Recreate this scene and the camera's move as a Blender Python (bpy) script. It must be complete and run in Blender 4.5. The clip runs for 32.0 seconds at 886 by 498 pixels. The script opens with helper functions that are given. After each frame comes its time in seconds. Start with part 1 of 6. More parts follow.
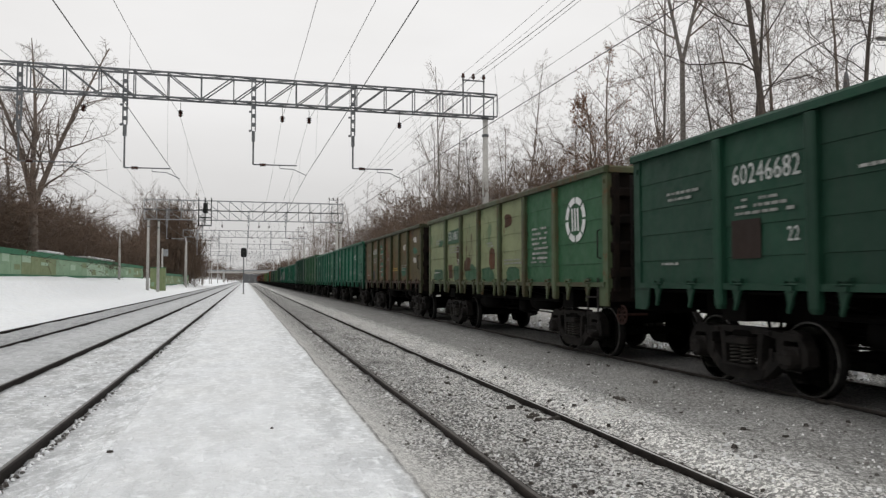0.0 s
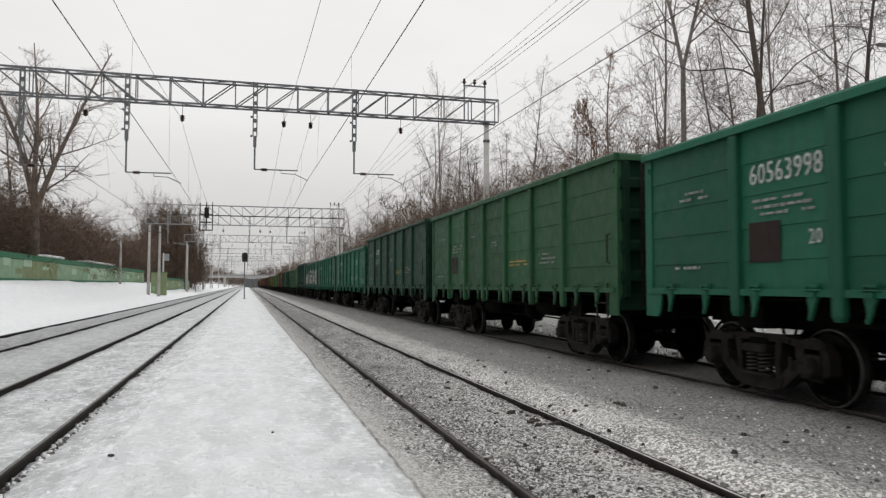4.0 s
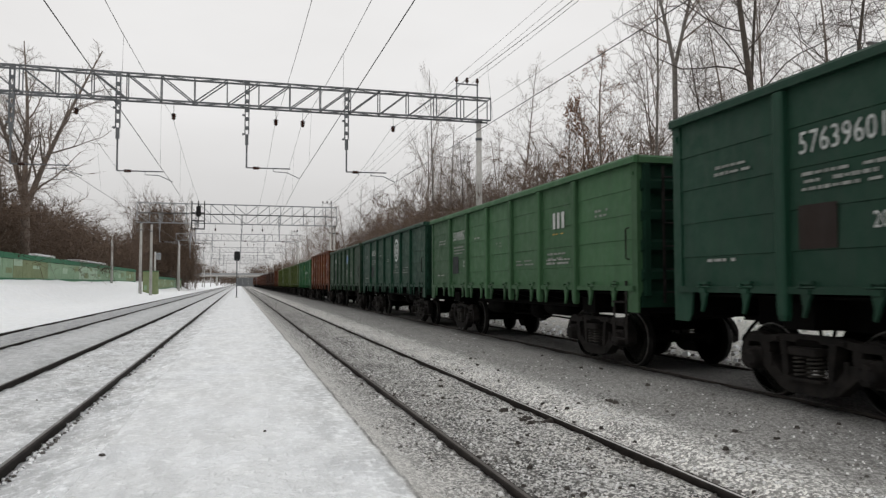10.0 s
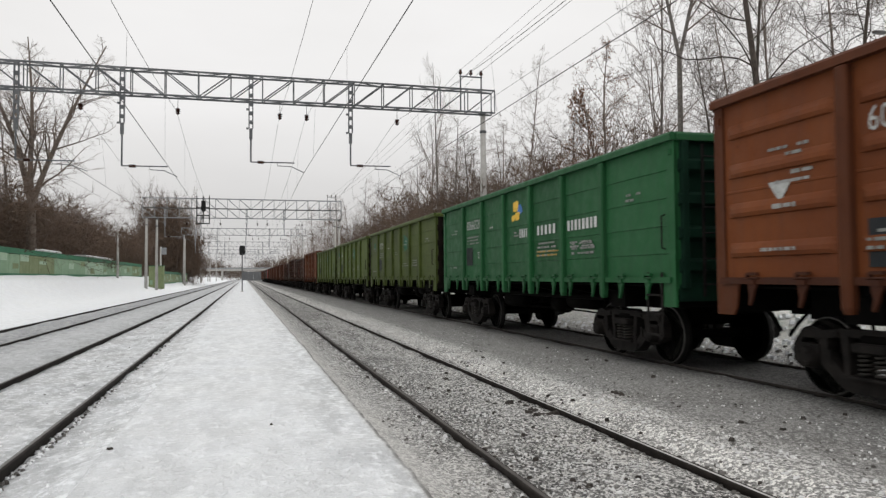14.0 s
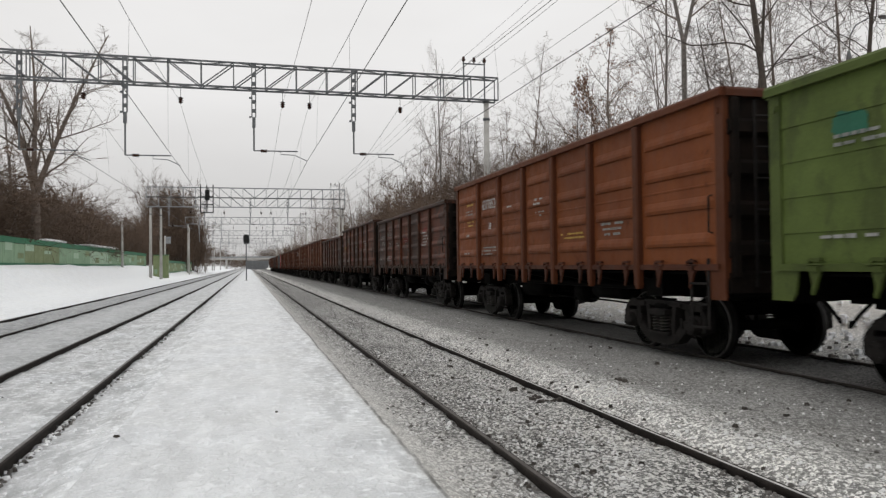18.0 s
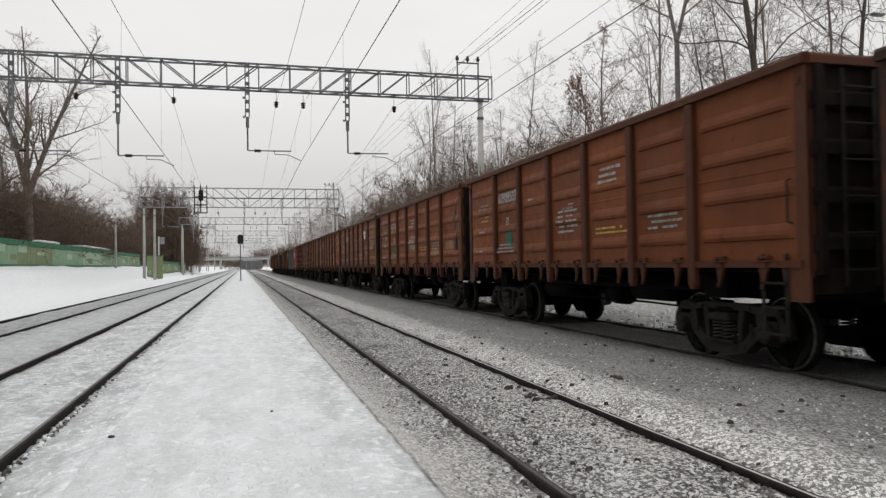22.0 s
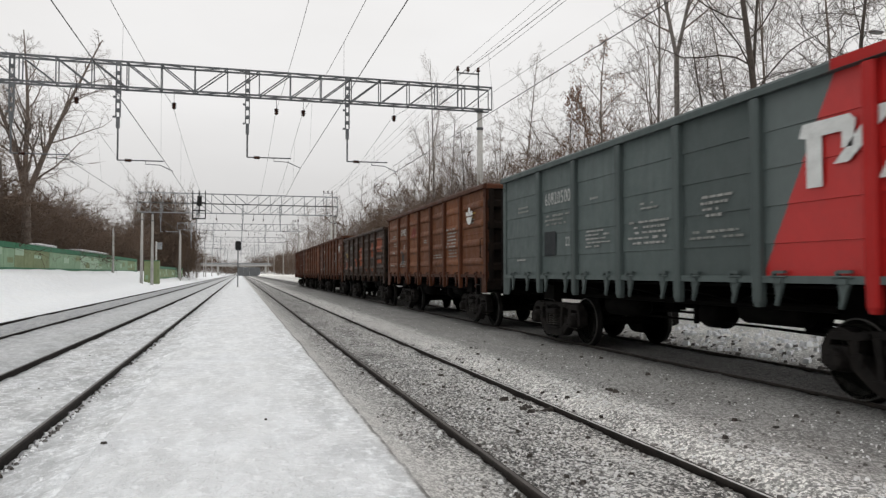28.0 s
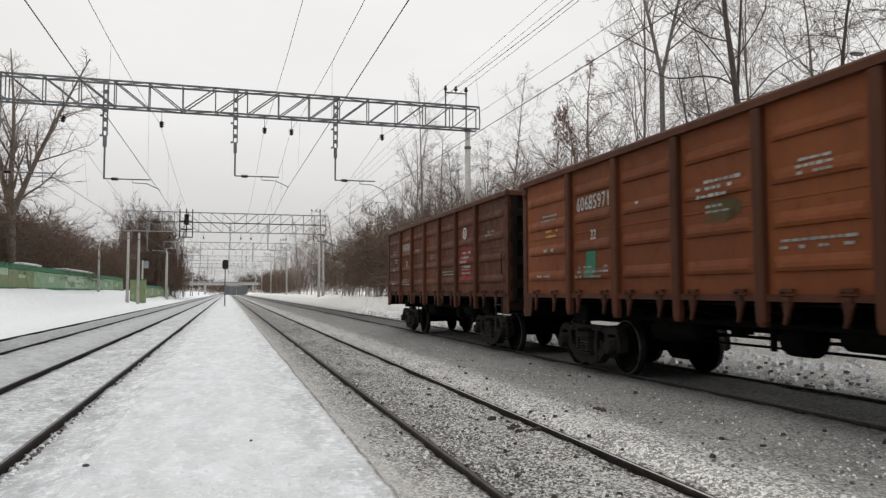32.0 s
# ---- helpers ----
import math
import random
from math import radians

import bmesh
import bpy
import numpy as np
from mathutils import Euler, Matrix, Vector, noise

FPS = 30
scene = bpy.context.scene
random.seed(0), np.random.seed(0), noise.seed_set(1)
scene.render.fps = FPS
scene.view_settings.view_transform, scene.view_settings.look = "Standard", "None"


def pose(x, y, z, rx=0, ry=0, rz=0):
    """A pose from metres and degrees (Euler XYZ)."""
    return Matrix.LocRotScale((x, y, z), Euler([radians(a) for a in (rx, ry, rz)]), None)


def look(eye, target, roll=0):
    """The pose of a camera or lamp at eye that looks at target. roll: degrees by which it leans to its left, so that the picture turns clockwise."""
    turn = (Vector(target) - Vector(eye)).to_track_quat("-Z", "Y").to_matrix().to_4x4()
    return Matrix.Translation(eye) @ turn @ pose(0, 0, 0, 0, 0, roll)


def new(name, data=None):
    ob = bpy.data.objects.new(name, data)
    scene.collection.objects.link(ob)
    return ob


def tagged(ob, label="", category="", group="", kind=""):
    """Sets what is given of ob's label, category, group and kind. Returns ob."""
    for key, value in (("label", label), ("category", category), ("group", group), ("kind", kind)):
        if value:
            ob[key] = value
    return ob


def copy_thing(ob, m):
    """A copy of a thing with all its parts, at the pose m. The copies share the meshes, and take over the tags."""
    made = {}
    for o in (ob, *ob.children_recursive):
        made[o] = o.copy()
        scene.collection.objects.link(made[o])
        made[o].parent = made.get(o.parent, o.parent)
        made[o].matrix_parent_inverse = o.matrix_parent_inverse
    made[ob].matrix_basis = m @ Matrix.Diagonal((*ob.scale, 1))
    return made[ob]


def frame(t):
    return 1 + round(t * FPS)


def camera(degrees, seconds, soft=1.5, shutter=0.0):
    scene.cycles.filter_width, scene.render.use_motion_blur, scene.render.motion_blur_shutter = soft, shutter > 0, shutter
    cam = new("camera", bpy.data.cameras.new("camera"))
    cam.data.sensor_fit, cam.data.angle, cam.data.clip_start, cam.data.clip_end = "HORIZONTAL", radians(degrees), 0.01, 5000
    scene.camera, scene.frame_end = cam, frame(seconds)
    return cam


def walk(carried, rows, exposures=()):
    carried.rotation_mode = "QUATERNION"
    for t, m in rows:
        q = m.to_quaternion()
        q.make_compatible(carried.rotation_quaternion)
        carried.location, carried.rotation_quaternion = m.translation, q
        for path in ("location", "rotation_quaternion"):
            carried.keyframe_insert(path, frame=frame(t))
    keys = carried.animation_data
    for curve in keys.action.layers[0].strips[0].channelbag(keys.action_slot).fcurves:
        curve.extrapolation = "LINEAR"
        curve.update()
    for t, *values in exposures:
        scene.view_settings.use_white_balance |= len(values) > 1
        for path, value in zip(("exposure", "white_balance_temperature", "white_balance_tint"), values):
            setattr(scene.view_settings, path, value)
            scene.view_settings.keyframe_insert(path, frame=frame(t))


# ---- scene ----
# camera: hand-held on the low platform between the tracks
cam = camera(62.5, 32.0, soft=1.35, shutter=0.12)
CAMERA_ROWS = [
    (0, pose(0.004, 0.020, 1.587, 92.42, 0.05, -15.11)),
    (0.5, pose(0.009, 0.022, 1.584, 92.15, 0.28, -14.85)),
    (1, pose(0.005, 0.020, 1.579, 92.30, 0.22, -15.48)),
    (1.5, pose(-0.001, 0.012, 1.580, 92.23, 0.00, -15.35)),
    (2, pose(-0.001, 0.006, 1.585, 92.36, -0.17, -15.25)),
    (2.5, pose(0.004, 0.004, 1.581, 92.42, 0.10, -15.04)),
    (3, pose(-0.005, 0.001, 1.577, 92.65, 0.01, -15.30)),
    (3.5, pose(-0.003, -0.002, 1.585, 92.85, 0.05, -15.16)),
    (5.5, pose(0.004, 0.013, 1.580, 92.63, -0.40, -14.79)),
    (6, pose(-0.002, 0.000, 1.583, 92.71, -0.42, -15.08)),
    (6.5, pose(0.004, -0.001, 1.581, 92.65, -0.21, -15.40)),
    (7, pose(-0.000, -0.002, 1.579, 92.39, 0.11, -14.81)),
    (7.5, pose(0.009, 0.008, 1.581, 92.33, -0.03, -15.03)),
    (8, pose(0.007, 0.000, 1.578, 92.58, 0.01, -15.09)),
    (8.5, pose(-0.003, 0.001, 1.583, 92.53, -0.06, -15.17)),
    (9, pose(0.000, -0.000, 1.580, 92.46, -0.10, -14.98)),
    (9.5, pose(-0.002, -0.005, 1.580, 92.62, -0.09, -15.37)),
    (10, pose(0.006, -0.000, 1.582, 92.69, 0.06, -15.60)),
    (10.5, pose(0.010, 0.006, 1.583, 92.69, 0.02, -14.27)),
    (11, pose(0.002, 0.013, 1.576, 91.37, -0.26, -16.18)),
    (11.5, pose(0.031, 0.002, 1.585, 92.44, 0.16, -15.70)),
    (12, pose(0.028, 0.002, 1.578, 92.95, 1.03, -14.90)),
    (12.5, pose(0.008, 0.017, 1.576, 92.39, 0.83, -15.34)),
    (13, pose(0.006, 0.011, 1.579, 92.44, 0.64, -15.11)),
    (13.5, pose(0.010, 0.011, 1.581, 92.12, 0.42, -15.24)),
    (14, pose(0.007, 0.001, 1.579, 92.15, 0.40, -15.21)),
    (14.5, pose(0.006, 0.006, 1.575, 92.18, 0.19, -15.11)),
    (16.5, pose(0.017, 0.005, 1.573, 92.07, 0.79, -14.26)),
    (17, pose(0.021, -0.004, 1.574, 91.87, 0.49, -14.99)),
    (17.5, pose(0.009, 0.000, 1.571, 91.75, 0.49, -15.26)),
    (18, pose(0.008, -0.004, 1.575, 91.22, 0.61, -14.91)),
    (18.5, pose(0.011, -0.001, 1.571, 91.00, 0.59, -15.27)),
    (19, pose(0.013, -0.003, 1.570, 90.73, 0.59, -15.08)),
    (19.5, pose(0.015, 0.004, 1.568, 90.86, 0.80, -15.24)),
    (20, pose(0.003, -0.005, 1.570, 90.81, 0.60, -15.50)),
    (20.5, pose(0.004, 0.004, 1.571, 91.01, 0.69, -15.41)),
    (21, pose(0.009, -0.003, 1.570, 91.14, 0.76, -15.21)),
    (21.5, pose(0.004, 0.000, 1.574, 91.29, 1.03, -15.40)),
    (22, pose(0.005, -0.001, 1.565, 91.16, 0.91, -15.33)),
    (22.5, pose(0.000, -0.003, 1.572, 91.37, 0.86, -15.45)),
    (23, pose(0.003, -0.002, 1.572, 91.16, 0.75, -15.37)),
    (23.5, pose(0.007, -0.002, 1.570, 90.97, 0.74, -15.57)),
    (24, pose(-0.012, 0.019, 1.581, 91.44, 0.74, -15.04)),
    (24.5, pose(0.002, 0.001, 1.570, 91.72, 0.70, -15.69)),
    (25, pose(0.002, -0.001, 1.573, 92.55, 0.43, -16.59)),
    (25.5, pose(0.010, -0.008, 1.573, 92.23, 0.55, -15.78)),
    (27.5, pose(0.013, -0.004, 1.575, 91.75, 0.35, -15.54)),
    (28, pose(0.013, -0.003, 1.575, 91.89, 0.04, -15.52)),
    (28.5, pose(0.009, -0.002, 1.575, 92.21, -0.03, -15.77)),
    (29, pose(0.004, 0.009, 1.570, 92.23, -0.23, -15.54)),
    (29.5, pose(0.014, 0.001, 1.573, 92.48, -0.03, -15.63)),
    (30, pose(0.007, 0.004, 1.570, 92.47, -0.14, -15.89)),
    (30.5, pose(0.022, -0.010, 1.574, 92.65, -0.12, -17.28)),
    (31, pose(-0.002, 0.002, 1.577, 93.15, 0.68, -17.35)),
    (31.5, pose(0.025, -0.016, 1.578, 93.63, 0.49, -16.41)),
    (32, pose(0.025, -0.007, 1.580, 93.34, 0.14, -16.43)),
]
EXPOSURES = ((0, 0.02), (6, 0.02), (8, 0.0), (11, -0.05), (13, 0.05), (17, -0.01), (18, -0.03), (23, 0.01), (30, 0.03), (32, 0.03))
walk(cam, CAMERA_ROWS, EXPOSURES)

# ---- light: an even overcast winter sky ----
SUN_ELEVATION, SUN_ROTATION = radians(62), radians(200)
world = bpy.data.worlds.new("overcast_sky")
scene.world = world
world.use_nodes = True
wn, wl = world.node_tree.nodes, world.node_tree.links
wn.clear()
w_out = wn.new("ShaderNodeOutputWorld")
w_bg = wn.new("ShaderNodeBackground")
w_sky = wn.new("ShaderNodeTexSky")
w_sky.sky_type, w_sky.sun_disc = "NISHITA", False
w_sky.sun_elevation, w_sky.sun_rotation = SUN_ELEVATION, SUN_ROTATION
w_sky.air_density, w_sky.dust_density = 1.0, 4.0
w_grey = wn.new("ShaderNodeHueSaturation")
w_grey.inputs["Saturation"].default_value = 0.10
w_mix = wn.new("ShaderNodeMix")
w_mix.data_type = "RGBA"
w_coord = wn.new("ShaderNodeTexCoord")
w_map = wn.new("ShaderNodeMapping")
w_map.inputs["Scale"].default_value = (1.0, 1.0, 3.0)
w_cloud = wn.new("ShaderNodeTexNoise")
w_cloud.inputs["Scale"].default_value = 2.2
w_cloud.inputs["Detail"].default_value = 5
w_ramp = wn.new("ShaderNodeValToRGB")
w_ramp.color_ramp.elements[0].position, w_ramp.color_ramp.elements[0].color = 0.25, (8.55, 8.42, 8.32, 1)
w_ramp.color_ramp.elements[1].position, w_ramp.color_ramp.elements[1].color = 0.75, (9.75, 9.65, 9.6, 1)
w_mix.inputs["Factor"].default_value = 0.88
wl.new(w_coord.outputs["Generated"], w_map.inputs["Vector"])
wl.new(w_map.outputs[0], w_cloud.inputs["Vector"])
wl.new(w_cloud.outputs["Fac"], w_ramp.inputs["Fac"])
wl.new(w_sky.outputs[0], w_grey.inputs["Color"])
wl.new(w_grey.outputs[0], w_mix.inputs["A"])
wl.new(w_ramp.outputs[0], w_mix.inputs["B"])
w_sep = wn.new("ShaderNodeSeparateXYZ")
w_high = wn.new("ShaderNodeValToRGB")
for w_i, (w_z, w_v) in enumerate(((0.0, 0.72), (0.10, 0.80), (0.22, 0.97), (0.5, 1.08), (1.0, 1.25))):
    w_e = w_high.color_ramp.elements[w_i] if w_i < 2 else w_high.color_ramp.elements.new(w_z)
    w_e.position, w_e.color = w_z, (w_v, w_v, w_v, 1)
w_mul = wn.new("ShaderNodeMix")
w_mul.data_type, w_mul.blend_type = "RGBA", "MULTIPLY"
w_mul.inputs["Factor"].default_value = 1.0
wl.new(w_coord.outputs["Generated"], w_sep.inputs[0])
wl.new(w_sep.outputs["Z"], w_high.inputs["Fac"])
wl.new(w_mix.outputs["Result"], w_mul.inputs["A"])
wl.new(w_high.outputs["Color"], w_mul.inputs["B"])
wl.new(w_mul.outputs["Result"], w_bg.inputs["Color"])
w_bg.inputs["Strength"].default_value = 0.1
wl.new(w_bg.outputs[0], w_out.inputs[0])

sun = new("sun", bpy.data.lights.new("sun", "SUN"))
sun.data.energy, sun.data.angle, sun.data.color = 0.6, radians(60), (1.0, 0.985, 0.96)
sun.matrix_world = look((0, 0, 60), (math.sin(SUN_ROTATION) * -60, math.cos(SUN_ROTATION) * -60, 60 - 60 * math.tan(SUN_ELEVATION)))
scene.view_settings.exposure = 0.0


# ---- materials ----
def surface(name, rough=0.8, metal=0.0):
    m = bpy.data.materials.new(name)
    m.use_nodes = True
    return m, m.node_tree.nodes, m.node_tree.links, m.node_tree.nodes["Principled BSDF"]


def coords(n, l, stretch=(1, 1, 1), shift=True):
    c = n.new("ShaderNodeTexCoord")
    mp = n.new("ShaderNodeMapping")
    mp.inputs["Scale"].default_value = stretch
    if shift:
        info = n.new("ShaderNodeObjectInfo")
        mul = n.new("ShaderNodeMath")
        mul.operation = "MULTIPLY"
        mul.inputs[1].default_value = 60.0
        add = n.new("ShaderNodeVectorMath")
        l.new(info.outputs["Random"], mul.inputs[0])
        l.new(c.outputs["Object"], add.inputs[0])
        l.new(mul.outputs[0], add.inputs[1])
        l.new(add.outputs[0], mp.inputs["Vector"])
    else:
        l.new(c.outputs["Object"], mp.inputs["Vector"])
    return mp.outputs[0]


def grain(n, l, vec, scale, detail=5, rough=0.6):
    t = n.new("ShaderNodeTexNoise")
    t.inputs["Scale"].default_value, t.inputs["Detail"].default_value = scale, detail
    t.inputs["Roughness"].default_value = rough
    l.new(vec, t.inputs["Vector"])
    return t.outputs["Fac"]


def ramp(n, l, fac, a, b, ca=(0, 0, 0), cb=(1, 1, 1)):
    r = n.new("ShaderNodeValToRGB")
    e = r.color_ramp.elements
    e[0].position, e[0].color = a, (*ca, 1)
    e[1].position, e[1].color = b, (*cb, 1)
    l.new(fac, r.inputs["Fac"])
    return r.outputs["Color"]


def blend(n, l, fac, a, b, mode="MIX"):
    x = n.new("ShaderNodeMix")
    x.data_type, x.blend_type = "RGBA", mode
    for socket, value in (("Factor", fac), ("A", a), ("B", b)):
        if isinstance(value, tuple):
            x.inputs[socket].default_value = (*value, 1)
        elif isinstance(value, float):
            x.inputs[socket].default_value = value
        else:
            l.new(value, x.inputs[socket])
    return x.outputs["Result"]


def relief(n, l, bsdf, fac, strength=0.3, distance=0.01):
    b = n.new("ShaderNodeBump")
    b.inputs["Strength"].default_value, b.inputs["Distance"].default_value = strength, distance
    l.new(fac, b.inputs["Height"])
    l.new(b.outputs[0], bsdf.inputs["Normal"])


def plain(name, a, b, rough=0.75, metal=0.0, scale=9.0, bump=0.3, depth=0.004, fine=60.0, shift=True, stretch=(1, 1, 1), gloss=0.25):
    """Two tones mixed by coarse and fine grain."""
    m, n, l, s = surface(name)
    v = coords(n, l, stretch, shift)
    g1, g2 = grain(n, l, v, scale), grain(n, l, v, fine, 3)
    c = blend(n, l, ramp(n, l, g1, 0.35, 0.65), a, b)
    c = blend(n, l, 0.35, c, ramp(n, l, g2, 0.3, 0.7, (0.25,) * 3, (0.75,) * 3), "OVERLAY")
    l.new(c, s.inputs["Base Color"])
    s.inputs["Roughness"].default_value, s.inputs["Metallic"].default_value = rough, metal
    s.inputs["Specular IOR Level"].default_value = gloss
    relief(n, l, s, g2, bump, depth)
    return m


def paint(name, base, second, wear=0.35, rust=(0.10, 0.045, 0.02), dirt=0.5, rough=0.42, gloss=0.12):
    """Old vehicle paint: faded patches, vertical streaks of dirt, rust where it has chipped."""
    m, n, l, s = surface(name)
    v = coords(n, l)
    vs = coords(n, l, (5.0, 5.0, 0.45))
    big, mid, fine = grain(n, l, v, 0.9, 4), grain(n, l, v, 4.5, 8, 0.65), grain(n, l, v, 45.0, 3)
    streak = grain(n, l, vs, 1.6, 5)
    c = blend(n, l, ramp(n, l, big, 0.38, 0.66), base, second)
    fade = n.new("ShaderNodeObjectInfo")
    c = blend(n, l, 1.0, c, ramp(n, l, fade.outputs["Random"], 0.0, 1.0, (0.72,) * 3, (1.12,) * 3), "MULTIPLY")
    c = blend(n, l, ramp(n, l, streak, 0.45, 0.75, (0,) * 3, (dirt,) * 3), c, tuple(0.55 * x + 0.012 for x in base))
    edge = 0.78 - 0.36 * wear
    c = blend(n, l, ramp(n, l, mid, edge, edge + 0.10, (0,) * 3, (0.85,) * 3), c, rust)
    c = blend(n, l, 0.18, c, ramp(n, l, fine, 0.3, 0.7, (0.3,) * 3, (0.7,) * 3), "OVERLAY")
    l.new(c, s.inputs["Base Color"])
    l.new(ramp(n, l, mid, 0.3, 0.7, (rough,) * 3, (min(rough + 0.3, 0.95),) * 3), s.inputs["Roughness"])
    s.inputs["Specular IOR Level"].default_value = gloss
    relief(n, l, s, mid, 0.25, 0.012)
    return m


def mottled(name, base, spots, rough=0.5):
    """Badly weathered paint: patches of other tones with ragged edges; spots: colour, scale, how much stays uncovered, upright stretch."""
    m, n, l, s = surface(name)
    c = blend(n, l, ramp(n, l, grain(n, l, coords(n, l), 1.1, 5), 0.35, 0.65, (0,) * 3, (1,) * 3), base, tuple(0.72 * x for x in base))
    for i, (tone, scale, bare, stretch) in enumerate(spots):
        v = coords(n, l, (1.0 + 0.07 * i, 1.0 + 0.13 * i, stretch))
        c = blend(n, l, ramp(n, l, grain(n, l, v, scale, 9, 0.68), bare, bare + 0.07, (0,) * 3, (0.9,) * 3), c, tone)
    fine = grain(n, l, coords(n, l), 40.0, 4)
    c = blend(n, l, 0.25, c, ramp(n, l, fine, 0.3, 0.7, (0.25,) * 3, (0.75,) * 3), "OVERLAY")
    l.new(c, s.inputs["Base Color"])
    s.inputs["Roughness"].default_value, s.inputs["Specular IOR Level"].default_value = rough, 0.09
    relief(n, l, s, grain(n, l, coords(n, l), 7.0, 8, 0.65), 0.3, 0.012)
    return m


def split_paint(name, first, second, at, slope):
    """Clean paint in two colours, divided along a slanting line across the sheet."""
    m, n, l, s = surface(name)
    c = n.new("ShaderNodeTexCoord")
    sep = n.new("ShaderNodeSeparateXYZ")
    l.new(c.outputs["Object"], sep.inputs[0])
    line = n.new("ShaderNodeMath")
    line.operation = "MULTIPLY_ADD"
    line.inputs[1].default_value, line.inputs[2].default_value = slope, at
    l.new(sep.outputs["Z"], line.inputs[0])
    less = n.new("ShaderNodeMath")
    less.operation = "LESS_THAN"
    l.new(sep.outputs["Y"], less.inputs[0])
    l.new(line.outputs[0], less.inputs[1])
    col = blend(n, l, less.outputs[0], first, second)
    fine = grain(n, l, coords(n, l), 6.0, 6)
    l.new(blend(n, l, 0.2, col, ramp(n, l, fine, 0.3, 0.7, (0.3,) * 3, (0.7,) * 3), "OVERLAY"), s.inputs["Base Color"])
    s.inputs["Roughness"].default_value = 0.5
    return m


def ground_surface(name):
    """Snow and ballast in bands along the tracks, from trodden platform to dark gravel and the bed painted with the
    train's shade; each band mixes a dark and a light tone.
    """
    m, n, l, s = surface(name)
    v = coords(n, l, shift=False)
    sep = n.new("ShaderNodeSeparateXYZ")
    l.new(v, sep.inputs[0])
    wobble = n.new("ShaderNodeMath")
    wobble.operation = "MULTIPLY_ADD"
    wobble.inputs[1].default_value, wobble.inputs[2].default_value = 0.08, -0.04
    l.new(grain(n, l, v, 1.6, 8, 0.65), wobble.inputs[0])
    xs = n.new("ShaderNodeMath")
    xs.operation = "ADD"
    l.new(sep.outputs["X"], xs.inputs[0])
    l.new(wobble.outputs[0], xs.inputs[1])
    rng = n.new("ShaderNodeMapRange")
    rng.inputs["From Min"].default_value, rng.inputs["From Max"].default_value = -10.0, 12.0
    l.new(xs.outputs[0], rng.inputs["Value"])
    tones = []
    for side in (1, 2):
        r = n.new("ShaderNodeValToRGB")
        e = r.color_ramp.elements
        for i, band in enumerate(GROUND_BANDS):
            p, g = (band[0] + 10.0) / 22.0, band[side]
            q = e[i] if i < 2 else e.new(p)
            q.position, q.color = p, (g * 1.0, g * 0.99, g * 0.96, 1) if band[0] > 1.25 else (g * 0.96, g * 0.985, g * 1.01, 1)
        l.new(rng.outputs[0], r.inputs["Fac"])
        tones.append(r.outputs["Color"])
    flat = coords(n, l, (1.0, 0.72, 1.0), shift=False)
    lump = grain(n, l, coords(n, l, (1.0, 0.45, 1.0), shift=False), 1.7, 8, 0.68)
    cells = []
    for size in (44.0, 95.0):
        vor = n.new("ShaderNodeTexVoronoi")
        vor.inputs["Scale"].default_value = size
        l.new(flat, vor.inputs["Vector"])
        one = n.new("ShaderNodeSeparateColor")
        l.new(vor.outputs["Color"], one.inputs[0])
        cells.append((one.outputs[0], vor.outputs["Distance"]))
    both = n.new("ShaderNodeMath")
    both.operation = "MULTIPLY_ADD"
    both.inputs[1].default_value = 0.62
    l.new(cells[0][0], both.inputs[0])
    half = n.new("ShaderNodeMath")
    half.operation = "MULTIPLY"
    half.inputs[1].default_value = 0.38
    l.new(cells[1][0], half.inputs[0])
    l.new(half.outputs[0], both.inputs[2])
    crust = grain(n, l, coords(n, l, (1.0, 0.9, 1.0), shift=False), 10.0, 6, 0.6)
    soft = grain(n, l, coords(n, l, (1.3, 0.6, 1.0), shift=False), 3.2, 7, 0.66)
    streak_m = n.new("ShaderNodeMath")
    streak_m.operation = "MULTIPLY_ADD"
    streak_m.inputs[1].default_value = 0.5
    l.new(ramp(n, l, soft, 0.36, 0.64), streak_m.inputs[0])
    l.new(ramp(n, l, crust, 0.48, 0.66, (0,) * 3, (0.6,) * 3), streak_m.inputs[2])
    streak = streak_m.outputs[0]
    gravel = n.new("ShaderNodeMapRange")
    gravel.inputs["From Min"].default_value, gravel.inputs["From Max"].default_value = 1.1, 1.5
    l.new(xs.outputs[0], gravel.inputs["Value"])
    kinds = n.new("ShaderNodeMix")
    l.new(gravel.outputs[0], kinds.inputs["Factor"])
    l.new(streak, kinds.inputs["A"])
    speck = n.new("ShaderNodeValToRGB")
    e = speck.color_ramp.elements
    e[0].position, e[0].color = 0.05, (0.0,) * 3 + (1,)
    e[1].position, e[1].color = 0.30, (0.14,) * 3 + (1,)
    for p, g in ((0.52, 0.30), (0.64, 0.62), (0.76, 1.0)):
        q = e.new(p)
        q.color = (g, g, g, 1)
    l.new(both.outputs[0], speck.inputs["Fac"])
    l.new(speck.outputs["Color"], kinds.inputs["B"])
    share = n.new("ShaderNodeMath")
    share.operation = "ADD"
    l.new(kinds.outputs["Result"], share.inputs[0])
    l.new(ramp(n, l, lump, 0.3, 0.7, (0.0,) * 3, (0.36,) * 3), share.inputs[1])
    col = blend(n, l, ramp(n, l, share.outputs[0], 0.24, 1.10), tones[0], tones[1])
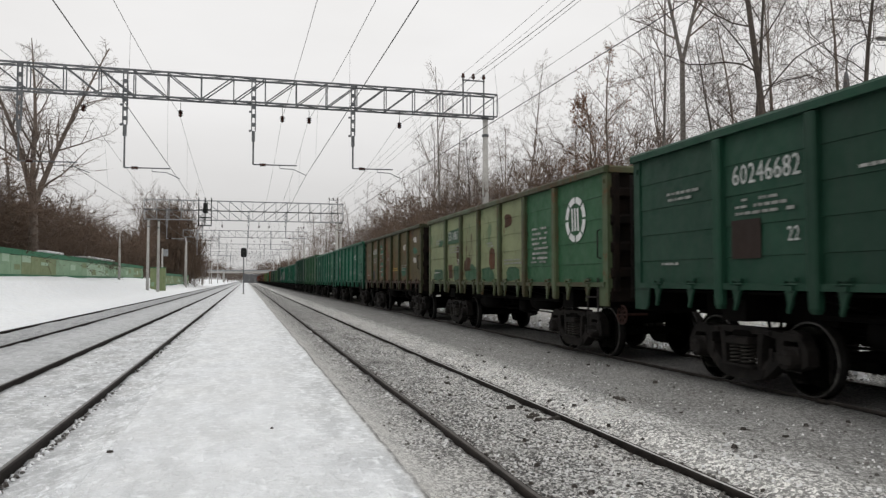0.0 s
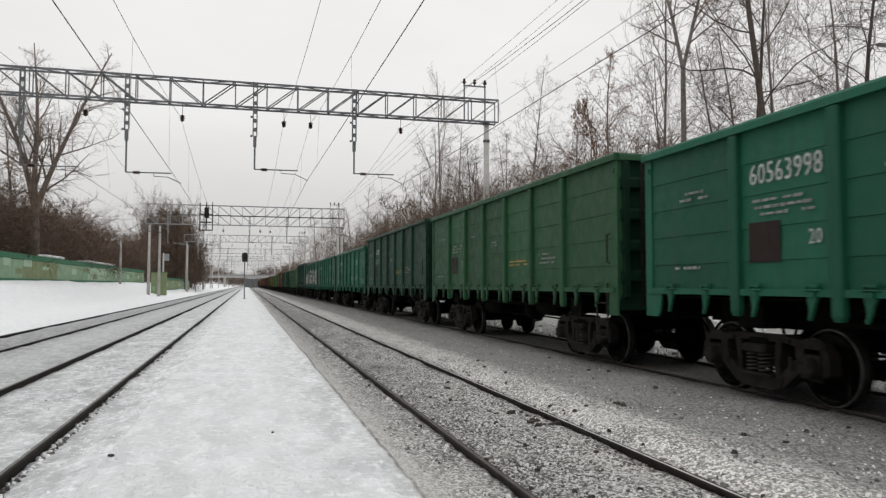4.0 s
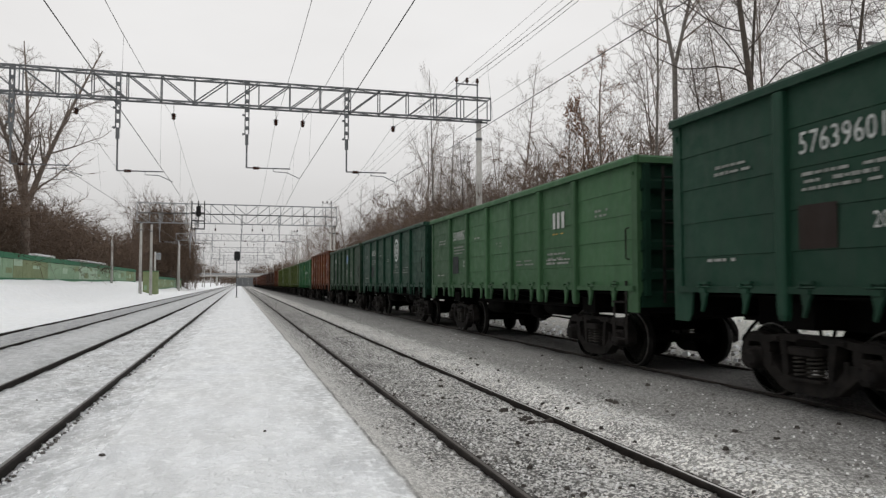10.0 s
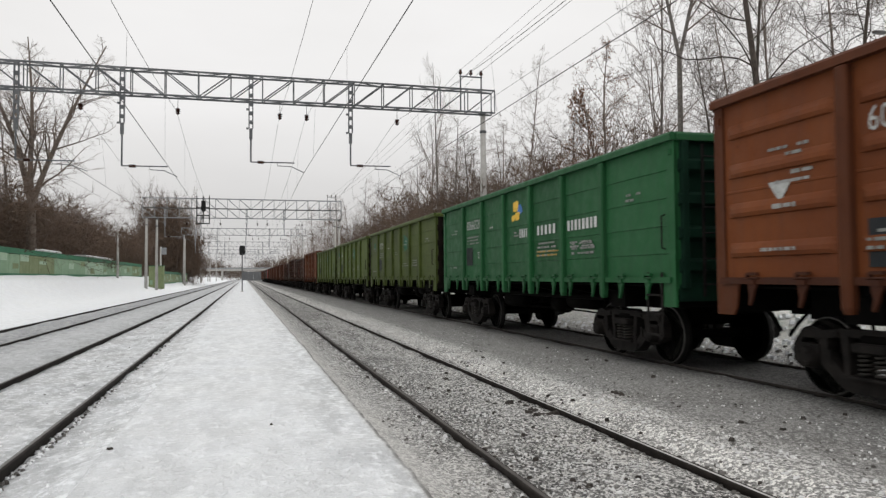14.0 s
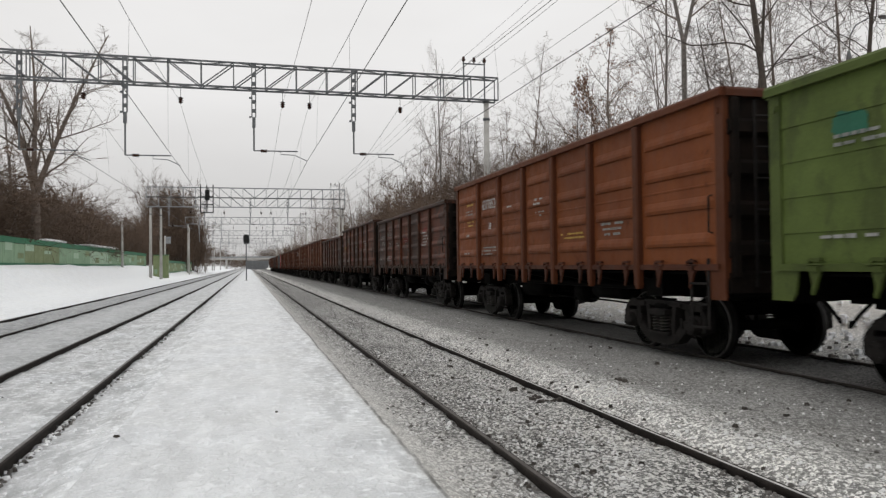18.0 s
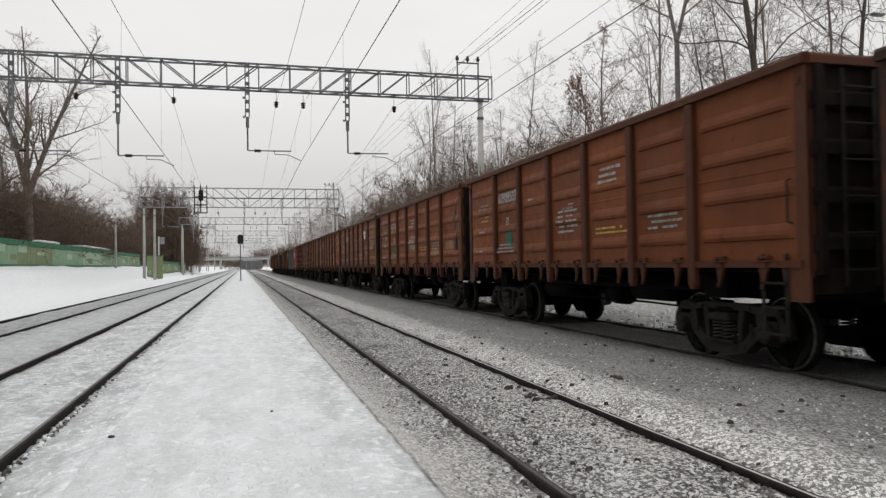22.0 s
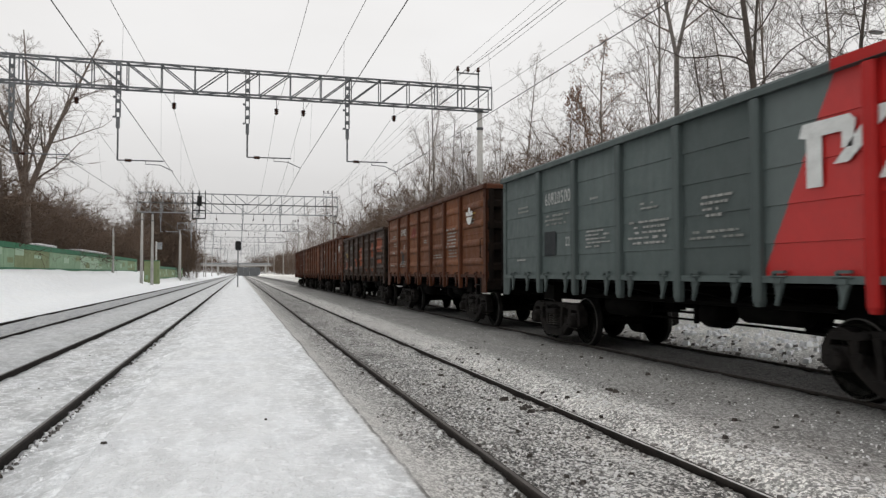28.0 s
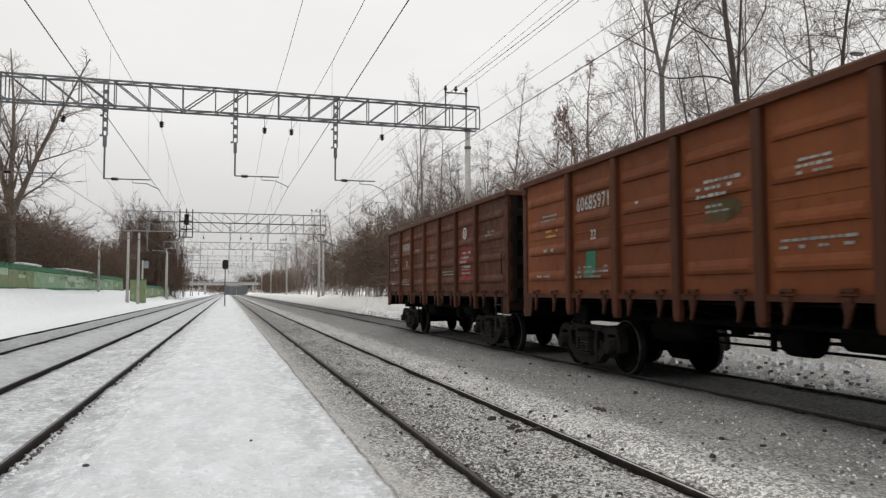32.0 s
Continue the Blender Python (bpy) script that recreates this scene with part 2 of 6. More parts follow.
    col = blend(n, l, ramp(n, l, grain(n, l, flat, 0.9, 4), 0.35, 0.65, (0,) * 3, (0.5,) * 3), col, blend(n, l, 1.0, col, (1.0, 0.988, 0.96), "MULTIPLY"))
    col = blend(n, l, 0.25, col, ramp(n, l, grain(n, l, flat, 90.0, 2), 0.3, 0.7, (0.2,) * 3, (0.8,) * 3), "OVERLAY")
    # the dark seam along the platform's edge, broken here and there
    off = n.new("ShaderNodeMath")
    off.operation = "SUBTRACT"
    off.inputs[1].default_value = 1.238
    l.new(sep.outputs["X"], off.inputs[0])
    far = n.new("ShaderNodeMath")
    far.operation = "ABSOLUTE"
    l.new(off.outputs[0], far.inputs[0])
    seam = blend(n, l, 1.0, ramp(n, l, far.outputs[0], 0.010, 0.026, (0.80,) * 3, (0,) * 3), ramp(n, l, grain(n, l, v, 2.6, 6, 0.7), 0.38, 0.58, (0.25,) * 3, (1,) * 3), "MULTIPLY")
    col = blend(n, l, seam, col, (0.13, 0.125, 0.115))
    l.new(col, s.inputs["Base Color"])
    s.inputs["Roughness"].default_value = 0.8
    s.inputs["Specular IOR Level"].default_value = 0.2
    relief(n, l, s, share.outputs[0], 0.9, 0.026)
    return m


# from 6.8 to 8.4 the tones are lowered to hold the shade under the train
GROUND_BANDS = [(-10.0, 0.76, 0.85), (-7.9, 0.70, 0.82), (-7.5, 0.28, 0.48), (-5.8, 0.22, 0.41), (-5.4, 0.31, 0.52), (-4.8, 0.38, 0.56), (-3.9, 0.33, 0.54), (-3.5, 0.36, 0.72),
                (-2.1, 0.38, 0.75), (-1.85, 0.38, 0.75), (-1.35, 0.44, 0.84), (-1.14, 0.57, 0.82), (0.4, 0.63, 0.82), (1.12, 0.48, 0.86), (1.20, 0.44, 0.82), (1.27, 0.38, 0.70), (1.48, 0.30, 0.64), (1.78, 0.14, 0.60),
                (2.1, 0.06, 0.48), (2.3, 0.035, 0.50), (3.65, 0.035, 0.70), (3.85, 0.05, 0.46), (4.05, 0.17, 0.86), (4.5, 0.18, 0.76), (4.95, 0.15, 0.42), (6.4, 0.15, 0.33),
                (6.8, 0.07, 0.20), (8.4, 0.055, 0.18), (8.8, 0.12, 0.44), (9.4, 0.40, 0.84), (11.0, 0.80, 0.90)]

GREEN_DARK = paint("dark_green_paint", (0.0062, 0.0340, 0.0195), (0.0082, 0.0410, 0.0230), 0.12, gloss=0.22)
GREEN_TEAL = paint("teal_green_paint", (0.0065, 0.0700, 0.0430), (0.0085, 0.0820, 0.0500), 0.08, gloss=0.22)
TEAL_CLEAN = paint("fresh_green_paint", (0.0095, 0.0800, 0.0460), (0.0120, 0.0920, 0.0530), 0.06, gloss=0.2)
GREEN_FADED = paint("faded_green_paint", (0.0340, 0.0900, 0.0390), (0.0400, 0.0980, 0.0440), 0.15, gloss=0.22)
GREEN_MID = paint("green_paint", (0.0170, 0.0680, 0.0290), (0.0220, 0.0740, 0.0340), 0.15, gloss=0.22)
GREEN_BRIGHT = paint("bright_green_paint", (0.0135, 0.0880, 0.0290), (0.0180, 0.0960, 0.0340), 0.08, gloss=0.22)
GREEN_LIGHT = mottled("light_green_paint", (0.092, 0.126, 0.034), [((0.054, 0.070, 0.022), 1.2, 0.53, 0.5), ((0.040, 0.034, 0.014), 3.2, 0.64, 0.5), ((0.095, 0.048, 0.016), 4.5, 0.69, 0.7)])
GREEN_OLIVE = mottled("olive_green_paint", (0.072, 0.096, 0.027), [((0.040, 0.052, 0.018), 1.2, 0.54, 0.5), ((0.032, 0.026, 0.012), 3.2, 0.62, 0.5)])
GREEN_PALE = mottled("faded_pale_green_paint", (0.190, 0.215, 0.120), [((0.075, 0.120, 0.062), 0.9, 0.56, 0.7), ((0.060, 0.036, 0.017), 1.9, 0.575, 0.45), ((0.024, 0.020, 0.014), 4.5, 0.62, 0.8)])
GREEN_BLUE = paint("deep_green_paint", (0.0160, 0.0410, 0.0220), (0.0190, 0.0460, 0.0240), 0.12, gloss=0.22)
BROWN_GREEN = mottled("weathered_brown_paint", (0.078, 0.060, 0.026), [((0.085, 0.034, 0.014), 0.9, 0.52, 0.8), ((0.080, 0.090, 0.038), 1.3, 0.57, 0.6), ((0.020, 0.016, 0.011), 2.8, 0.57, 0.5)])
GREEN_STREAKED = paint("streaked_green_paint", (0.060, 0.085, 0.042), (0.055, 0.040, 0.018), 0.55, gloss=0.22)
BROWN_OLIVE = paint("dirty_shaded_olive_paint", (0.040, 0.040, 0.020), (0.030, 0.034, 0.017), 0.3)
ORANGE = paint("orange_oxide_paint", (0.158, 0.0480, 0.0150), (0.126, 0.0370, 0.0130), 0.36, rust=(0.0560, 0.0223, 0.0125))
ORANGE_BROWN = paint("orange_brown_paint", (0.166, 0.0500, 0.0165), (0.128, 0.0385, 0.0140), 0.42, rust=(0.052, 0.0225, 0.0125))
BROWN = paint("brown_oxide_paint", (0.0930, 0.0305, 0.0125), (0.0730, 0.0225, 0.0102), 0.40, rust=(0.0351, 0.0164, 0.0103))
TAN = paint("tan_oxide_paint", (0.146, 0.0550, 0.0225), (0.116, 0.0430, 0.0190), 0.38, rust=(0.052, 0.024, 0.0135))
BROWN_POST = paint("dirty_shaded_brown_paint", (0.076, 0.0270, 0.0130), (0.055, 0.0205, 0.0110), 0.42, rust=(0.026, 0.014, 0.0095))
BROWN_DARK = mottled("sooty_dark_brown_paint", (0.036, 0.018, 0.0125), [((0.098, 0.034, 0.0185), 0.85, 0.56, 0.9), ((0.060, 0.022, 0.013), 2.2, 0.55, 0.6), ((0.013, 0.010, 0.008), 3.0, 0.60, 0.6)])
GREY_BLUE = paint("blue_grey_paint", (0.0720, 0.0920, 0.0900), (0.0800, 0.1000, 0.0980), 0.06, gloss=0.22)
RED = paint("red_paint", (0.3900, 0.0135, 0.0120), (0.3525, 0.0120, 0.0112), 0.03, gloss=0.22)
GREY_RED = split_paint("grey_and_red_paint", (0.074, 0.094, 0.092), (0.39, 0.0135, 0.012), 0.80, -0.58)
SOOTY = paint("sooty_grey_brown_paint", (0.028, 0.0165, 0.0115), (0.042, 0.0225, 0.0145), 0.4, rust=(0.014, 0.010, 0.008))
BROWN_RUSTY = paint("rusty_red_brown_paint", (0.066, 0.0215, 0.0105), (0.040, 0.0150, 0.0088), 0.5, rust=(0.016, 0.0090, 0.007))
PATCH_RUST = paint("rust_stain", (0.075, 0.030, 0.013), (0.045, 0.022, 0.012), 0.5)
PATCH_OLIVE = paint("olive_stain", (0.050, 0.058, 0.022), (0.035, 0.046, 0.018), 0.5)
PATCH_ORANGE = paint("orange_primer", (0.2520, 0.0600, 0.0180), (0.2040, 0.0420, 0.0150), 0.3)
PATCH_RED = paint("red_primer", (0.1430, 0.0193, 0.0121), (0.1100, 0.0165, 0.0110), 0.35)
BROWN_FADED = mottled("faded_red_brown_paint", (0.092, 0.0310, 0.0175), [((0.034, 0.0165, 0.0115), 1.0, 0.50, 0.8), ((0.150, 0.0430, 0.0200), 2.0, 0.61, 0.6), ((0.014, 0.010, 0.008), 4.0, 0.62, 0.6)])
PATCH_TANNED = mottled("bleached_tan_paint", (0.215, 0.115, 0.055), [((0.120, 0.048, 0.022), 2.0, 0.5, 0.6)])
PATCH_MAROON = paint("dark_maroon_smear", (0.050, 0.0165, 0.0125), (0.036, 0.0135, 0.0105), 0.4)
PATCH_TEAL = paint("teal_patch", (0.0250, 0.1200, 0.0750), (0.0300, 0.1000, 0.0650), 0.3)
PATCH_BROWN = paint("stencil_board_paint", (0.0275, 0.0176, 0.0143), (0.0231, 0.0165, 0.0143), 0.2)
PATCH_SOOT = paint("dark_stencil_board_paint", (0.02, 0.024, 0.026), (0.025, 0.027, 0.03), 0.2)
LETTER = plain("white_stencil_paint", (0.30, 0.31, 0.30), (0.46, 0.47, 0.455), 0.6, scale=6, bump=0.1)
LETTER_SOFT = plain("rubbed_stencil_paint", (0.19, 0.19, 0.18), (0.33, 0.33, 0.315), 0.6, scale=6, bump=0.1)
LETTER_FAINT = plain("worn_stencil_paint", (0.13, 0.135, 0.125), (0.25, 0.255, 0.24), 0.6, scale=6, bump=0.1)
LETTER_BRIGHT = plain("bright_white_paint", (0.50, 0.51, 0.50), (0.62, 0.63, 0.62), 0.5, scale=6, bump=0.1)
LETTER_YELLOW = plain("yellow_stencil_paint", (0.30, 0.19, 0.035), (0.4, 0.27, 0.06), 0.6, bump=0.1)
SPRAY_WHITE = plain("silver_white_spray_paint", (0.30, 0.285, 0.27), (0.42, 0.40, 0.385), 0.5, scale=3, bump=0.1)
SPRAY_BLACK = plain("black_spray_paint", (0.008,) * 3, (0.016,) * 3, 0.5, bump=0.1)
SPRAY_PINK = plain("pink_spray_paint", (0.42, 0.19, 0.31), (0.28, 0.14, 0.24), 0.55, scale=4, bump=0.1)
BLUE_MARK = plain("blue_mark_paint", (0.05, 0.16, 0.42), (0.07, 0.2, 0.5), 0.5, bump=0.1)
YELLOW_MARK = plain("yellow_mark_paint", (0.7, 0.42, 0.04), (0.75, 0.5, 0.06), 0.5, bump=0.1)
# near-black steel: soot, and the shade beneath the wagons put into the colour
UNDER = plain("sooty_shaded_underframe_steel", (0.002, 0.0019, 0.0018), (0.005, 0.0045, 0.004), 0.8, scale=4, bump=0.5, gloss=0.04)
BOGIE = plain("dusty_bogie_steel", (0.007, 0.0063, 0.006), (0.018, 0.0155, 0.014), 0.75, scale=5, bump=0.5, gloss=0.12)
# ends darker than the sides: dirt plus the shade between wagons in the colour
END_SHADED_GREEN = plain("dirty_shaded_green_end_sheet", (0.003, 0.015, 0.009), (0.005, 0.023, 0.013), 0.8, scale=3, bump=0.3, gloss=0.1)
END_SHADED_DUST = plain("dusty_shaded_end_sheet", (0.005, 0.0042, 0.0036), (0.0135, 0.0092, 0.007), 0.85, scale=3, bump=0.3, gloss=0.08)
SPRING = plain("greasy_spring_steel", (0.016, 0.0145, 0.013), (0.034, 0.030, 0.026), 0.55, scale=8, gloss=0.2)
TREAD = plain("polished_wheel_rim", (0.05, 0.048, 0.046), (0.13, 0.125, 0.12), 0.5, 0.6, bump=0.1)
TREAD_WORN = plain("worn_wheel_tread", (0.008, 0.0078, 0.0074), (0.018, 0.017, 0.016), 0.6, 0.3, bump=0.1)
HATCH = plain("rusty_hatch_latch_steel", (0.010, 0.0085, 0.0075), (0.024, 0.019, 0.015), 0.8, scale=7, bump=0.4, gloss=0.04)
RAIL_SIDE = plain("rusty_rail_side", (0.014, 0.012, 0.011), (0.032, 0.027, 0.024), 0.8, scale=5, gloss=0.1)
RAIL_DULL = plain("unpolished_rail_head", (0.06, 0.054, 0.05), (0.10, 0.09, 0.084), 0.6, 0.2, scale=4, bump=0.1, gloss=0.2)
RAIL_GREY = plain("grey_rail_head", (0.11, 0.105, 0.10), (0.18, 0.175, 0.17), 0.5, 0.4, scale=4, bump=0.1)
CLOD = plain("frozen_dirt", (0.030, 0.026, 0.023), (0.075, 0.066, 0.058), 0.9, scale=12, bump=0.6)
# pale diffuse strip: a painted glint of sky along one rail's head
RAIL_GLINT = plain("rail_head_glint", (0.42, 0.41, 0.40), (0.60, 0.59, 0.58), 0.45, 0.2, scale=4, bump=0.1)
CONCRETE = plain("pole_concrete", (0.34, 0.33, 0.31), (0.43, 0.42, 0.40), 0.85, scale=2.5, bump=0.4)
STEEL_GREY = plain("galvanised_lattice_steel", (0.085, 0.09, 0.095), (0.15, 0.155, 0.16), 0.6, 0.3, scale=3)
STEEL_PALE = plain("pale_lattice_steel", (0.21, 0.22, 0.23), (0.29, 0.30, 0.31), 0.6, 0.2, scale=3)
WIRE = plain("copper_wire_dark", (0.03, 0.03, 0.03), (0.05, 0.048, 0.045), 0.5, 0.4)
INSULATOR = plain("brown_porcelain", (0.03, 0.014, 0.01), (0.05, 0.02, 0.014), 0.25)
SIGNAL_BLACK = plain("matt_black_signal", (0.012,) * 3, (0.02,) * 3, 0.6)
BARK_BIRCH = plain("birch_bark", (0.115, 0.103, 0.094), (0.215, 0.195, 0.178), 0.85, scale=5, bump=0.6, stretch=(1, 1, 3))
BARK_OAK = plain("blackish_bark", (0.045, 0.037, 0.031), (0.085, 0.07, 0.06), 0.9, scale=6, bump=0.6)
BARK_DARK = plain("dark_bark", (0.12, 0.095, 0.078), (0.19, 0.155, 0.13), 0.9, scale=6, bump=0.6)
TWIG = plain("twig_bark", (0.145, 0.115, 0.098), (0.225, 0.185, 0.16), 0.9)
TWIG_RED = plain("reddish_twig_bark", (0.085, 0.058, 0.042), (0.135, 0.096, 0.070), 0.9)
TWIG_DARK = plain("dark_twig_bark", (0.065, 0.052, 0.044), (0.115, 0.094, 0.080), 0.9)
DEAD_LEAF = plain("withered_brown_leaf", (0.17, 0.085, 0.05), (0.24, 0.13, 0.075), 0.85)
FENCE_PALE = plain("pale_green_fence_paint", (0.30, 0.42, 0.30), (0.36, 0.47, 0.35), 0.7, scale=1.5)
FENCE_OLIVE = plain("olive_green_fence_paint", (0.16, 0.20, 0.10), (0.21, 0.25, 0.13), 0.7, scale=1.5)
FENCE_MID = plain("mid_green_fence_paint", (0.19, 0.30, 0.19), (0.24, 0.35, 0.23), 0.7, scale=1.5)
FENCE_GREEN = plain("dark_green_fence_paint", (0.02, 0.12, 0.06), (0.03, 0.15, 0.075), 0.6, scale=1.5)
SNOW = plain("clean_snow", (0.76, 0.77, 0.79), (0.86, 0.87, 0.88), 0.8, scale=0.8, fine=9.0, bump=0.4, depth=0.03)
DIRTY_SNOW = plain("dirty_snow", (0.56, 0.56, 0.555), (0.78, 0.78, 0.775), 0.85, scale=3, fine=30.0)
STONE = plain("crushed_stone", (0.07, 0.065, 0.06), (0.2, 0.19, 0.18), 0.9, scale=6)
GROUND = ground_surface("snow_and_ballast")


# ---- geometry helpers ----
class Shape:
    """Collects vertices and faces of one mesh."""

    def __init__(self):
        self.v, self.f, self.m = [], [], []

    def add(self, verts, faces, mat=0):
        o = len(self.v)
        self.v.extend(tuple(p) for p in verts)
        self.f.extend(tuple(i + o for i in f) for f in faces)
        self.m.extend([mat] * len(faces))
        return self

    def box(self, c, s, mat=0, m=None):
        x, y, z = (a / 2 for a in s)
        pts = [Vector((c[0] + i * x, c[1] + j * y, c[2] + k * z)) for i in (-1, 1) for j in (-1, 1) for k in (-1, 1)]
        if m:
            pts = [m @ p for p in pts]
        return self.add(pts, [(0, 1, 3, 2), (4, 6, 7, 5), (0, 4, 5, 1), (2, 3, 7, 6), (0, 2, 6, 4), (1, 5, 7, 3)], mat)

    def soft_box(self, c, s, b, mat=0):
        """A box with chamfered edges along its four long (z) sides and its rims."""
        x, y, z = (a / 2 for a in s)
        rings = []
        for zz, k in ((-z, b), (-z + b, 0), (z - b, 0), (z, b)):
            rings.append([(c[0] + px, c[1] + py, c[2] + zz) for px, py in (
                (-x + k, -y + b + k), (-x + b + k, -y + k), (x - b - k, -y + k), (x - k, -y + b + k),
                (x - k, y - b - k), (x - b - k, y - k), (-x + b + k, y - k), (-x + k, y - b - k))])
        return self.rings(rings, mat)

    def rings(self, rings, mat=0, caps=True):
        n = len(rings[0])
        verts = [p for r in rings for p in r]
        faces = [(i * n + j, i * n + (j + 1) % n, (i + 1) * n + (j + 1) % n, (i + 1) * n + j) for i in range(len(rings) - 1) for j in range(n)]
        if caps:
            faces += [tuple(range(n - 1, -1, -1)), tuple(range((len(rings) - 1) * n, len(rings) * n))]
        return self.add(verts, faces, mat)

    def tube(self, pts, radii, n=6, mat=0, caps=True):
        pts = [Vector(p) for p in pts]
        if not hasattr(radii, "__len__"):
            radii = [radii] * len(pts)
        rings, side = [], None
        for i, p in enumerate(pts):
            d = (pts[min(i + 1, len(pts) - 1)] - pts[max(i - 1, 0)]).normalized()
            side = d.orthogonal().normalized() if side is None else (side - d * side.dot(d)).normalized()
            up = d.cross(side)
            rings.append([p + (side * math.cos(a) + up * math.sin(a)) * radii[i] for a in (2 * math.pi * k / n for k in range(n))])
        return self.rings(rings, mat, caps)

    def bar(self, p, q, w, h, mat=0):
        """A straight rolled-steel bar of rectangular section."""
        p, q = Vector(p), Vector(q)
        d = (q - p).normalized()
        s = d.cross(Vector((0, 0, 1)))
        s = s.normalized() if s.length > 1e-4 else Vector((1, 0, 0))
        u = s.cross(d)
        return self.rings([[e + s * (i * w / 2) + u * (j * h / 2) for i, j in ((-1, -1), (1, -1), (1, 1), (-1, 1))] for e in (p, q)], mat)

    def prism(self, outline, x0, x1, mat=0):
        """An outline in (y, z), thick from x0 to x1."""
        return self.rings([[(x, y, z) for y, z in outline] for x in (x0, x1)], mat)

    def lathe(self, profile, n=28, mat=0, axis="x"):
        rings = []
        for a, r in profile:
            ring = []
            for k in range(n):
                c, s = r * math.cos(2 * math.pi * k / n), r * math.sin(2 * math.pi * k / n)
                ring.append((a, c, s) if axis == "x" else (c, a, s) if axis == "y" else (c, s, a))
            rings.append(ring)
        return self.rings(rings, mat)

    def mesh(self, name, mats, smooth=False):
        me = bpy.data.meshes.new(name)
        me.from_pydata(self.v, [], self.f)
        for m in mats:
            me.materials.append(m)
        me.polygons.foreach_set("material_index", self.m)
        me.update()
        fix = bmesh.new()
        fix.from_mesh(me)
        bmesh.ops.recalc_face_normals(fix, faces=fix.faces)
        fix.to_mesh(me)
        fix.free()
        if smooth:
            me.polygons.foreach_set("use_smooth", [True] * len(me.polygons))
        return me


def part(name, data, parent, at=(0, 0, 0), turn=0, label=""):
    ob = new(name, data)
    ob.parent = parent
    ob.matrix_basis = pose(*at, 0, 0, turn)
    return tagged(ob, label=label)


def thing(name, at, label, category, group="", kind="", turn=0, data=None):
    ob = new(name, data)
    ob.matrix_basis = pose(*at, 0, 0, turn)
    return tagged(ob, label, category, group, kind)


# ---- ground: one sheet with the platform, the track beds and the snow banks ----
GROUND_PROFILE = [(-900, 2.2), (-40, 2.2), (-19, 1.95), (-15.5, 1.85), (-14.4, 1.6), (-13.2, 0.95), (-12.1, 0.38), (-11, 0.1), (-9, 0.0), (-7.9, -0.1), (-7.35, -0.065),
                  (-5.65, -0.065), (-5.2, -0.08), (-4.4, -0.05), (-3.75, -0.11), (-3.45, -0.10), (-2.1, -0.115), (-1.84, -0.112), (-1.6, -0.09), (-1.24, -0.02), (-1.15, 0.09),
                  (0, 0.11), (1.25, 0.09), (1.33, -0.03), (1.7, -0.12), (2.02, -0.125), (2.1, -0.135), (2.28, -0.150), (2.5, -0.145), (3.5, -0.140), (3.68, -0.130), (3.86, -0.150), (3.95, -0.140), (4.25, -0.03), (4.7, -0.02),
                  (5.4, 0.0), (6.5, 0.05), (6.8, 0.07), (8.5, 0.07), (8.9, 0.07), (9.8, 0.3), (10.8, 0.85), (12.5, 1.05), (20, 1.1), (60, 1.4), (900, 2.0)]
TRACKS = {"train": (7.65, 0.12), "near": (2.97, -0.06), "left": (-2.76, 0.0), "far_left": (-6.5, 0.0)}


def ground_height(x, y):
    for (xa, za), (xb, zb) in zip(GROUND_PROFILE, GROUND_PROFILE[1:]):
        if xa <= x <= xb:
            k = (x - xa) / (xb - xa)
            k = k * k * (3 - 2 * k)
            return za + (zb - za) * k
    return 0.0


def build_ground():
    xs = [-900, -300, -120, -70, -45, -32, -25]
    x = -20.0
    while x < 13.0:
        xs.append(round(x, 3))
        x += 0.5 if x < -8.5 else 0.11
    xs = sorted(xs + [-1.24, -1.15, 1.25, 1.33])
    xs += [13.5, 14.5, 16, 19, 24, 32, 45, 70, 120, 300, 900]
    ys, y, step = [-520, -300, -150, -60, -40, -25, -15, -8, -4, -1.5], 0.5, 0.11
    while y < 2400:
        ys.append(y)
        step *= 1.0 if y < 9 else 1.055
        y += step
    ys.append(2400)
    s = Shape()
    for y in ys:
        near = max(0.0, min(1.0, (40 - y) / 30))
        for x in xs:
            z = ground_height(x, y)
            if -60 < x < 60:
                rough = 0.35 if -1.2 < x < 1.2 else 1.0
                z += rough * 0.035 * noise.noise((x * 1.3, y * 0.9, 0)) + 0.03 * near * rough * noise.noise((x * 6, y * 5, 3))
                if x < -8.2 or x > 9:
                    z += 0.16 * noise.noise((x * 0.35, y * 0.22, 7)) * min(1, abs(x + 8.2 if x < 0 else x - 9) * 0.5)
            s.v.append((x, y, z))
    n = len(xs)
    s.f = [(j * n + i, j * n + i + 1, (j + 1) * n + i + 1, (j + 1) * n + i) for j in range(len(ys) - 1) for i in range(n - 1)]
    s.m = [0] * len(s.f)
    me = s.mesh("ground", [GROUND], smooth=True)
    tagged(new("ground", me), "snow-covered ground with trodden platform and dirty ballast", "ground", kind="structure")


build_ground()


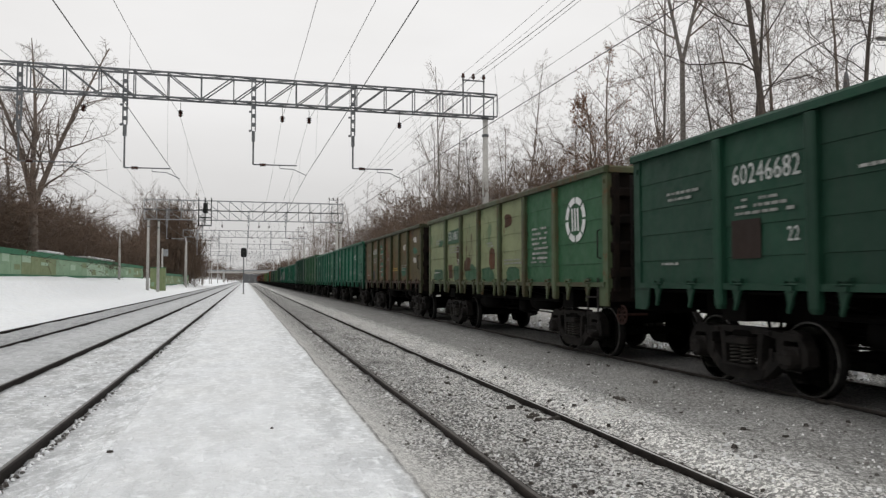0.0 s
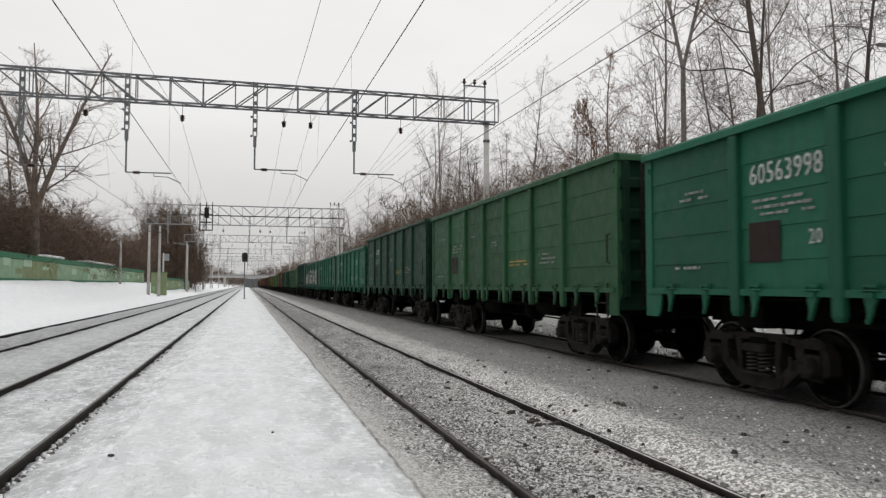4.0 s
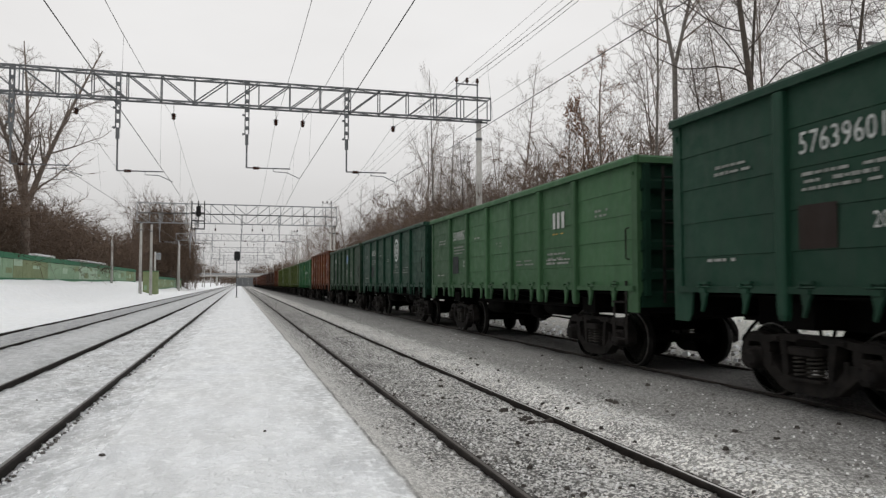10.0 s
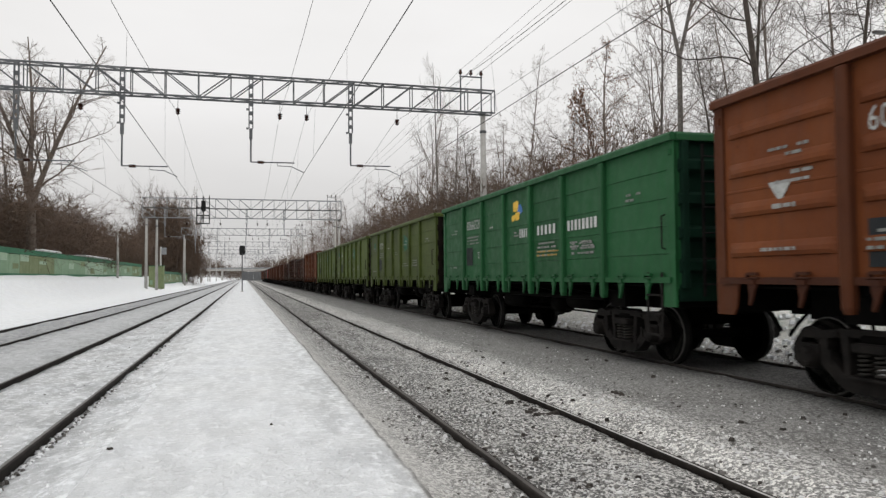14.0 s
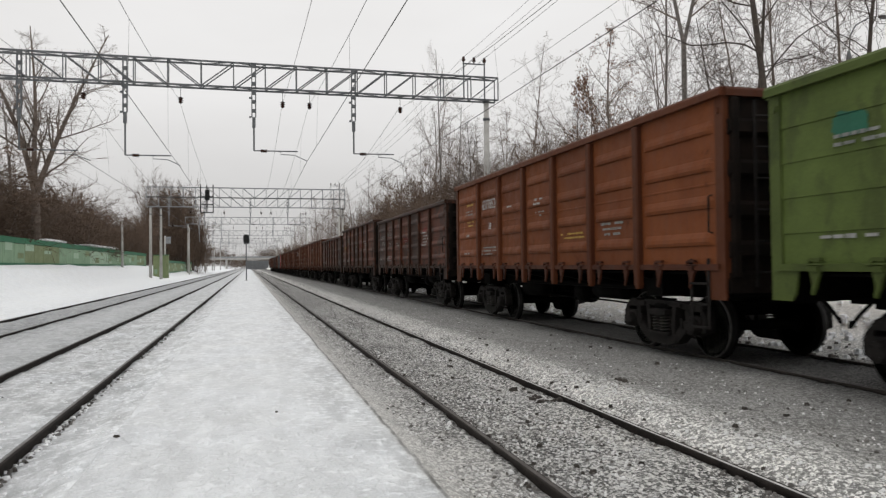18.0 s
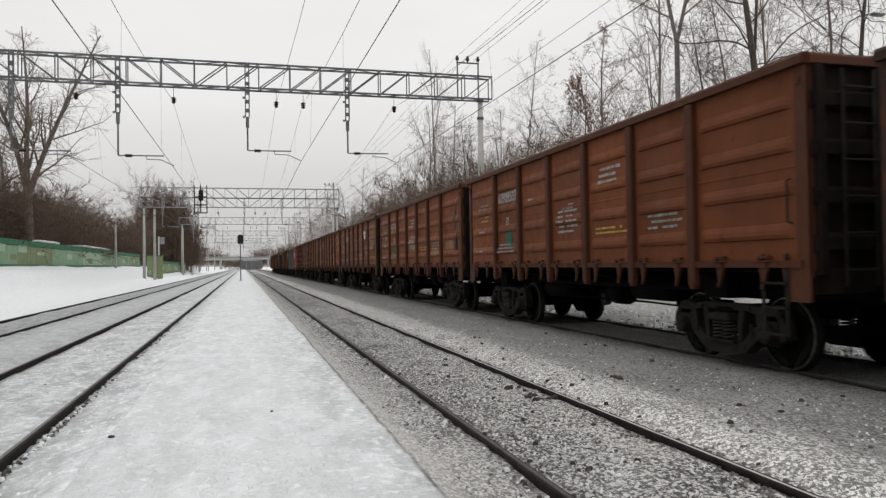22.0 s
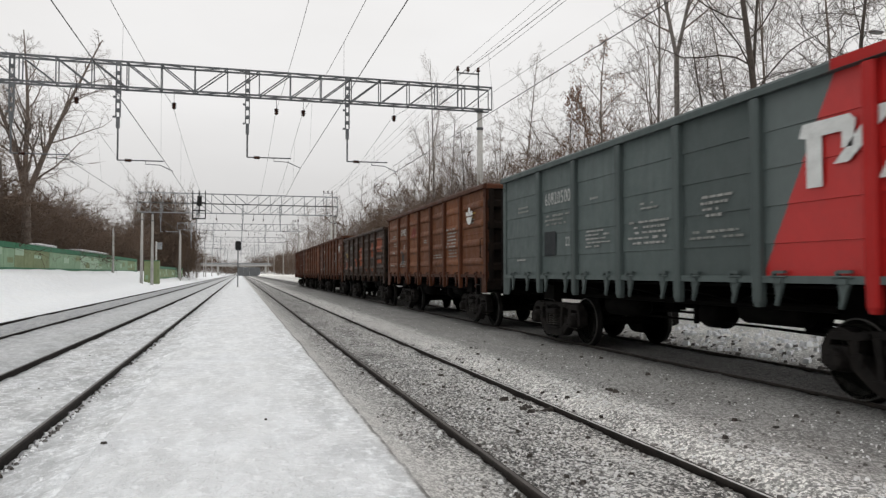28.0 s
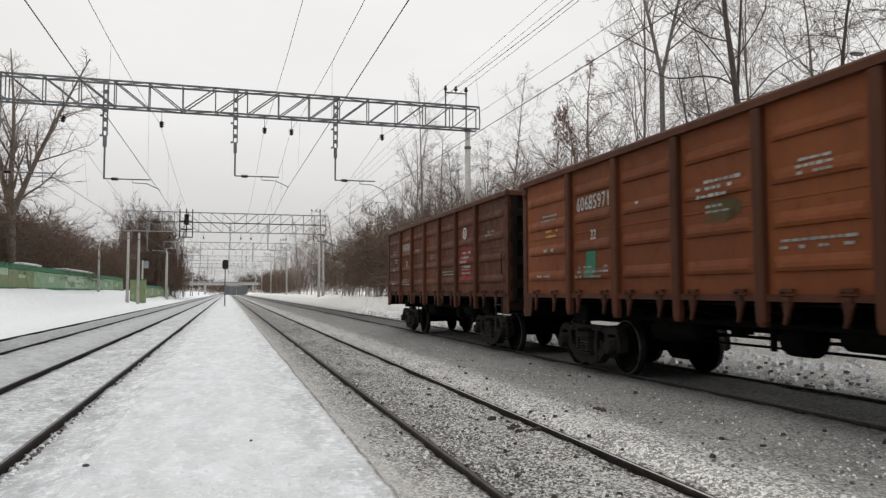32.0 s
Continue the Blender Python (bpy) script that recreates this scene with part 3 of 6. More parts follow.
# ---- rails ----
def rail_mesh(y0, y1, left, right, top):
    """A flat-bottomed rail with a strip of the top material on its head between left and right."""
    half = [(-0.065, -0.18), (-0.06, -0.165), (-0.012, -0.145), (-0.012, -0.045), (-0.036, -0.034), (-0.036, -0.012), (-0.030, -0.004)]
    outline = half + [(-x, z) for x, z in reversed(half)]
    s = Shape()
    ring = lambda y: [(x, y, z) for x, z in outline]
    s.rings([ring(y0), ring(y1)], 0)
    s.rings([[(x, y, z) for x, z in ((left, -0.006), (right, -0.006), (right - 0.004, 0.0), (left + 0.004, 0.0))] for y in (y0, y1)], 1)
    return s.mesh("rail", [RAIL_SIDE, top])


def build_tracks():
    shiny, dull, grey = rail_mesh(-520, 900, -0.020, 0.006, RAIL_GLINT), rail_mesh(-520, 900, -0.020, 0.020, RAIL_DULL), rail_mesh(-520, 900, -0.028, 0.010, RAIL_GREY)
    for key, (x, z) in TRACKS.items():
        t = thing("railway_track", (x, 0, z), "pair of rusty steel rails bedded in snowy ballast", "railway track", "tracks", "structure")
        for side in (-0.796, 0.796):
            part("rail", grey if x < 0 else shiny if side > 0 and key == "near" else dull, t, (side, 0, 0))


build_tracks()


# ---- the goods train ----
PITCH, HALF = 13.92, 6.365          # coupler to coupler; half of the body's length
POSTS = (-4.175, -2.505, -0.835, 0.835, 2.505, 4.175)
EDGES = (-HALF + 0.09, *POSTS, HALF - 0.09)
PAINT_BASE = GREEN_DARK


def panel_mesh(width, stamped):
    """One side sheet, seen from its outside at -x; stamped with swages or plain with lapped seams."""
    s, h, rings = Shape(), 1.96, []
    w = width / 2
    ends = ((-w, 0.0), (-w + 0.14, 0.0), (-w + 0.24, 0.8), (-w + 0.34, 1.0), (w - 0.34, 1.0), (w - 0.24, 0.8), (w - 0.14, 0.0), (w, 0.0)) if stamped else ((-w, 1.0), (w, 1.0))
    for y, k in ends:
        line = [(0.012, 0.0), (0.0, 0.0)]
        if stamped:
            for i, z in enumerate((0.30, 0.74, 1.18, 1.62)):
                line += [(0.0, z - 0.065), (-0.034 * k, z - 0.055), (-0.050 * k, z - 0.015), (-0.042 * k, z + 0.03), (-0.012 * k, z + 0.085), (0.0, z + 0.10)]
                if i == 1:
                    line += [(0.0, z + 0.21), (-0.008, z + 0.215), (-0.008, z + 0.235), (0.0, z + 0.24)]
        else:
            for z in (0.36, 0.76, 1.16, 1.56):
                line += [(0.0, z - 0.004), (-0.012, z), (-0.011, z + 0.02), (0.0, z + 0.30)]
        line += [(0.0, h), (0.012, h)]
        rings.append([(x, y, z) for x, z in line])
    s.rings(rings)
    return s.mesh("panel", [PAINT_BASE])


def post_mesh():
    s = Shape()
    rings = []
    for z, k in ((1.08, 0.62), (1.14, 0.9), (1.42, 1.0), (3.34, 1.0)):
        w, d = 0.085 * k, 0.105 * (0.55 + 0.45 * k)
        rings.append([(0.0, -w, z), (-d + 0.02, -w, z), (-d, -w + 0.03, z), (-d, w - 0.03, z), (-d + 0.02, w, z), (0.0, w, z)])
    s.rings(rings)
    return s.mesh("post", [PAINT_BASE])


def corner_mesh():
    """Corner of the body: the end plate of the side, drawn down into a skirt below the sill."""
    s = Shape()
    s.prism([(-0.09, 1.36), (0.09, 1.36), (0.09, 3.36), (-0.09, 3.36)], -0.03, 0.01)
    s.prism([(-0.36, 1.40), (-0.30, 1.08), (-0.24, 1.0), (0.09, 1.0), (0.09, 1.40)], -0.028, 0.006)
    s.box((0.06, 0.075, 2.3), (0.14, 0.03, 2.1))
    s.box((-0.04, -0.02, 3.2), (0.03, 0.05, 0.07))
    return s.mesh("corner_post", [PAINT_BASE])


def top_rail_mesh(length):
    s = Shape()
    o = [(-0.085, 0), (-0.085, 0.09), (-0.06, 0.125), (0.04, 0.125), (0.055, 0.10), (0.055, 0)]
    s.rings([[(x, y, z) for x, z in o] for y in (-length / 2, length / 2)])
    return s.mesh("top_rail", [PAINT_BASE])


def end_wall_mesh():
    s = Shape()
    line = [(0.01, 1.08), (-0.05, 1.08), (-0.05, 1.3), (0.0, 1.34)]
    for z in (1.58, 2.04, 2.52, 3.0):
        line += [(0.0, z - 0.11), (-0.10, z - 0.06), (-0.10, z + 0.06), (0.0, z + 0.11)]
    line += [(0.0, 3.35), (0.01, 3.35)]
    s.rings([[(x, y, z) for y, z in line] for x in (-1.43, 1.43)])
    return s.mesh("end_wall", [END_SHADED_DUST])


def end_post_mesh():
    return Shape().soft_box((0, -0.06, 2.3), (0.12, 0.10, 2.08), 0.015).mesh("end_post", [END_SHADED_DUST])


def latch_mesh():
    """Hatch hook: a pointed claw below the sill, its lug on the sill and the hinge pin on the sheet above."""
    s = Shape()
    s.prism([(-0.085, 0.02), (0.075, 0.02), (0.058, -0.05), (0.04, -0.13), (0.062, -0.23), (0.035, -0.245), (-0.012, -0.15), (-0.045, -0.05)], -0.03, 0.012)
    s.box((-0.03, 0.0, 0.05), (0.04, 0.12, 0.06))
    s.box((-0.02, -0.02, 0.155), (0.05, 0.17, 0.035))
    s.box((-0.025, 0.075, 0.125), (0.05, 0.035, 0.07))
    s.tube([(-0.03, -0.13, 0.10), (-0.03, 0.13, 0.10)], 0.014, 5)
    return s.mesh("latch", [HATCH])


def sole_mesh():
    s = Shape()
    s.rings([[(-0.05, y, 0.0), (-0.05, y, 0.085), (0.02, y, 0.085), (0.02, y, 0.07), (-0.035, y, 0.07), (-0.035, y, 0.0)] for y in (-HALF + 0.1, HALF - 0.1)])
    return s.mesh("sole_bar", [PAINT_BASE])


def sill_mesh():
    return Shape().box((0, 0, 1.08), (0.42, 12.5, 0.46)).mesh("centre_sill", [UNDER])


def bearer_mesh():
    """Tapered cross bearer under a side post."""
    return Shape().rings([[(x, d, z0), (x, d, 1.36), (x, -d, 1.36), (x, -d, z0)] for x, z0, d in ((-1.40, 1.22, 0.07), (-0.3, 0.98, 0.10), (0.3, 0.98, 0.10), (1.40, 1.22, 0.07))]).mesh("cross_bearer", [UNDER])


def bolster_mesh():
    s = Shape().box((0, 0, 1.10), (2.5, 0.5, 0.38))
    # the second block is an added filler that shuts out light above the bogie
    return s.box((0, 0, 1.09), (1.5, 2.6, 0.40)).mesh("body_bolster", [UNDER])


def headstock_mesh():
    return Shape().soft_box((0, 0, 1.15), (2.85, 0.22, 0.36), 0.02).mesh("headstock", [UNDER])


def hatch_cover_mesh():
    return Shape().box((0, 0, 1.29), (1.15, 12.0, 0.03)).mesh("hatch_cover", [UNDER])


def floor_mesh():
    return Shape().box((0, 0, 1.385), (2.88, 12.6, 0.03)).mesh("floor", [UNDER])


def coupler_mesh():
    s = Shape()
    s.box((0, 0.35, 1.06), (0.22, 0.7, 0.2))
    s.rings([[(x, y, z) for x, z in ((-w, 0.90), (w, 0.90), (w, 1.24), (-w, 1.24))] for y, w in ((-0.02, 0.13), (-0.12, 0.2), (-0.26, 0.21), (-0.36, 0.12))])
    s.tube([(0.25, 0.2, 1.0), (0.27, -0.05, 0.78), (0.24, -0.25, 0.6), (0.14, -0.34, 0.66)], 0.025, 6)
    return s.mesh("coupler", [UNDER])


def tank_mesh():
    s = Shape()
    s.lathe([(-0.62, 0.02), (-0.6, 0.12), (-0.54, 0.19), (0.54, 0.19), (0.6, 0.12), (0.62, 0.02)], 18, axis="y")
    for y in (-0.4, 0.4):
        s.box((0, y, 0.22), (0.05, 0.06, 0.25))
    return s.mesh("air_reservoir", [UNDER], True)


def cylinder_mesh():
    s = Shape()
    s.lathe([(-0.32, 0.03), (-0.3, 0.2), (-0.27, 0.23), (0.12, 0.23), (0.16, 0.19), (0.22, 0.08), (0.5, 0.035)], 18, axis="y")
    s.box((0, -0.05, 0.26), (0.1, 0.3, 0.25))
    s.box((-0.05, 0.42, -0.02), (0.04, 0.10, 0.34))
    return s.mesh("brake_cylinder", [UNDER], True)


def rods_mesh():
    s = Shape()
    s.tube([(-0.35, -3.3, 0.72), (-0.35, -0.8, 0.80)], 0.022, 6)
    s.tube([(-0.35, 0.9, 0.80), (-0.3, 3.3, 0.70)], 0.022, 6)
    s.prism([(-2.5, 1.2), (-2.1, 1.2), (-2.2, 0.66), (-2.32, 0.66)], -0.5, -0.2)
    s.prism([(0.75, 1.2), (1.1, 1.2), (1.02, 0.82), (0.82, 0.82)], -0.5, -0.25)
    s.tube([(-0.9, -3.2, 1.02), (-0.9, 3.2, 1.02)], 0.05, 6)
    s.tube([(-0.6, -3.3, 0.66), (-0.6, -1.5, 0.70), (-0.6, 1.2, 0.70), (-0.6, 3.3, 0.64)], 0.02, 6)
    s.tube([(-0.2, -3.3, 0.78), (-0.2, 3.3, 0.78)], 0.025, 6)
    return s.mesh("brake_rod", [UNDER])


def ladder_mesh():
    s = Shape()
    for y in (-0.2, 0.2):
        s.bar((0, y, 0.52), (0, y, 1.5), 0.012, 0.06)
    for z in (0.54, 0.86, 1.15):
        s.bar((-0.01, -0.2, z), (-0.01, 0.2, z), 0.05, 0.03)
    return s.mesh("step_ladder", [BOGIE])


def end_ladder_mesh():
    s = Shape()
    for x in (-0.22, 0.22):
        s.bar((x, 0, 1.15), (x, 0, 3.3), 0.05, 0.015)
    for k in range(6):
        s.tube([(-0.22, -0.02, 1.32 + 0.36 * k), (0.22, -0.02, 1.32 + 0.36 * k)], 0.013, 5)
    return s.mesh("end_ladder", [BOGIE])


def foot_step_mesh():
    """Stirrup of two slanting straps that meet in a tread."""
    s = Shape()
    for k in (-1, 1):
        s.bar((0, k * 0.24, 1.02), (0, k * 0.03, 0.32), 0.05, 0.022)
    s.box((0, 0, 0.31), (0.12, 0.10, 0.03))
    return s.mesh("foot_step", [UNDER])


def handle_mesh():
    s = Shape()
    s.tube([(0, 0, 0), (-0.06, 0, 0.02), (-0.06, 0, 0.5), (0, 0, 0.52)], 0.014, 5)
    return s.mesh("grab_handle", [BOGIE])


def handwheel_mesh():
    s = Shape()
    s.tube([(0, 0.16 * math.cos(a), 0.16 * math.sin(a)) for a in (2 * math.pi * k / 20 for k in range(21))], 0.02, 5, caps=False)
    for k in range(4):
        a = math.pi * k / 4
        s.bar((0, 0.16 * math.cos(a), 0.16 * math.sin(a)), (0, -0.16 * math.cos(a), -0.16 * math.sin(a)), 0.02, 0.02)
    s.box((0.25, 0, 0), (0.5, 0.04, 0.04))
    return s.mesh("brake_wheel", [plain("rusty_red_wheel", (0.022, 0.009, 0.007), (0.04, 0.015, 0.01))])


def side_frame_mesh():
    """Cast bogie side frame: thin arched top chord, slanting legs, columns beside the spring nest and humped axle jaws."""
    s = Shape()
    x0, x1 = -0.085, 0.085
    s.prism([(-1.14, 0.70), (-1.06, 0.785), (-0.70, 0.80), (-0.45, 0.835), (0.45, 0.835), (0.70, 0.80), (1.06, 0.785), (1.14, 0.70), (0.72, 0.70), (0.48, 0.745), (-0.48, 0.745), (-0.72, 0.70)], x0, x1)
    for k in (-1, 1):
        s.prism([(k * 1.14, 0.71), (k * 1.20, 0.60), (k * 1.20, 0.42), (k * 1.10, 0.37), (k * 1.085, 0.60), (k * 1.04, 0.71)], x0, x1)
        s.prism([(k * 0.80, 0.71), (k * 0.775, 0.60), (k * 0.77, 0.40), (k * 0.69, 0.42), (k * 0.655, 0.62), (k * 0.66, 0.71)], x0, x1)
        s.prism([(k * 0.78, 0.53), (k * 0.74, 0.40), (k * 0.44, 0.17), (k * 0.35, 0.20), (k * 0.36, 0.29), (k * 0.64, 0.545)], x0 - 0.015, x1)
        s.prism([(k * 0.45, 0.76), (k * 0.345, 0.76), (k * 0.315, 0.50), (k * 0.315, 0.27), (k * 0.395, 0.27), (k * 0.405, 0.50)], x0 - 0.02, x1)
        s.prism([(k * (0.925 + 0.20 * math.cos(q)), 0.72 + 0.12 * math.sin(q)) for q in (math.pi * i / 8 for i in range(9))], x0 + 0.02, x1 - 0.02)
        s.box((-0.10, k * 0.53, 0.775), (0.03, 0.09, 0.05))
        s.box((-0.105, k * 0.60, 0.50), (0.03, 0.05, 0.16))
    s.prism([(-0.47, 0.30), (-0.42, 0.18), (-0.28, 0.135), (0.28, 0.135), (0.42, 0.18), (0.47, 0.30)], x0 - 0.03, x1 + 0.03)
    s.box((-0.05, 0, 0.315), (0.26, 0.62, 0.035))
    s.soft_box((-0.04, 0, 0.645), (0.30, 0.46, 0.11), 0.02)
    s.tube([(-0.11, -0.78, 0.36), (-0.11, -1.12, 0.33)], 0.012, 5)
    return s.mesh("side_frame", [BOGIE])


def spring_mesh():
    s = Shape()
    turns, n = 5, 35
    pts = [(0.095 * math.cos(2 * math.pi * turns * i / n), 0.095 * math.sin(2 * math.pi * turns * i / n), 0.25 * i / n) for i in range(n + 1)]
    s.tube(pts, 0.017, 4)
    return s.mesh("spring", [SPRING], True)


def axle_box_mesh():
    s = Shape()
    s.lathe([(-0.20, 0.06), (-0.19, 0.115), (-0.15, 0.125), (0.02, 0.15), (0.06, 0.15)], 18, axis="x")
    s.box((-0.02, 0, 0.10), (0.16, 0.30, 0.12))
    for k in range(4):
        a = math.pi * (0.25 + 0.5 * k)
        s.box((-0.20, 0.085 * math.cos(a), 0.085 * math.sin(a)), (0.025, 0.03, 0.03))
    return s.mesh("axle_box", [BOGIE])


def wheelset_mesh():
    s = Shape()
    for k in (-1, 1):
        o = [(-0.65, 0.02), (-0.66, 0.10), (-0.68, 0.12), (-0.72, 0.15), (-0.715, 0.36), (-0.70, 0.40)]
        s.lathe([(k * a, r) for a, r in o], 30, 0)
        s.lathe([(k * a, r) for a, r in ((-0.70, 0.40), (-0.722, 0.44), (-0.722, 0.50), (-0.735, 0.503), (-0.75, 0.478))], 30, 0)
        s.lathe([(k * a, r) for a, r in ((-0.75, 0.478), (-0.835, 0.4715))], 30, 2)
        s.lathe([(k * a, r) for a, r in ((-0.835, 0.4715), (-0.85, 0.466), (-0.852, 0.452))], 30, 1)
        s.lathe([(k * a, r) for a, r in ((-0.852, 0.452), (-0.852, 0.405), (-0.80, 0.39), (-0.775, 0.36), (-0.785, 0.17), (-0.84, 0.14), (-0.84, 0.02))], 30, 0)
        for q in range(3):
            a = 2 * math.pi * q / 3 + 0.4
            s.box((-k * 0.785 * -1 if k < 0 else 0.785, 0.27 * math.cos(a), 0.27 * math.sin(a)), (0.012, 0.06, 0.02))
    s.tube([(-1.0, 0, 0), (1.0, 0, 0)], 0.08, 14)
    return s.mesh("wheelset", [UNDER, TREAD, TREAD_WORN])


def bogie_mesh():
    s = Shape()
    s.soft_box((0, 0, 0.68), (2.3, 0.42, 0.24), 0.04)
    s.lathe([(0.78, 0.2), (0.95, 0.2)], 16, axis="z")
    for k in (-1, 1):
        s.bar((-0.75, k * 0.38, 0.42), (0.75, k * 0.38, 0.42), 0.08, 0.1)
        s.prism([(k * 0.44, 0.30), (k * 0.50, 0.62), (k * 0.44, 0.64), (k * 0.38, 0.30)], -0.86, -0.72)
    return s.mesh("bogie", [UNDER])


MESH = dict(post=post_mesh(), corner=corner_mesh(), end=end_wall_mesh(), end_post=end_post_mesh(), latch=latch_mesh(), sole=sole_mesh(), sill=sill_mesh(), bearer=bearer_mesh(), bolster=bolster_mesh(), headstock=headstock_mesh(), hatch=hatch_cover_mesh(), floor=floor_mesh(),
            coupler=coupler_mesh(), tank=tank_mesh(), cylinder=cylinder_mesh(), rods=rods_mesh(), ladder=ladder_mesh(), end_ladder=end_ladder_mesh(), foot_step=foot_step_mesh(), handle=handle_mesh(), wheel=handwheel_mesh(),
            frame_=side_frame_mesh(), spring=spring_mesh(), box=axle_box_mesh(), wheelset=wheelset_mesh(), bogie=bogie_mesh(),
            rail_long=top_rail_mesh(2 * HALF + 0.02), rail_short=top_rail_mesh(2.94))
PANELS = {(i, st): panel_mesh(b - a - 0.004, st) for st in (False, True) for i, (a, b) in enumerate(zip(EDGES, EDGES[1:])) if i in (0, 1)}


def build_wagon(stamped):
    """One four-axle open wagon; its origin lies between the rails under its middle, and it runs towards -y."""
    w = new("open_wagon")
    for side in (-1, 1):
        turn = 0 if side < 0 else 180
        for i, (a, b) in enumerate(zip(EDGES, EDGES[1:])):
            part("panel", PANELS[(0 if i in (0, 6) else 1, stamped)], w, (side * 1.46, (a + b) / 2, 1.40), turn)
        for y in POSTS:
            part("post", MESH["post"], w, (side * 1.452, y, 0), turn)
        for k in (-1, 1):
            c = part("corner_post", MESH["corner"], w, (side * 1.46, k * (HALF - 0.09), 0))
            c.scale = (-side, k, 1)
        part("sole_bar", MESH["sole"], w, (side * 1.47, 0, 1.335), turn)
        part("top_rail", MESH["rail_long"], w, (side * 1.47, 0, 3.355), turn)
        for i, (a, b) in enumerate(zip(EDGES, EDGES[1:])):
            for k in (-0.42, 0.42):
                part("latch", MESH["latch"], w, (side * 1.50, (a + b) / 2 + k + 0.12 * (i % 2) * k, 1.31), turn)
    for k in (-1, 1):
        part("end_wall", MESH["end"], w, (0, k * (HALF - 0.03), 0), 0 if k < 0 else 180)
        for x in (-1.34, -0.5, 0.5, 1.34):
            part("end_post", MESH["end_post"], w, (x, k * (HALF - 0.03), 0), 0 if k < 0 else 180)
        part("end_ladder", MESH["end_ladder"], w, (k * 0.85, k * (HALF + 0.10), 0), 0 if k < 0 else 180)
        part("top_rail", MESH["rail_short"], w, (0, k * (HALF - 0.02), 3.350), -90 * k)
        part("coupler", MESH["coupler"], w, (0, k * HALF, 0), 0 if k < 0 else 180)
    part("floor", MESH["floor"], w)
    part("centre_sill", MESH["sill"], w)
    for y in POSTS:
        part("cross_bearer", MESH["bearer"], w, (0, y, 0))
    for k in (-1, 1):
        part("body_bolster", MESH["bolster"], w, (0, k * 4.325, 0))
        part("headstock", MESH["headstock"], w, (0, k * 6.2, 0))
        part("hatch_cover", MESH["hatch"], w, (k * 0.8, 0, 0))
    part("air_reservoir", MESH["tank"], w, (-0.75, 1.9, 0.86))
    part("air_reservoir", MESH["tank"], w, (-0.7, -1.9, 0.94))
    part("brake_cylinder", MESH["cylinder"], w, (-0.55, -0.4, 0.84))
    part("brake_rod", MESH["rods"], w)
    part("step_ladder", MESH["ladder"], w, (-1.50, -HALF + 0.55, 0))
    part("foot_step", MESH["foot_step"], w, (1.12, HALF - 0.10, 0))
    part("grab_handle", MESH["handle"], w, (-1.49, -HALF + 0.26, 1.85))
    for y in (-4.325, 4.325):
        b = part("bogie", MESH["bogie"], w, (0, y, 0))
        for side in (-1, 1):
            part("side_frame", MESH["frame_"], b, (side * 1.04, 0, 0), 0 if side < 0 else 180)
            for k in (-0.11, 0.11):
                part("spring", MESH["spring"], b, (side * 1.10, k, 0.34))
            for k in (-0.925, 0.925):
                part("axle_box", MESH["box"], b, (side * 1.04, k, 0.475), 0 if side < 0 else 180)
        for k in (-0.925, 0.925):
            part("wheelset", MESH["wheelset"], b, (0, k, 0.472))
    return w


LETTERING = {}


def letters(text, size, mat):
    """Painted characters as a thin mesh, standing in the (y, z) plane and read from -x."""
    key = (text, size, mat.name)
    if key not in LETTERING:
        c = bpy.data.curves.new("lettering", "FONT")
        c.body, c.size, c.extrude, c.resolution_u = text, size, 0.0015, 2
        c.space_character = 1.05
        c.align_x = "CENTER"
        ob = bpy.data.objects.new("lettering", c)
        scene.collection.objects.link(ob)
        bpy.context.view_layer.update()
        me = bpy.data.meshes.new_from_object(ob)
        bpy.data.objects.remove(ob)
        me.transform(Matrix(((0, 0, -1, 0), (-0.8, 0, 0, 0), (0, 1, 0, 0), (0, 0, 0, 1))))
        me.materials.clear()
        me.materials.append(mat)
        LETTERING[key] = me
    return LETTERING[key]


def bars_mesh(lines, width, height, mat, seed=0, base=0.0, k=1.0, stamped=False):
    """Lines of writing too small to read: rows of short bars."""
    rnd = random.Random(seed)
    s = Shape()
    pitch = height / lines
    for i in range(lines):
        y, end = width / 2 * rnd.uniform(0.8, 1.0), -width / 2 * rnd.uniform(0.6, 1.0)
        while y > end:
            w = rnd.uniform(0.04, 0.16)
            if rnd.random() < 0.18:
                y -= w
                continue
            z = -(i + 0.5) * pitch
            out = max(sheet_relief((base + z + q * pitch) / k, stamped) for q in (-0.26, 0.0, 0.26))
            s.box((-out, y - w / 2, z), (0.003, w, pitch * rnd.uniform(0.34, 0.5)))
            y -= w + 0.03
    return s.mesh("lettering", [mat])


def sheet_relief(z, stamped):
    """How far the sheet stands out at the height z above its lower edge."""
    if stamped:
        for m in (0.30, 0.74, 1.18, 1.62):
            q = z - m
            if -0.065 < q < 0.10:
                return 0.051 * min(1.0, (q + 0.065) / 0.04, max(0.0, (0.10 - q) / 0.085))
        return 0.0
    for m in (0.36, 0.76, 1.16, 1.56):
        if m - 0.004 < z < m + 0.30:
            return 0.0125 if z < m + 0.02 else 0.0125 * (m + 0.30 - z) / 0.28
    return 0.0


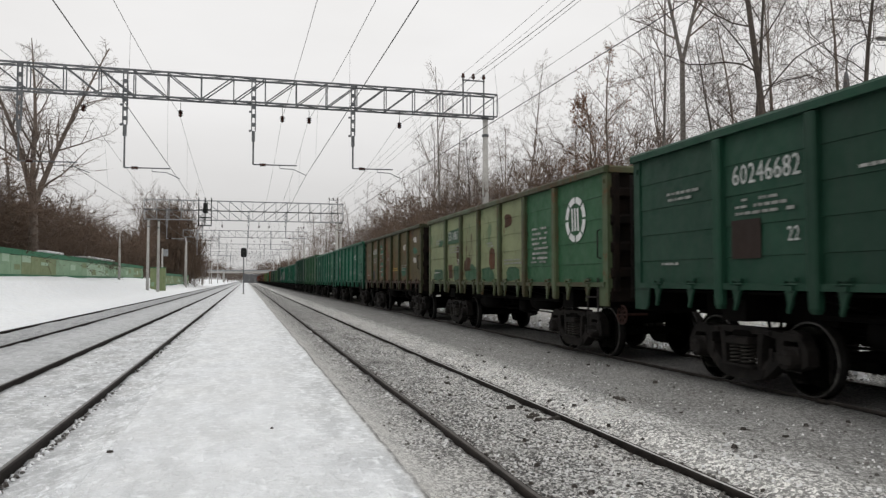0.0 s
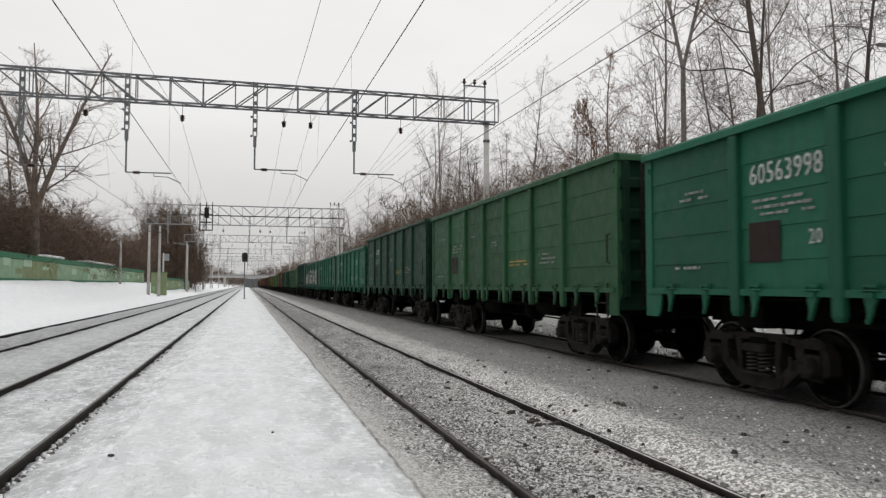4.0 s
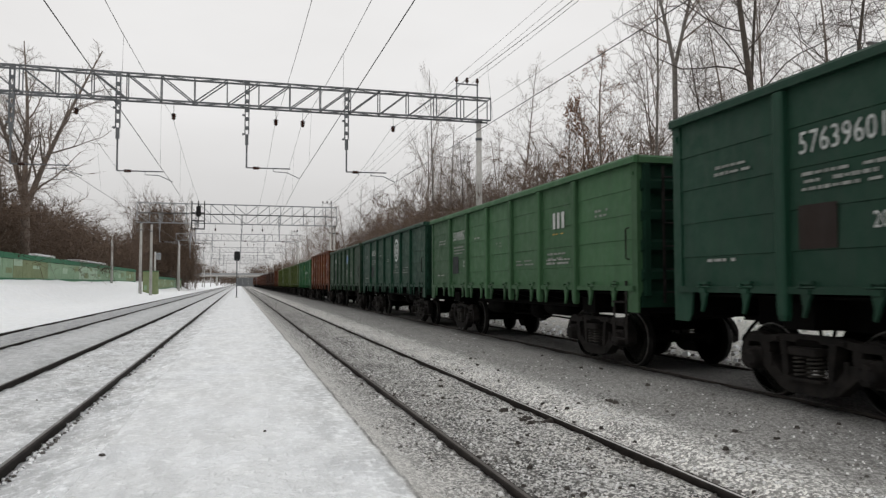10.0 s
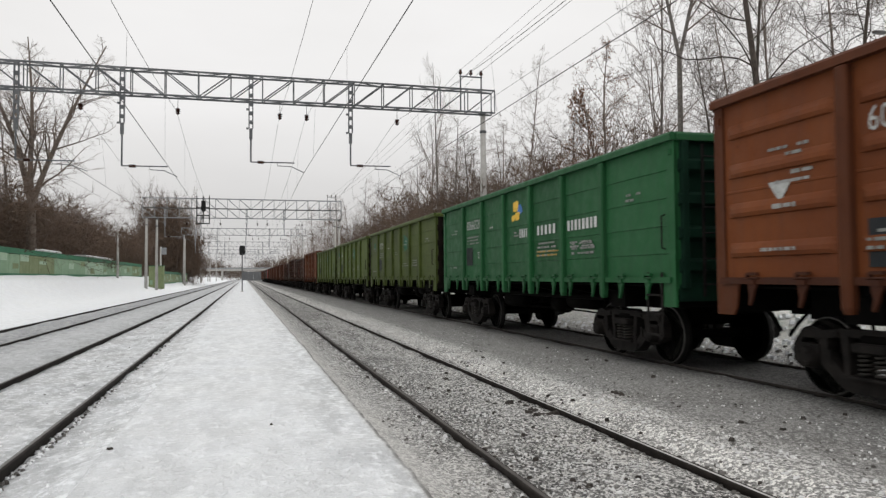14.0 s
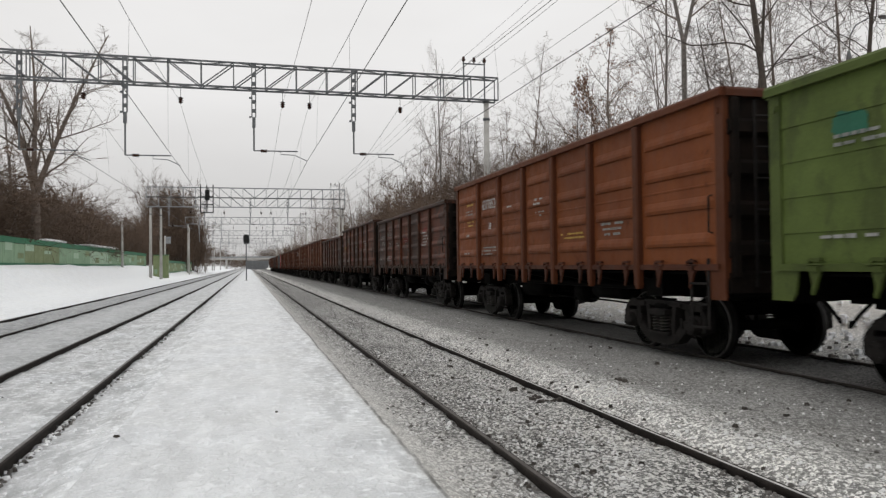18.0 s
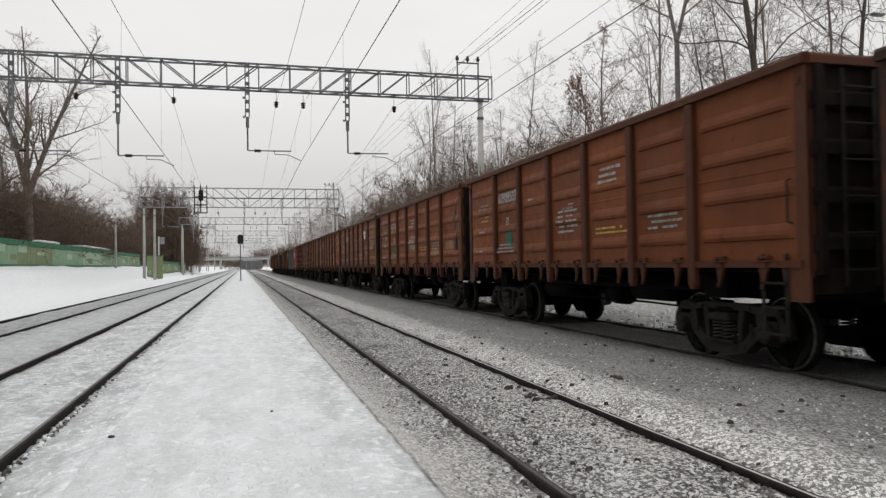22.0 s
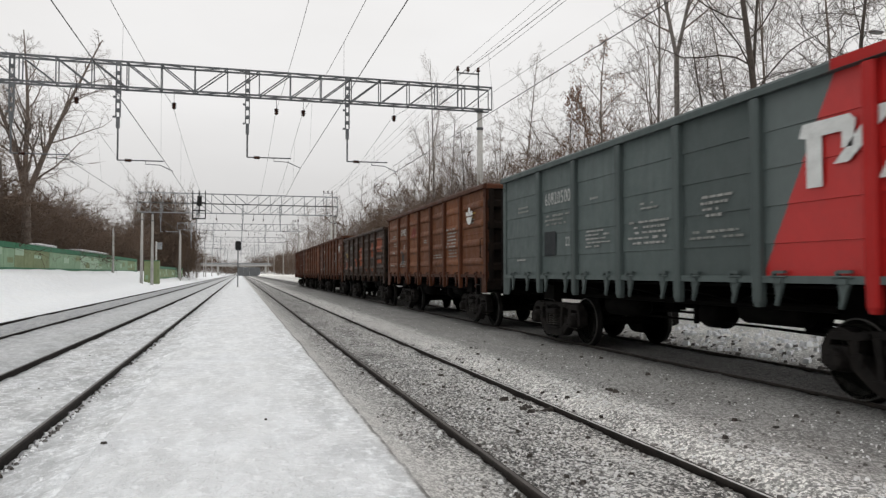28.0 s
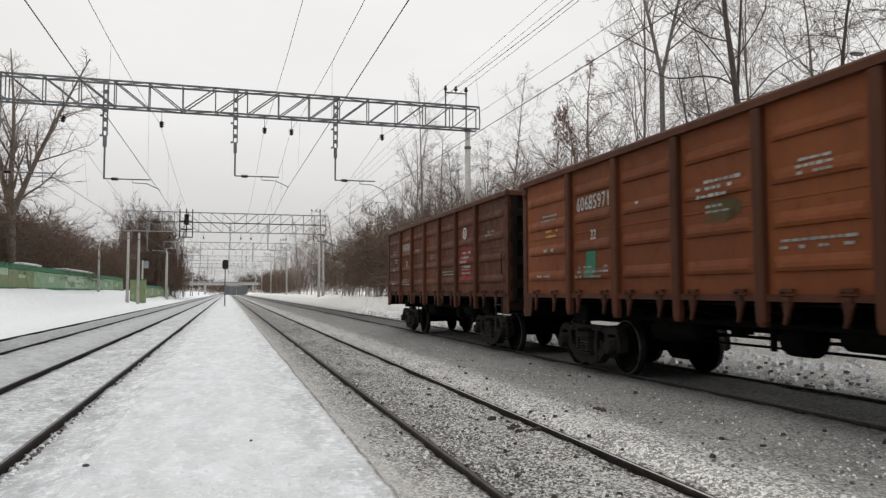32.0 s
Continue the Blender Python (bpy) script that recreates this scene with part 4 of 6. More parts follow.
def ribbon_mesh(outline, base, k, stamped, mat, out):
    """A coat of paint inside an outline, laid over the relief of the sheet; base: height of its middle above the sheet's edge."""
    low, high = min(z for _, z in outline), max(z for _, z in outline)
    marks = [low + (high - low) * i / 18 for i in range(19)]
    for m in (0.30, 0.74, 1.18, 1.62) if stamped else (0.36, 0.76, 1.16, 1.56):
        for q in ((-0.065, -0.025, 0.015, 0.06, 0.10) if stamped else (-0.006, -0.003, 0.02, 0.30)):
            z = (m + q) * k - base
            if low < z < high:
                marks.append(z)
    s, rows = Shape(), []
    for z in sorted(marks):
        z = min(max(z, low + 1e-4), high - 1e-4)
        ys = []
        for (ya, za), (yb, zb) in zip(outline, outline[1:] + outline[:1]):
            if (za - z) * (zb - z) <= 0 and za != zb:
                ys.append(ya + (yb - ya) * (z - za) / (zb - za))
        if ys:
            x = -sheet_relief((z + base) / k, stamped) - out
            rows.append([(x, min(ys), z), (x, max(ys), z)])
    for p, q in zip(rows, rows[1:]):
        s.add(p + q, [(0, 1, 3, 2)])
    me = bpy.data.meshes.new("paint_patch")
    fused, index = [], {}
    for v in s.v:
        key = tuple(round(t, 5) for t in v)
        if key not in index:
            index[key] = len(fused)
            fused.append(v)
    me.from_pydata(fused, [], [tuple(dict.fromkeys(index[tuple(round(t, 5) for t in s.v[i])] for i in f)) for f in s.f])
    me.materials.append(mat)
    me.update()
    return me


def patch_mesh(outline, mat, thick=0.003):
    return Shape().prism(outline, -thick, 0).mesh("patch", [mat])


def blob(rnd, w, h, n=56):
    """An uneven closed outline about w by h, ragged at two sizes."""
    boxy = lambda q: math.copysign(abs(q) ** 0.55, q)
    f = [(j, rnd.uniform(0, 6.28), rnd.uniform(0.03, 0.16) / j ** 0.5) for j in (2, 3, 5, 7)]
    out = []
    for k in range(n):
        a = 2 * math.pi * k / n
        r = 0.9 + sum(q * math.sin(j * a + g) for j, g, q in f) + rnd.uniform(-0.07, 0.07)
        out.append((w / 2 * boxy(math.cos(a)) * r, h / 2 * boxy(math.sin(a)) * r))
    return out


def square(w, h):
    return [(-w / 2, -h / 2), (w / 2, -h / 2), (w / 2, h / 2), (-w / 2, h / 2)]


def ring_mark(r, mat):
    """A broken ring with a stem and two strokes inside."""
    s = Shape()
    for k in range(8):
        a0, a1 = 2 * math.pi * (k + 0.08) / 8, 2 * math.pi * (k + 0.92) / 8
        o = [(r * math.cos(a0 + (a1 - a0) * i / 4), r * math.sin(a0 + (a1 - a0) * i / 4)) for i in range(5)]
        q = [(0.72 * y, 0.72 * z) for y, z in reversed(o)]
        s.prism(o + q, -0.003, 0)
    for y in (-0.28 * r, 0.0, 0.28 * r):
        s.prism([(y - 0.07 * r, -0.5 * r), (y + 0.07 * r, -0.5 * r), (y + 0.12 * r, 0.5 * r), (y - 0.02 * r, 0.5 * r)], -0.003, 0)
    return s.mesh("emblem", [mat])


def tag_on(w, name, data, y, z, proud=0.0, label=""):
    if 0.0 < proud < 0.02 and not w["stamped"]:
        proud += 0.012
    ob = part(name, data, w, (-1.4665 - proud, y, z), 0, label)
    return tagged(ob, kind="stuff") if name == "emblem" else ob


# darker posts and rims on some wagons: dirt and shading put into the paint
TRIM = {GREEN_LIGHT.name: GREEN_OLIVE, ORANGE.name: BROWN, ORANGE_BROWN.name: BROWN_POST, TAN.name: BROWN_POST, BROWN.name: BROWN_POST, GREEN_PALE.name: GREEN_STREAKED, BROWN_GREEN.name: BROWN_OLIVE}
SILL = {**{m.name: BROWN_RUSTY for m in (ORANGE, ORANGE_BROWN, BROWN, TAN)}, **{m.name: SOOTY for m in (BROWN_DARK, SOOTY, BROWN_GREEN)}}
BROWN_ENDS = (GREEN_LIGHT.name, GREEN_OLIVE.name, GREEN_PALE.name)
PAINTED = ("panel", "post", "corner_post", "top_rail", "sole_bar", "latch")


def dress(w, colour, tall, longer):
    """Give the body its paint, its height above the sill and its length."""
    k = (tall - 1.40) / 2.08
    for o in w.children:
        kind = o.name.split(".")[0]
        if kind in ("panel", "post", "corner_post", "latch", "end_wall", "end_post", "end_ladder", "step_ladder", "grab_handle", "top_rail", "sole_bar", "headstock", "foot_step"):
            o.location.y *= longer
            if kind in ("panel", "sole_bar") or kind == "top_rail" and abs(o.location.y) < 1:
                o.scale.y = longer
        if kind in ("post", "corner_post", "end_wall", "end_post", "end_ladder"):
            o.location.z, o.scale.z = 1.40 * (1 - k), k
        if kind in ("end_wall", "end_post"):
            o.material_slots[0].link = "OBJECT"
            o.material_slots[0].material = END_SHADED_GREEN if "green" in colour.name and colour.name not in BROWN_ENDS else END_SHADED_DUST
        elif kind == "panel":
            o.scale.z = k
        elif kind == "top_rail":
            o.location.z = 1.40 + (o.location.z - 1.40) * k
        if o.name.split(".")[0] in PAINTED:
            o.material_slots[0].link = "OBJECT"
            o.material_slots[0].material = SILL.get(colour.name, TRIM.get(colour.name, colour)) if kind in ("sole_bar", "latch") else TRIM.get(colour.name, colour) if kind in ("post", "top_rail", "corner_post") else colour


MID = [1.012 * (p + q) / 2 for p, q in zip(EDGES, EDGES[1:])][::-1]     # panel middles from the rear end forward


def lines(w, k, panel, dy, z, n, width, height, mat=LETTER_FAINT, seed=0):
    base = (z - 1.40) * k
    mat = LETTER_SOFT if mat is LETTER else mat
    tagged(tag_on(w, "lettering", bars_mesh(n, width, height, mat, seed + panel * 7, base, k, w["stamped"] > 0), MID[panel] + dy, 1.40 + base, 0.006), kind="stuff")


def patch(w, k, panel, dy, z, width, height, mat, uneven=True, seed=0):
    o = blob(random.Random(seed + panel), width, height) if uneven else square(width, height)
    base = (z - 1.40) * k
    tag_on(w, "paint_patch", ribbon_mesh(o, base, k, w["stamped"] > 0, mat, 0.002 + 0.0004 * (seed % 4)), MID[panel] + dy, 1.40 + base)


def emblem(w, k, panel, dy, z, r, mat=LETTER_BRIGHT):
    tag_on(w, "emblem", ring_mark(r, mat), MID[panel] + dy, 1.40 + (z - 1.40) * k, 0.004)


def badge(w, k, panel, dy, z, r, mat=LETTER_BRIGHT):
    """A rail builder's badge: a stubby cross over a bowl."""
    s = Shape()
    s.prism([(-0.3 * r, 0.15 * r), (0.3 * r, 0.15 * r), (0.3 * r, 1.0 * r), (-0.3 * r, 1.0 * r)], -0.003, 0)
    for q in (-1, 1):
        s.prism([(q * 0.4 * r, 0.1 * r), (q * 1.15 * r, 0.2 * r), (q * 1.1 * r, 0.6 * r), (q * 0.42 * r, 0.55 * r)], -0.003, 0)
    s.prism([(-0.95 * r, 0.0), (0.95 * r, 0.0), (0.6 * r, -0.62 * r), (0.0, -0.85 * r), (-0.6 * r, -0.62 * r)], -0.003, 0)
    tag_on(w, "emblem", s.mesh("emblem", [mat]), MID[panel] + dy, 1.40 + (z - 1.40) * k, 0.056)


def strokes_mesh(rnd, width, height, slant, count, mat):
    """Plain upright blocks where a company's mark or name is painted."""
    s = Shape()
    step = width / count
    for i in range(count):
        y = width / 2 - (i + 0.5) * step
        a, b = step * rnd.uniform(0.22, 0.34), height / 2
        s.prism([(y - a, -b), (y + a, -b), (y + a - slant, b), (y - a - slant, b)], -0.003, 0)
    return s.mesh("emblem", [mat])


def mark_wagon(w, n, number, stamped, board, k):
    """The standard stencils: number, small notes, board, weight figures."""
    rnd = random.Random(n)
    letter = LETTER if n not in (5, 9, 20, 21, 22, 31) else LETTER_FAINT
    up = lambda z: 1.40 + (z - 1.40) * k
    if number:
        tag_on(w, "lettering", letters(number, 0.37, letter), MID[1] + 0.0, up(2.68 if not stamped else 2.70), 0.004)
    tag_on(w, "lettering", letters("22" if n % 3 != 1 else "20", 0.25, letter), MID[1] - (0.48 if not stamped else 0.0), up(1.92 if not stamped else 2.24), 0.004)
    lines(w, k, 1, 0.05, 2.52 if not stamped else 1.86, 3, 1.15, 0.26, LETTER_FAINT, n)
    if board:
        tag_on(w, "stencil_board", patch_mesh(square(0.56, 0.50), board), MID[1] + 0.36, up(1.98 if not stamped else 1.72), 0.002)
    lines(w, k, 0, -0.1, 2.78, 2, 0.7, 0.18, LETTER_FAINT, n)
    if stamped:
        lines(w, k, 0, -0.2, 2.52, 2, 0.6, 0.2, LETTER_YELLOW if n % 2 else LETTER, n + 1)
        lines(w, k, 0, -0.1, 2.2, 1, 0.4, 0.13, LETTER, n + 3)
    lines(w, k, 0, 0.1, 1.75, 1, 0.7, 0.10, letter, n + 9)
    lines(w, k, 2, 0.1, 2.68, 1, 0.32, 0.09, letter, n)
    lines(w, k, 3, 0.0, 2.45, 2, 0.45, 0.15, LETTER_FAINT, n)
    if n in (20, 21, 22, 31):
        return
    lines(w, k, 4, 0.0, 1.98, 2, 1.2, 0.16, LETTER_FAINT if rnd.random() < 0.6 else LETTER_YELLOW, n)
    if n != 29:
        lines(w, k, 5, 0.0, 2.08, 3, 0.9, 0.28, LETTER_FAINT, n)
    if rnd.random() < 0.6:
        lines(w, k, 6, 0.0, 2.75, 2, 0.5, 0.18, LETTER_FAINT, n)


FORMS = [  # brush strokes in a unit square, from the rear end forward and upward
    [[(0.0, 0.0), (0.14, 0.95), (0.66, 0.05), (0.9, 1.0)]], [[(0.0, 1.0), (0.16, 0.1), (0.62, 0.12), (0.72, 0.95)], [(0.62, 0.4), (1.0, 0.9)]], [[(0.1, 0.95), (0.22, 0.0)], [(0.95, 1.05), (0.3, 0.45), (1.05, 0.0)]],
    [[(0.95, 0.85), (0.25, 1.0), (0.0, 0.55), (0.8, 0.5), (0.55, 0.0), (0.0, 0.15)]], [[(0.55, 1.0), (0.0, 0.5), (0.45, 0.0), (1.0, 0.4), (0.75, 0.95), (0.4, 0.55)]],
    [[(0.0, 0.8), (0.6, 1.05), (0.35, 0.0)], [(0.4, 0.5), (1.05, 0.15)]], [[(0.05, 0.1), (0.3, 1.0), (0.95, 0.75), (0.35, 0.4), (1.05, 0.0)]]]
SPRAY = [(0, 5.75, 1.0, 0.9), (1, 4.5, 0.8, 0.92), (2, 3.55, 0.85, 0.95), (5, 2.5, 0.8, 0.9), (3, 0.85, 1.15, 1.2), (4, -0.45, 0.95, 1.1), (3, -1.45, 1.0, 1.2), (5, -2.45, 0.8, 1.15), (4, -3.25, 0.95, 1.0), (6, -4.15, 0.9, 1.05),
         (3, -4.95, 0.8, 1.1), (2, -5.45, 0.75, 1.12)]      # form, where it begins, width, height


def brush_mesh(strokes, wide, tall, half, mat):
    """Broad sprayed strokes with round ends, each dab laid a hair above the one before."""
    s, lift = Shape(), 0.0
    for line in strokes:
        pts = [Vector((-a * wide, b * tall)) for a, b in line]
        for p, q in zip(pts, pts[1:]):
            d = (q - p).normalized()
            t = Vector((-d.y, d.x)) * half
            cap = [q + t * math.cos(g) + d * half * math.sin(g) for g in (math.pi * i / 6 for i in range(7))] + [p - t * math.cos(g) - d * half * math.sin(g) for g in (math.pi * i / 6 for i in range(7))]
            s.prism([tuple(c) for c in cap], -0.0015 - lift, 0.0)
            lift += 0.0006
    return s.mesh("spray_stroke", [mat])


def graffiti(w):
    """Silver-white sprayed forms with black outlines and pink clouds behind."""
    rnd = random.Random(9)
    for y, z, a, b in ((5.95, 1.72, 0.7, 0.45), (5.8, 1.5, 0.5, 0.3), (6.0, 1.95, 0.4, 0.3), (1.25, 1.75, 0.8, 0.75), (1.0, 2.1, 0.6, 0.5), (-0.6, 2.75, 0.8, 0.4), (-6.05, 1.95, 0.6, 0.9), (-6.15, 1.6, 0.45, 0.5), (-3.9, 1.5, 0.8, 0.3)):
        tag_on(w, "spray_cloud", patch_mesh(blob(rnd, a, b), SPRAY_PINK), y, z, 0.021)
    for form, y, wide, tall in SPRAY:
        low = 1.62 + rnd.uniform(-0.03, 0.05)
        tag_on(w, "spray_stroke", brush_mesh(FORMS[form], wide, tall, 0.215, SPRAY_BLACK), y, low, 0.024)
        tag_on(w, "spray_stroke", brush_mesh(FORMS[form], wide, tall, 0.118, SPRAY_WHITE), y, low, 0.034)
    for o in [o for o in w.children if o.name.startswith("post") and o.location.x < 0]:
        for z0, z1, mat in ((1.45, 1.55, SPRAY_BLACK), (1.55, 2.35, SPRAY_WHITE), (2.35, 2.5, SPRAY_BLACK)):
            tag_on(w, "spray_stroke", Shape().box((-0.107, 0, (z0 + z1) / 2), (0.004, 0.12, z1 - z0)).mesh("spray_stroke", [mat]), o.location.y, 0.0, -0.0145)


def special(w, n, k):
    """What sets single wagons apart."""
    sheets = sorted((o for o in w.children if o.name.startswith("panel") and o.location.x < 0), key=lambda o: -o.location.y)
    uprights = sorted((o for o in w.children if o.name.startswith("post") and o.location.x < 0), key=lambda o: -o.location.y)
    repaint = lambda o, mat: setattr(o.material_slots[0], "material", mat)
    rnd = random.Random(n * 3)
    if n == 1:
        for i in (5, 6):
            repaint(sheets[i], GREEN_MID)
        emblem(w, k, 6, 0.1, 2.62, 0.44)
        lines(w, k, 5, 0.0, 2.62, 7, 0.9, 0.75, LETTER, 4)
        patch(w, k, 1, 0.0, 2.78, 1.45, 0.5, GREEN_MID, True, 2)
        patch(w, k, 0, -0.35, 2.65, 0.6, 0.22, GREEN_MID, True, 5)
        patch(w, k, 1, 0.42, 1.72, 0.45, 0.42, PATCH_RUST, False, 3)
        for i, dy, z, a, b in ((0, 0.0, 1.62, 1.3, 0.42), (1, -0.3, 1.66, 0.8, 0.48), (2, 0.0, 1.66, 1.2, 0.5), (3, 0.2, 1.6, 1.1, 0.4), (4, 0.0, 1.6, 1.0, 0.36)):
            patch(w, k, i, dy, z, a, b, GREEN_MID, True, i + 50)
        for i, dy, z, a, b in ((2, 0.3, 1.9, 0.7, 0.4), (3, -0.2, 2.0, 0.5, 0.6), (4, 0.3, 2.9, 0.6, 0.3), (1, -0.4, 2.2, 0.3, 0.6)):
            patch(w, k, i, dy, z, a, b, PATCH_RUST, True, i + 60)
    if n == 2:
        patch(w, k, 1, 0.0, 2.68, 1.3, 0.34, PATCH_OLIVE, True, 33)
        patch(w, k, 1, 0.42, 1.7, 0.42, 0.42, PATCH_SOOT, False, 3)
        for z, a in ((3.0, 0.7), (2.75, 0.9), (2.5, 0.6), (2.2, 0.8), (1.95, 0.5), (1.7, 0.9)):
            patch(w, k, 2, rnd.uniform(-0.3, 0.2), z, a, 0.14, PATCH_TEAL, True, int(z * 10))
            lines(w, k, 2, rnd.uniform(-0.2, 0.2), z - 0.05, 1, 0.6, 0.10, LETTER, int(z * 10))
        for i, z, a in ((5, 2.75, 0.5), (6, 2.95, 0.6), (6, 2.2, 0.5)):
            patch(w, k, i, 0.0, z, a, 0.22, SPRAY_WHITE, True, int(z * 7))
        patch(w, k, 6, 0.0, 2.55, 0.7, 0.26, PATCH_TEAL, True, 8)
        patch(w, k, 5, 0.1, 1.8, 0.9, 0.35, PATCH_TEAL, True, 25)
        patch(w, k, 1, -0.35, 1.85, 0.6, 0.36, PATCH_OLIVE, True, 31)
    if n in (3, 4, 7, 8):
        tag_on(w, "emblem", strokes_mesh(rnd, 0.52, 0.16, 0.05, 3, LETTER), MID[5], 1.4 + 1.36 * k, 0.004)
        tag_on(w, "emblem", strokes_mesh(rnd, 0.5, 0.07, 0.0, 4, LETTER), MID[5] - 0.1, 1.4 + 1.2 * k, 0.004)
        lines(w, k, 5, 0, 1.9, 2, 1.3, 0.14, LETTER, 3)
        lines(w, k, 4, 0, 1.85, 3, 0.6, 0.2, LETTER, 5)
        lines(w, k, 6, -0.2, 1.8, 2, 0.9, 0.14, LETTER, 6)
    if n == 9:
        graffiti(w)
    if n in (10, 11):
        tag_on(w, "emblem", strokes_mesh(rnd, 0.62, 0.32, 0.0, 3, LETTER), MID[5] - 0.1, 1.4 + 1.28 * k, 0.004)
        lines(w, k, 5, -0.1, 2.45, 1, 0.6, 0.06, LETTER_YELLOW, 2)
        lines(w, k, 5, 0, 1.95, 2, 1.2, 0.14, LETTER_YELLOW if n == 10 else LETTER, 8)
    if n == 12:
        tag_on(w, "emblem", Shape().prism([(0.42 * math.cos(q), 0.46 * math.sin(q)) for q in (2 * math.pi * i / 28 for i in range(28))], -0.002, 0).mesh("emblem", [LETTER_BRIGHT]), MID[4], 1.4 + 1.32 * k, 0.003)
        tag_on(w, "emblem", ring_mark(0.36, GREEN_DARK), MID[4], 1.4 + 1.32 * k, 0.007)
        lines(w, k, 4, 0, 2.2, 2, 0.5, 0.16, LETTER, 3)
    if n == 13:
        tag_on(w, "emblem", Shape().prism([(0.26 * math.cos(q), 0.28 * math.sin(q)) for q in (2 * math.pi * i / 24 for i in range(24))], -0.002, 0).mesh("emblem", [LETTER]), MID[4], 1.4 + 1.38 * k, 0.003)
        tag_on(w, "emblem", ring_mark(0.23, BLUE_MARK), MID[4], 1.4 + 1.38 * k, 0.007)
        lines(w, k, 4, 0, 2.2, 3, 0.9, 0.22, LETTER, 3)
    if n == 14:
        patch(w, k, 6, 0.1, 2.62, 1.1, 0.62, PATCH_RED, False)
        lines(w, k, 6, 0.1, 2.86, 5, 1.0, 0.5, LETTER, 2)
        lines(w, k, 5, 0, 2.75, 2, 0.9, 0.2, LETTER_YELLOW, 4)
        patch(w, k, 5, 0.1, 2.05, 0.8, 0.4, BROWN_GREEN, False)
        patch(w, k, 1, -0.3, 1.95, 0.6, 0.5, PATCH_SOOT, False)
        tag_on(w, "emblem", Shape().prism([(-0.2, 0.12), (0.2, 0.12), (0.0, -0.14)], -0.003, 0).mesh("emblem", [LETTER]), MID[0], 1.4 + 0.9 * k, 0.004)
    if n == 15:
        for dy, z, r, mat in ((0.1, 3.0, 0.2, YELLOW_MARK), (-0.15, 2.92, 0.17, BLUE_MARK), (0.0, 2.78, 0.16, YELLOW_MARK), (0.25, 2.75, 0.12, YELLOW_MARK)):
            patch(w, k, 3, dy, z, r * 2, r * 1.3, mat, True, int(z * 10))
        for panel, width, count in ((3, 0.55, 4), (4, 1.05, 5), (5, 1.3, 8)):
            tag_on(w, "emblem", strokes_mesh(rnd, width, 0.2, 0.0, count, LETTER_BRIGHT), MID[panel] - (0.4 if panel == 3 else 0.0), 1.4 + 0.98 * k, 0.004)
        lines(w, k, 4, 0, 2.15, 4, 1.0, 0.34, LETTER, 3)
        lines(w, k, 5, 0, 2.1, 2, 1.2, 0.16, LETTER, 4)
    if n in (16, 17, 18):
        patch(w, k, 4, 0.0, 2.72, 0.8, 0.62, PATCH_TEAL, True, n)
        lines(w, k, 4, 0.0, 2.84, 2, 0.45, 0.26, LETTER, n)
        patch(w, k, 0, 0.0, 2.85, 0.5, 0.3, PATCH_TEAL, True, n + 3)
    if n == 19:
        lines(w, k, 0, -0.1, 2.95, 1, 0.8, 0.13, LETTER_YELLOW, 4)
        lines(w, k, 3, 0, 2.7, 2, 0.4, 0.2, LETTER, 4)
    if n in (20, 21, 22):
        for i in range(7):
            if (i + n) % 4:
                repaint(sheets[i], BROWN_FADED)
        for panel, z, a, b in ((1, 2.45, 0.9, 0.3), (3, 2.6, 0.6, 0.35), (5, 1.75, 0.8, 0.16)):
            patch(w, k, (panel + n) % 6, 0.0, z, a, b, PATCH_RED, True, n * 2 + panel)
        lines(w, k, 5, 0, 2.62, 5, 0.75, 0.55, LETTER, n)
        lines(w, k, 2, 0, 2.4, 2, 0.5, 0.2, LETTER_FAINT, n)
    if n in (23, 24):
        lines(w, k, 4 if n == 23 else 3, 0, 2.9, 3, 0.7, 0.34, LETTER, n)
        lines(w, k, 3, 0, 2.35, 5, 0.9, 0.5, LETTER, n + 2)
        if n == 24:
            patch(w, k, 6, -0.56, 2.62, 0.24, 0.80, PATCH_MAROON, True, 4)
            patch(w, k, 6, -0.60, 1.95, 0.34, 0.55, PATCH_MAROON, True, 7)
            patch(w, k, 6, 0.15, 1.95, 1.0, 0.34, PATCH_TANNED, True, 8)
            patch(w, k, 5, 0.0, 1.75, 1.1, 0.3, PATCH_TANNED, True, 9)
            patch(w, k, 3, 0.0, 2.1, 0.85, 0.6, PATCH_TANNED, False, 2)
        patch(w, k, 1, -0.1, 1.95, 0.4, 0.5, PATCH_TEAL, True, 2)
    if n in (25, 30, 32):
        badge(w, k, 5 if n == 25 else 6, 0.1, 2.78, 0.26)
        tag_on(w, "emblem", strokes_mesh(rnd, 0.7, 0.12, 0.0, 4, LETTER), MID[5] - 0.1, 1.4 + 0.75 * k, 0.004)
        lines(w, k, 6 if n == 25 else 5, 0.1, 2.62, 6, 1.0, 0.62, LETTER, n)
        lines(w, k, 6, 0.1, 2.9, 2, 1.0, 0.2, LETTER_YELLOW, n)
        patch(w, k, 2, 0, 2.7, 0.6, 0.4, PATCH_RED, True, n)
        patch(w, k, 1, 0.2, 1.95, 0.4, 0.5, PATCH_SOOT, False)
    if n == 26:
        lines(w, k, 4, 0, 2.75, 2, 0.3, 0.16, LETTER_FAINT, 3)
        patch(w, k, 5, 0, 2.3, 1.0, 0.75, PATCH_RED, False)
        patch(w, k, 1, 0.2, 1.9, 0.35, 0.4, PATCH_TEAL, False)
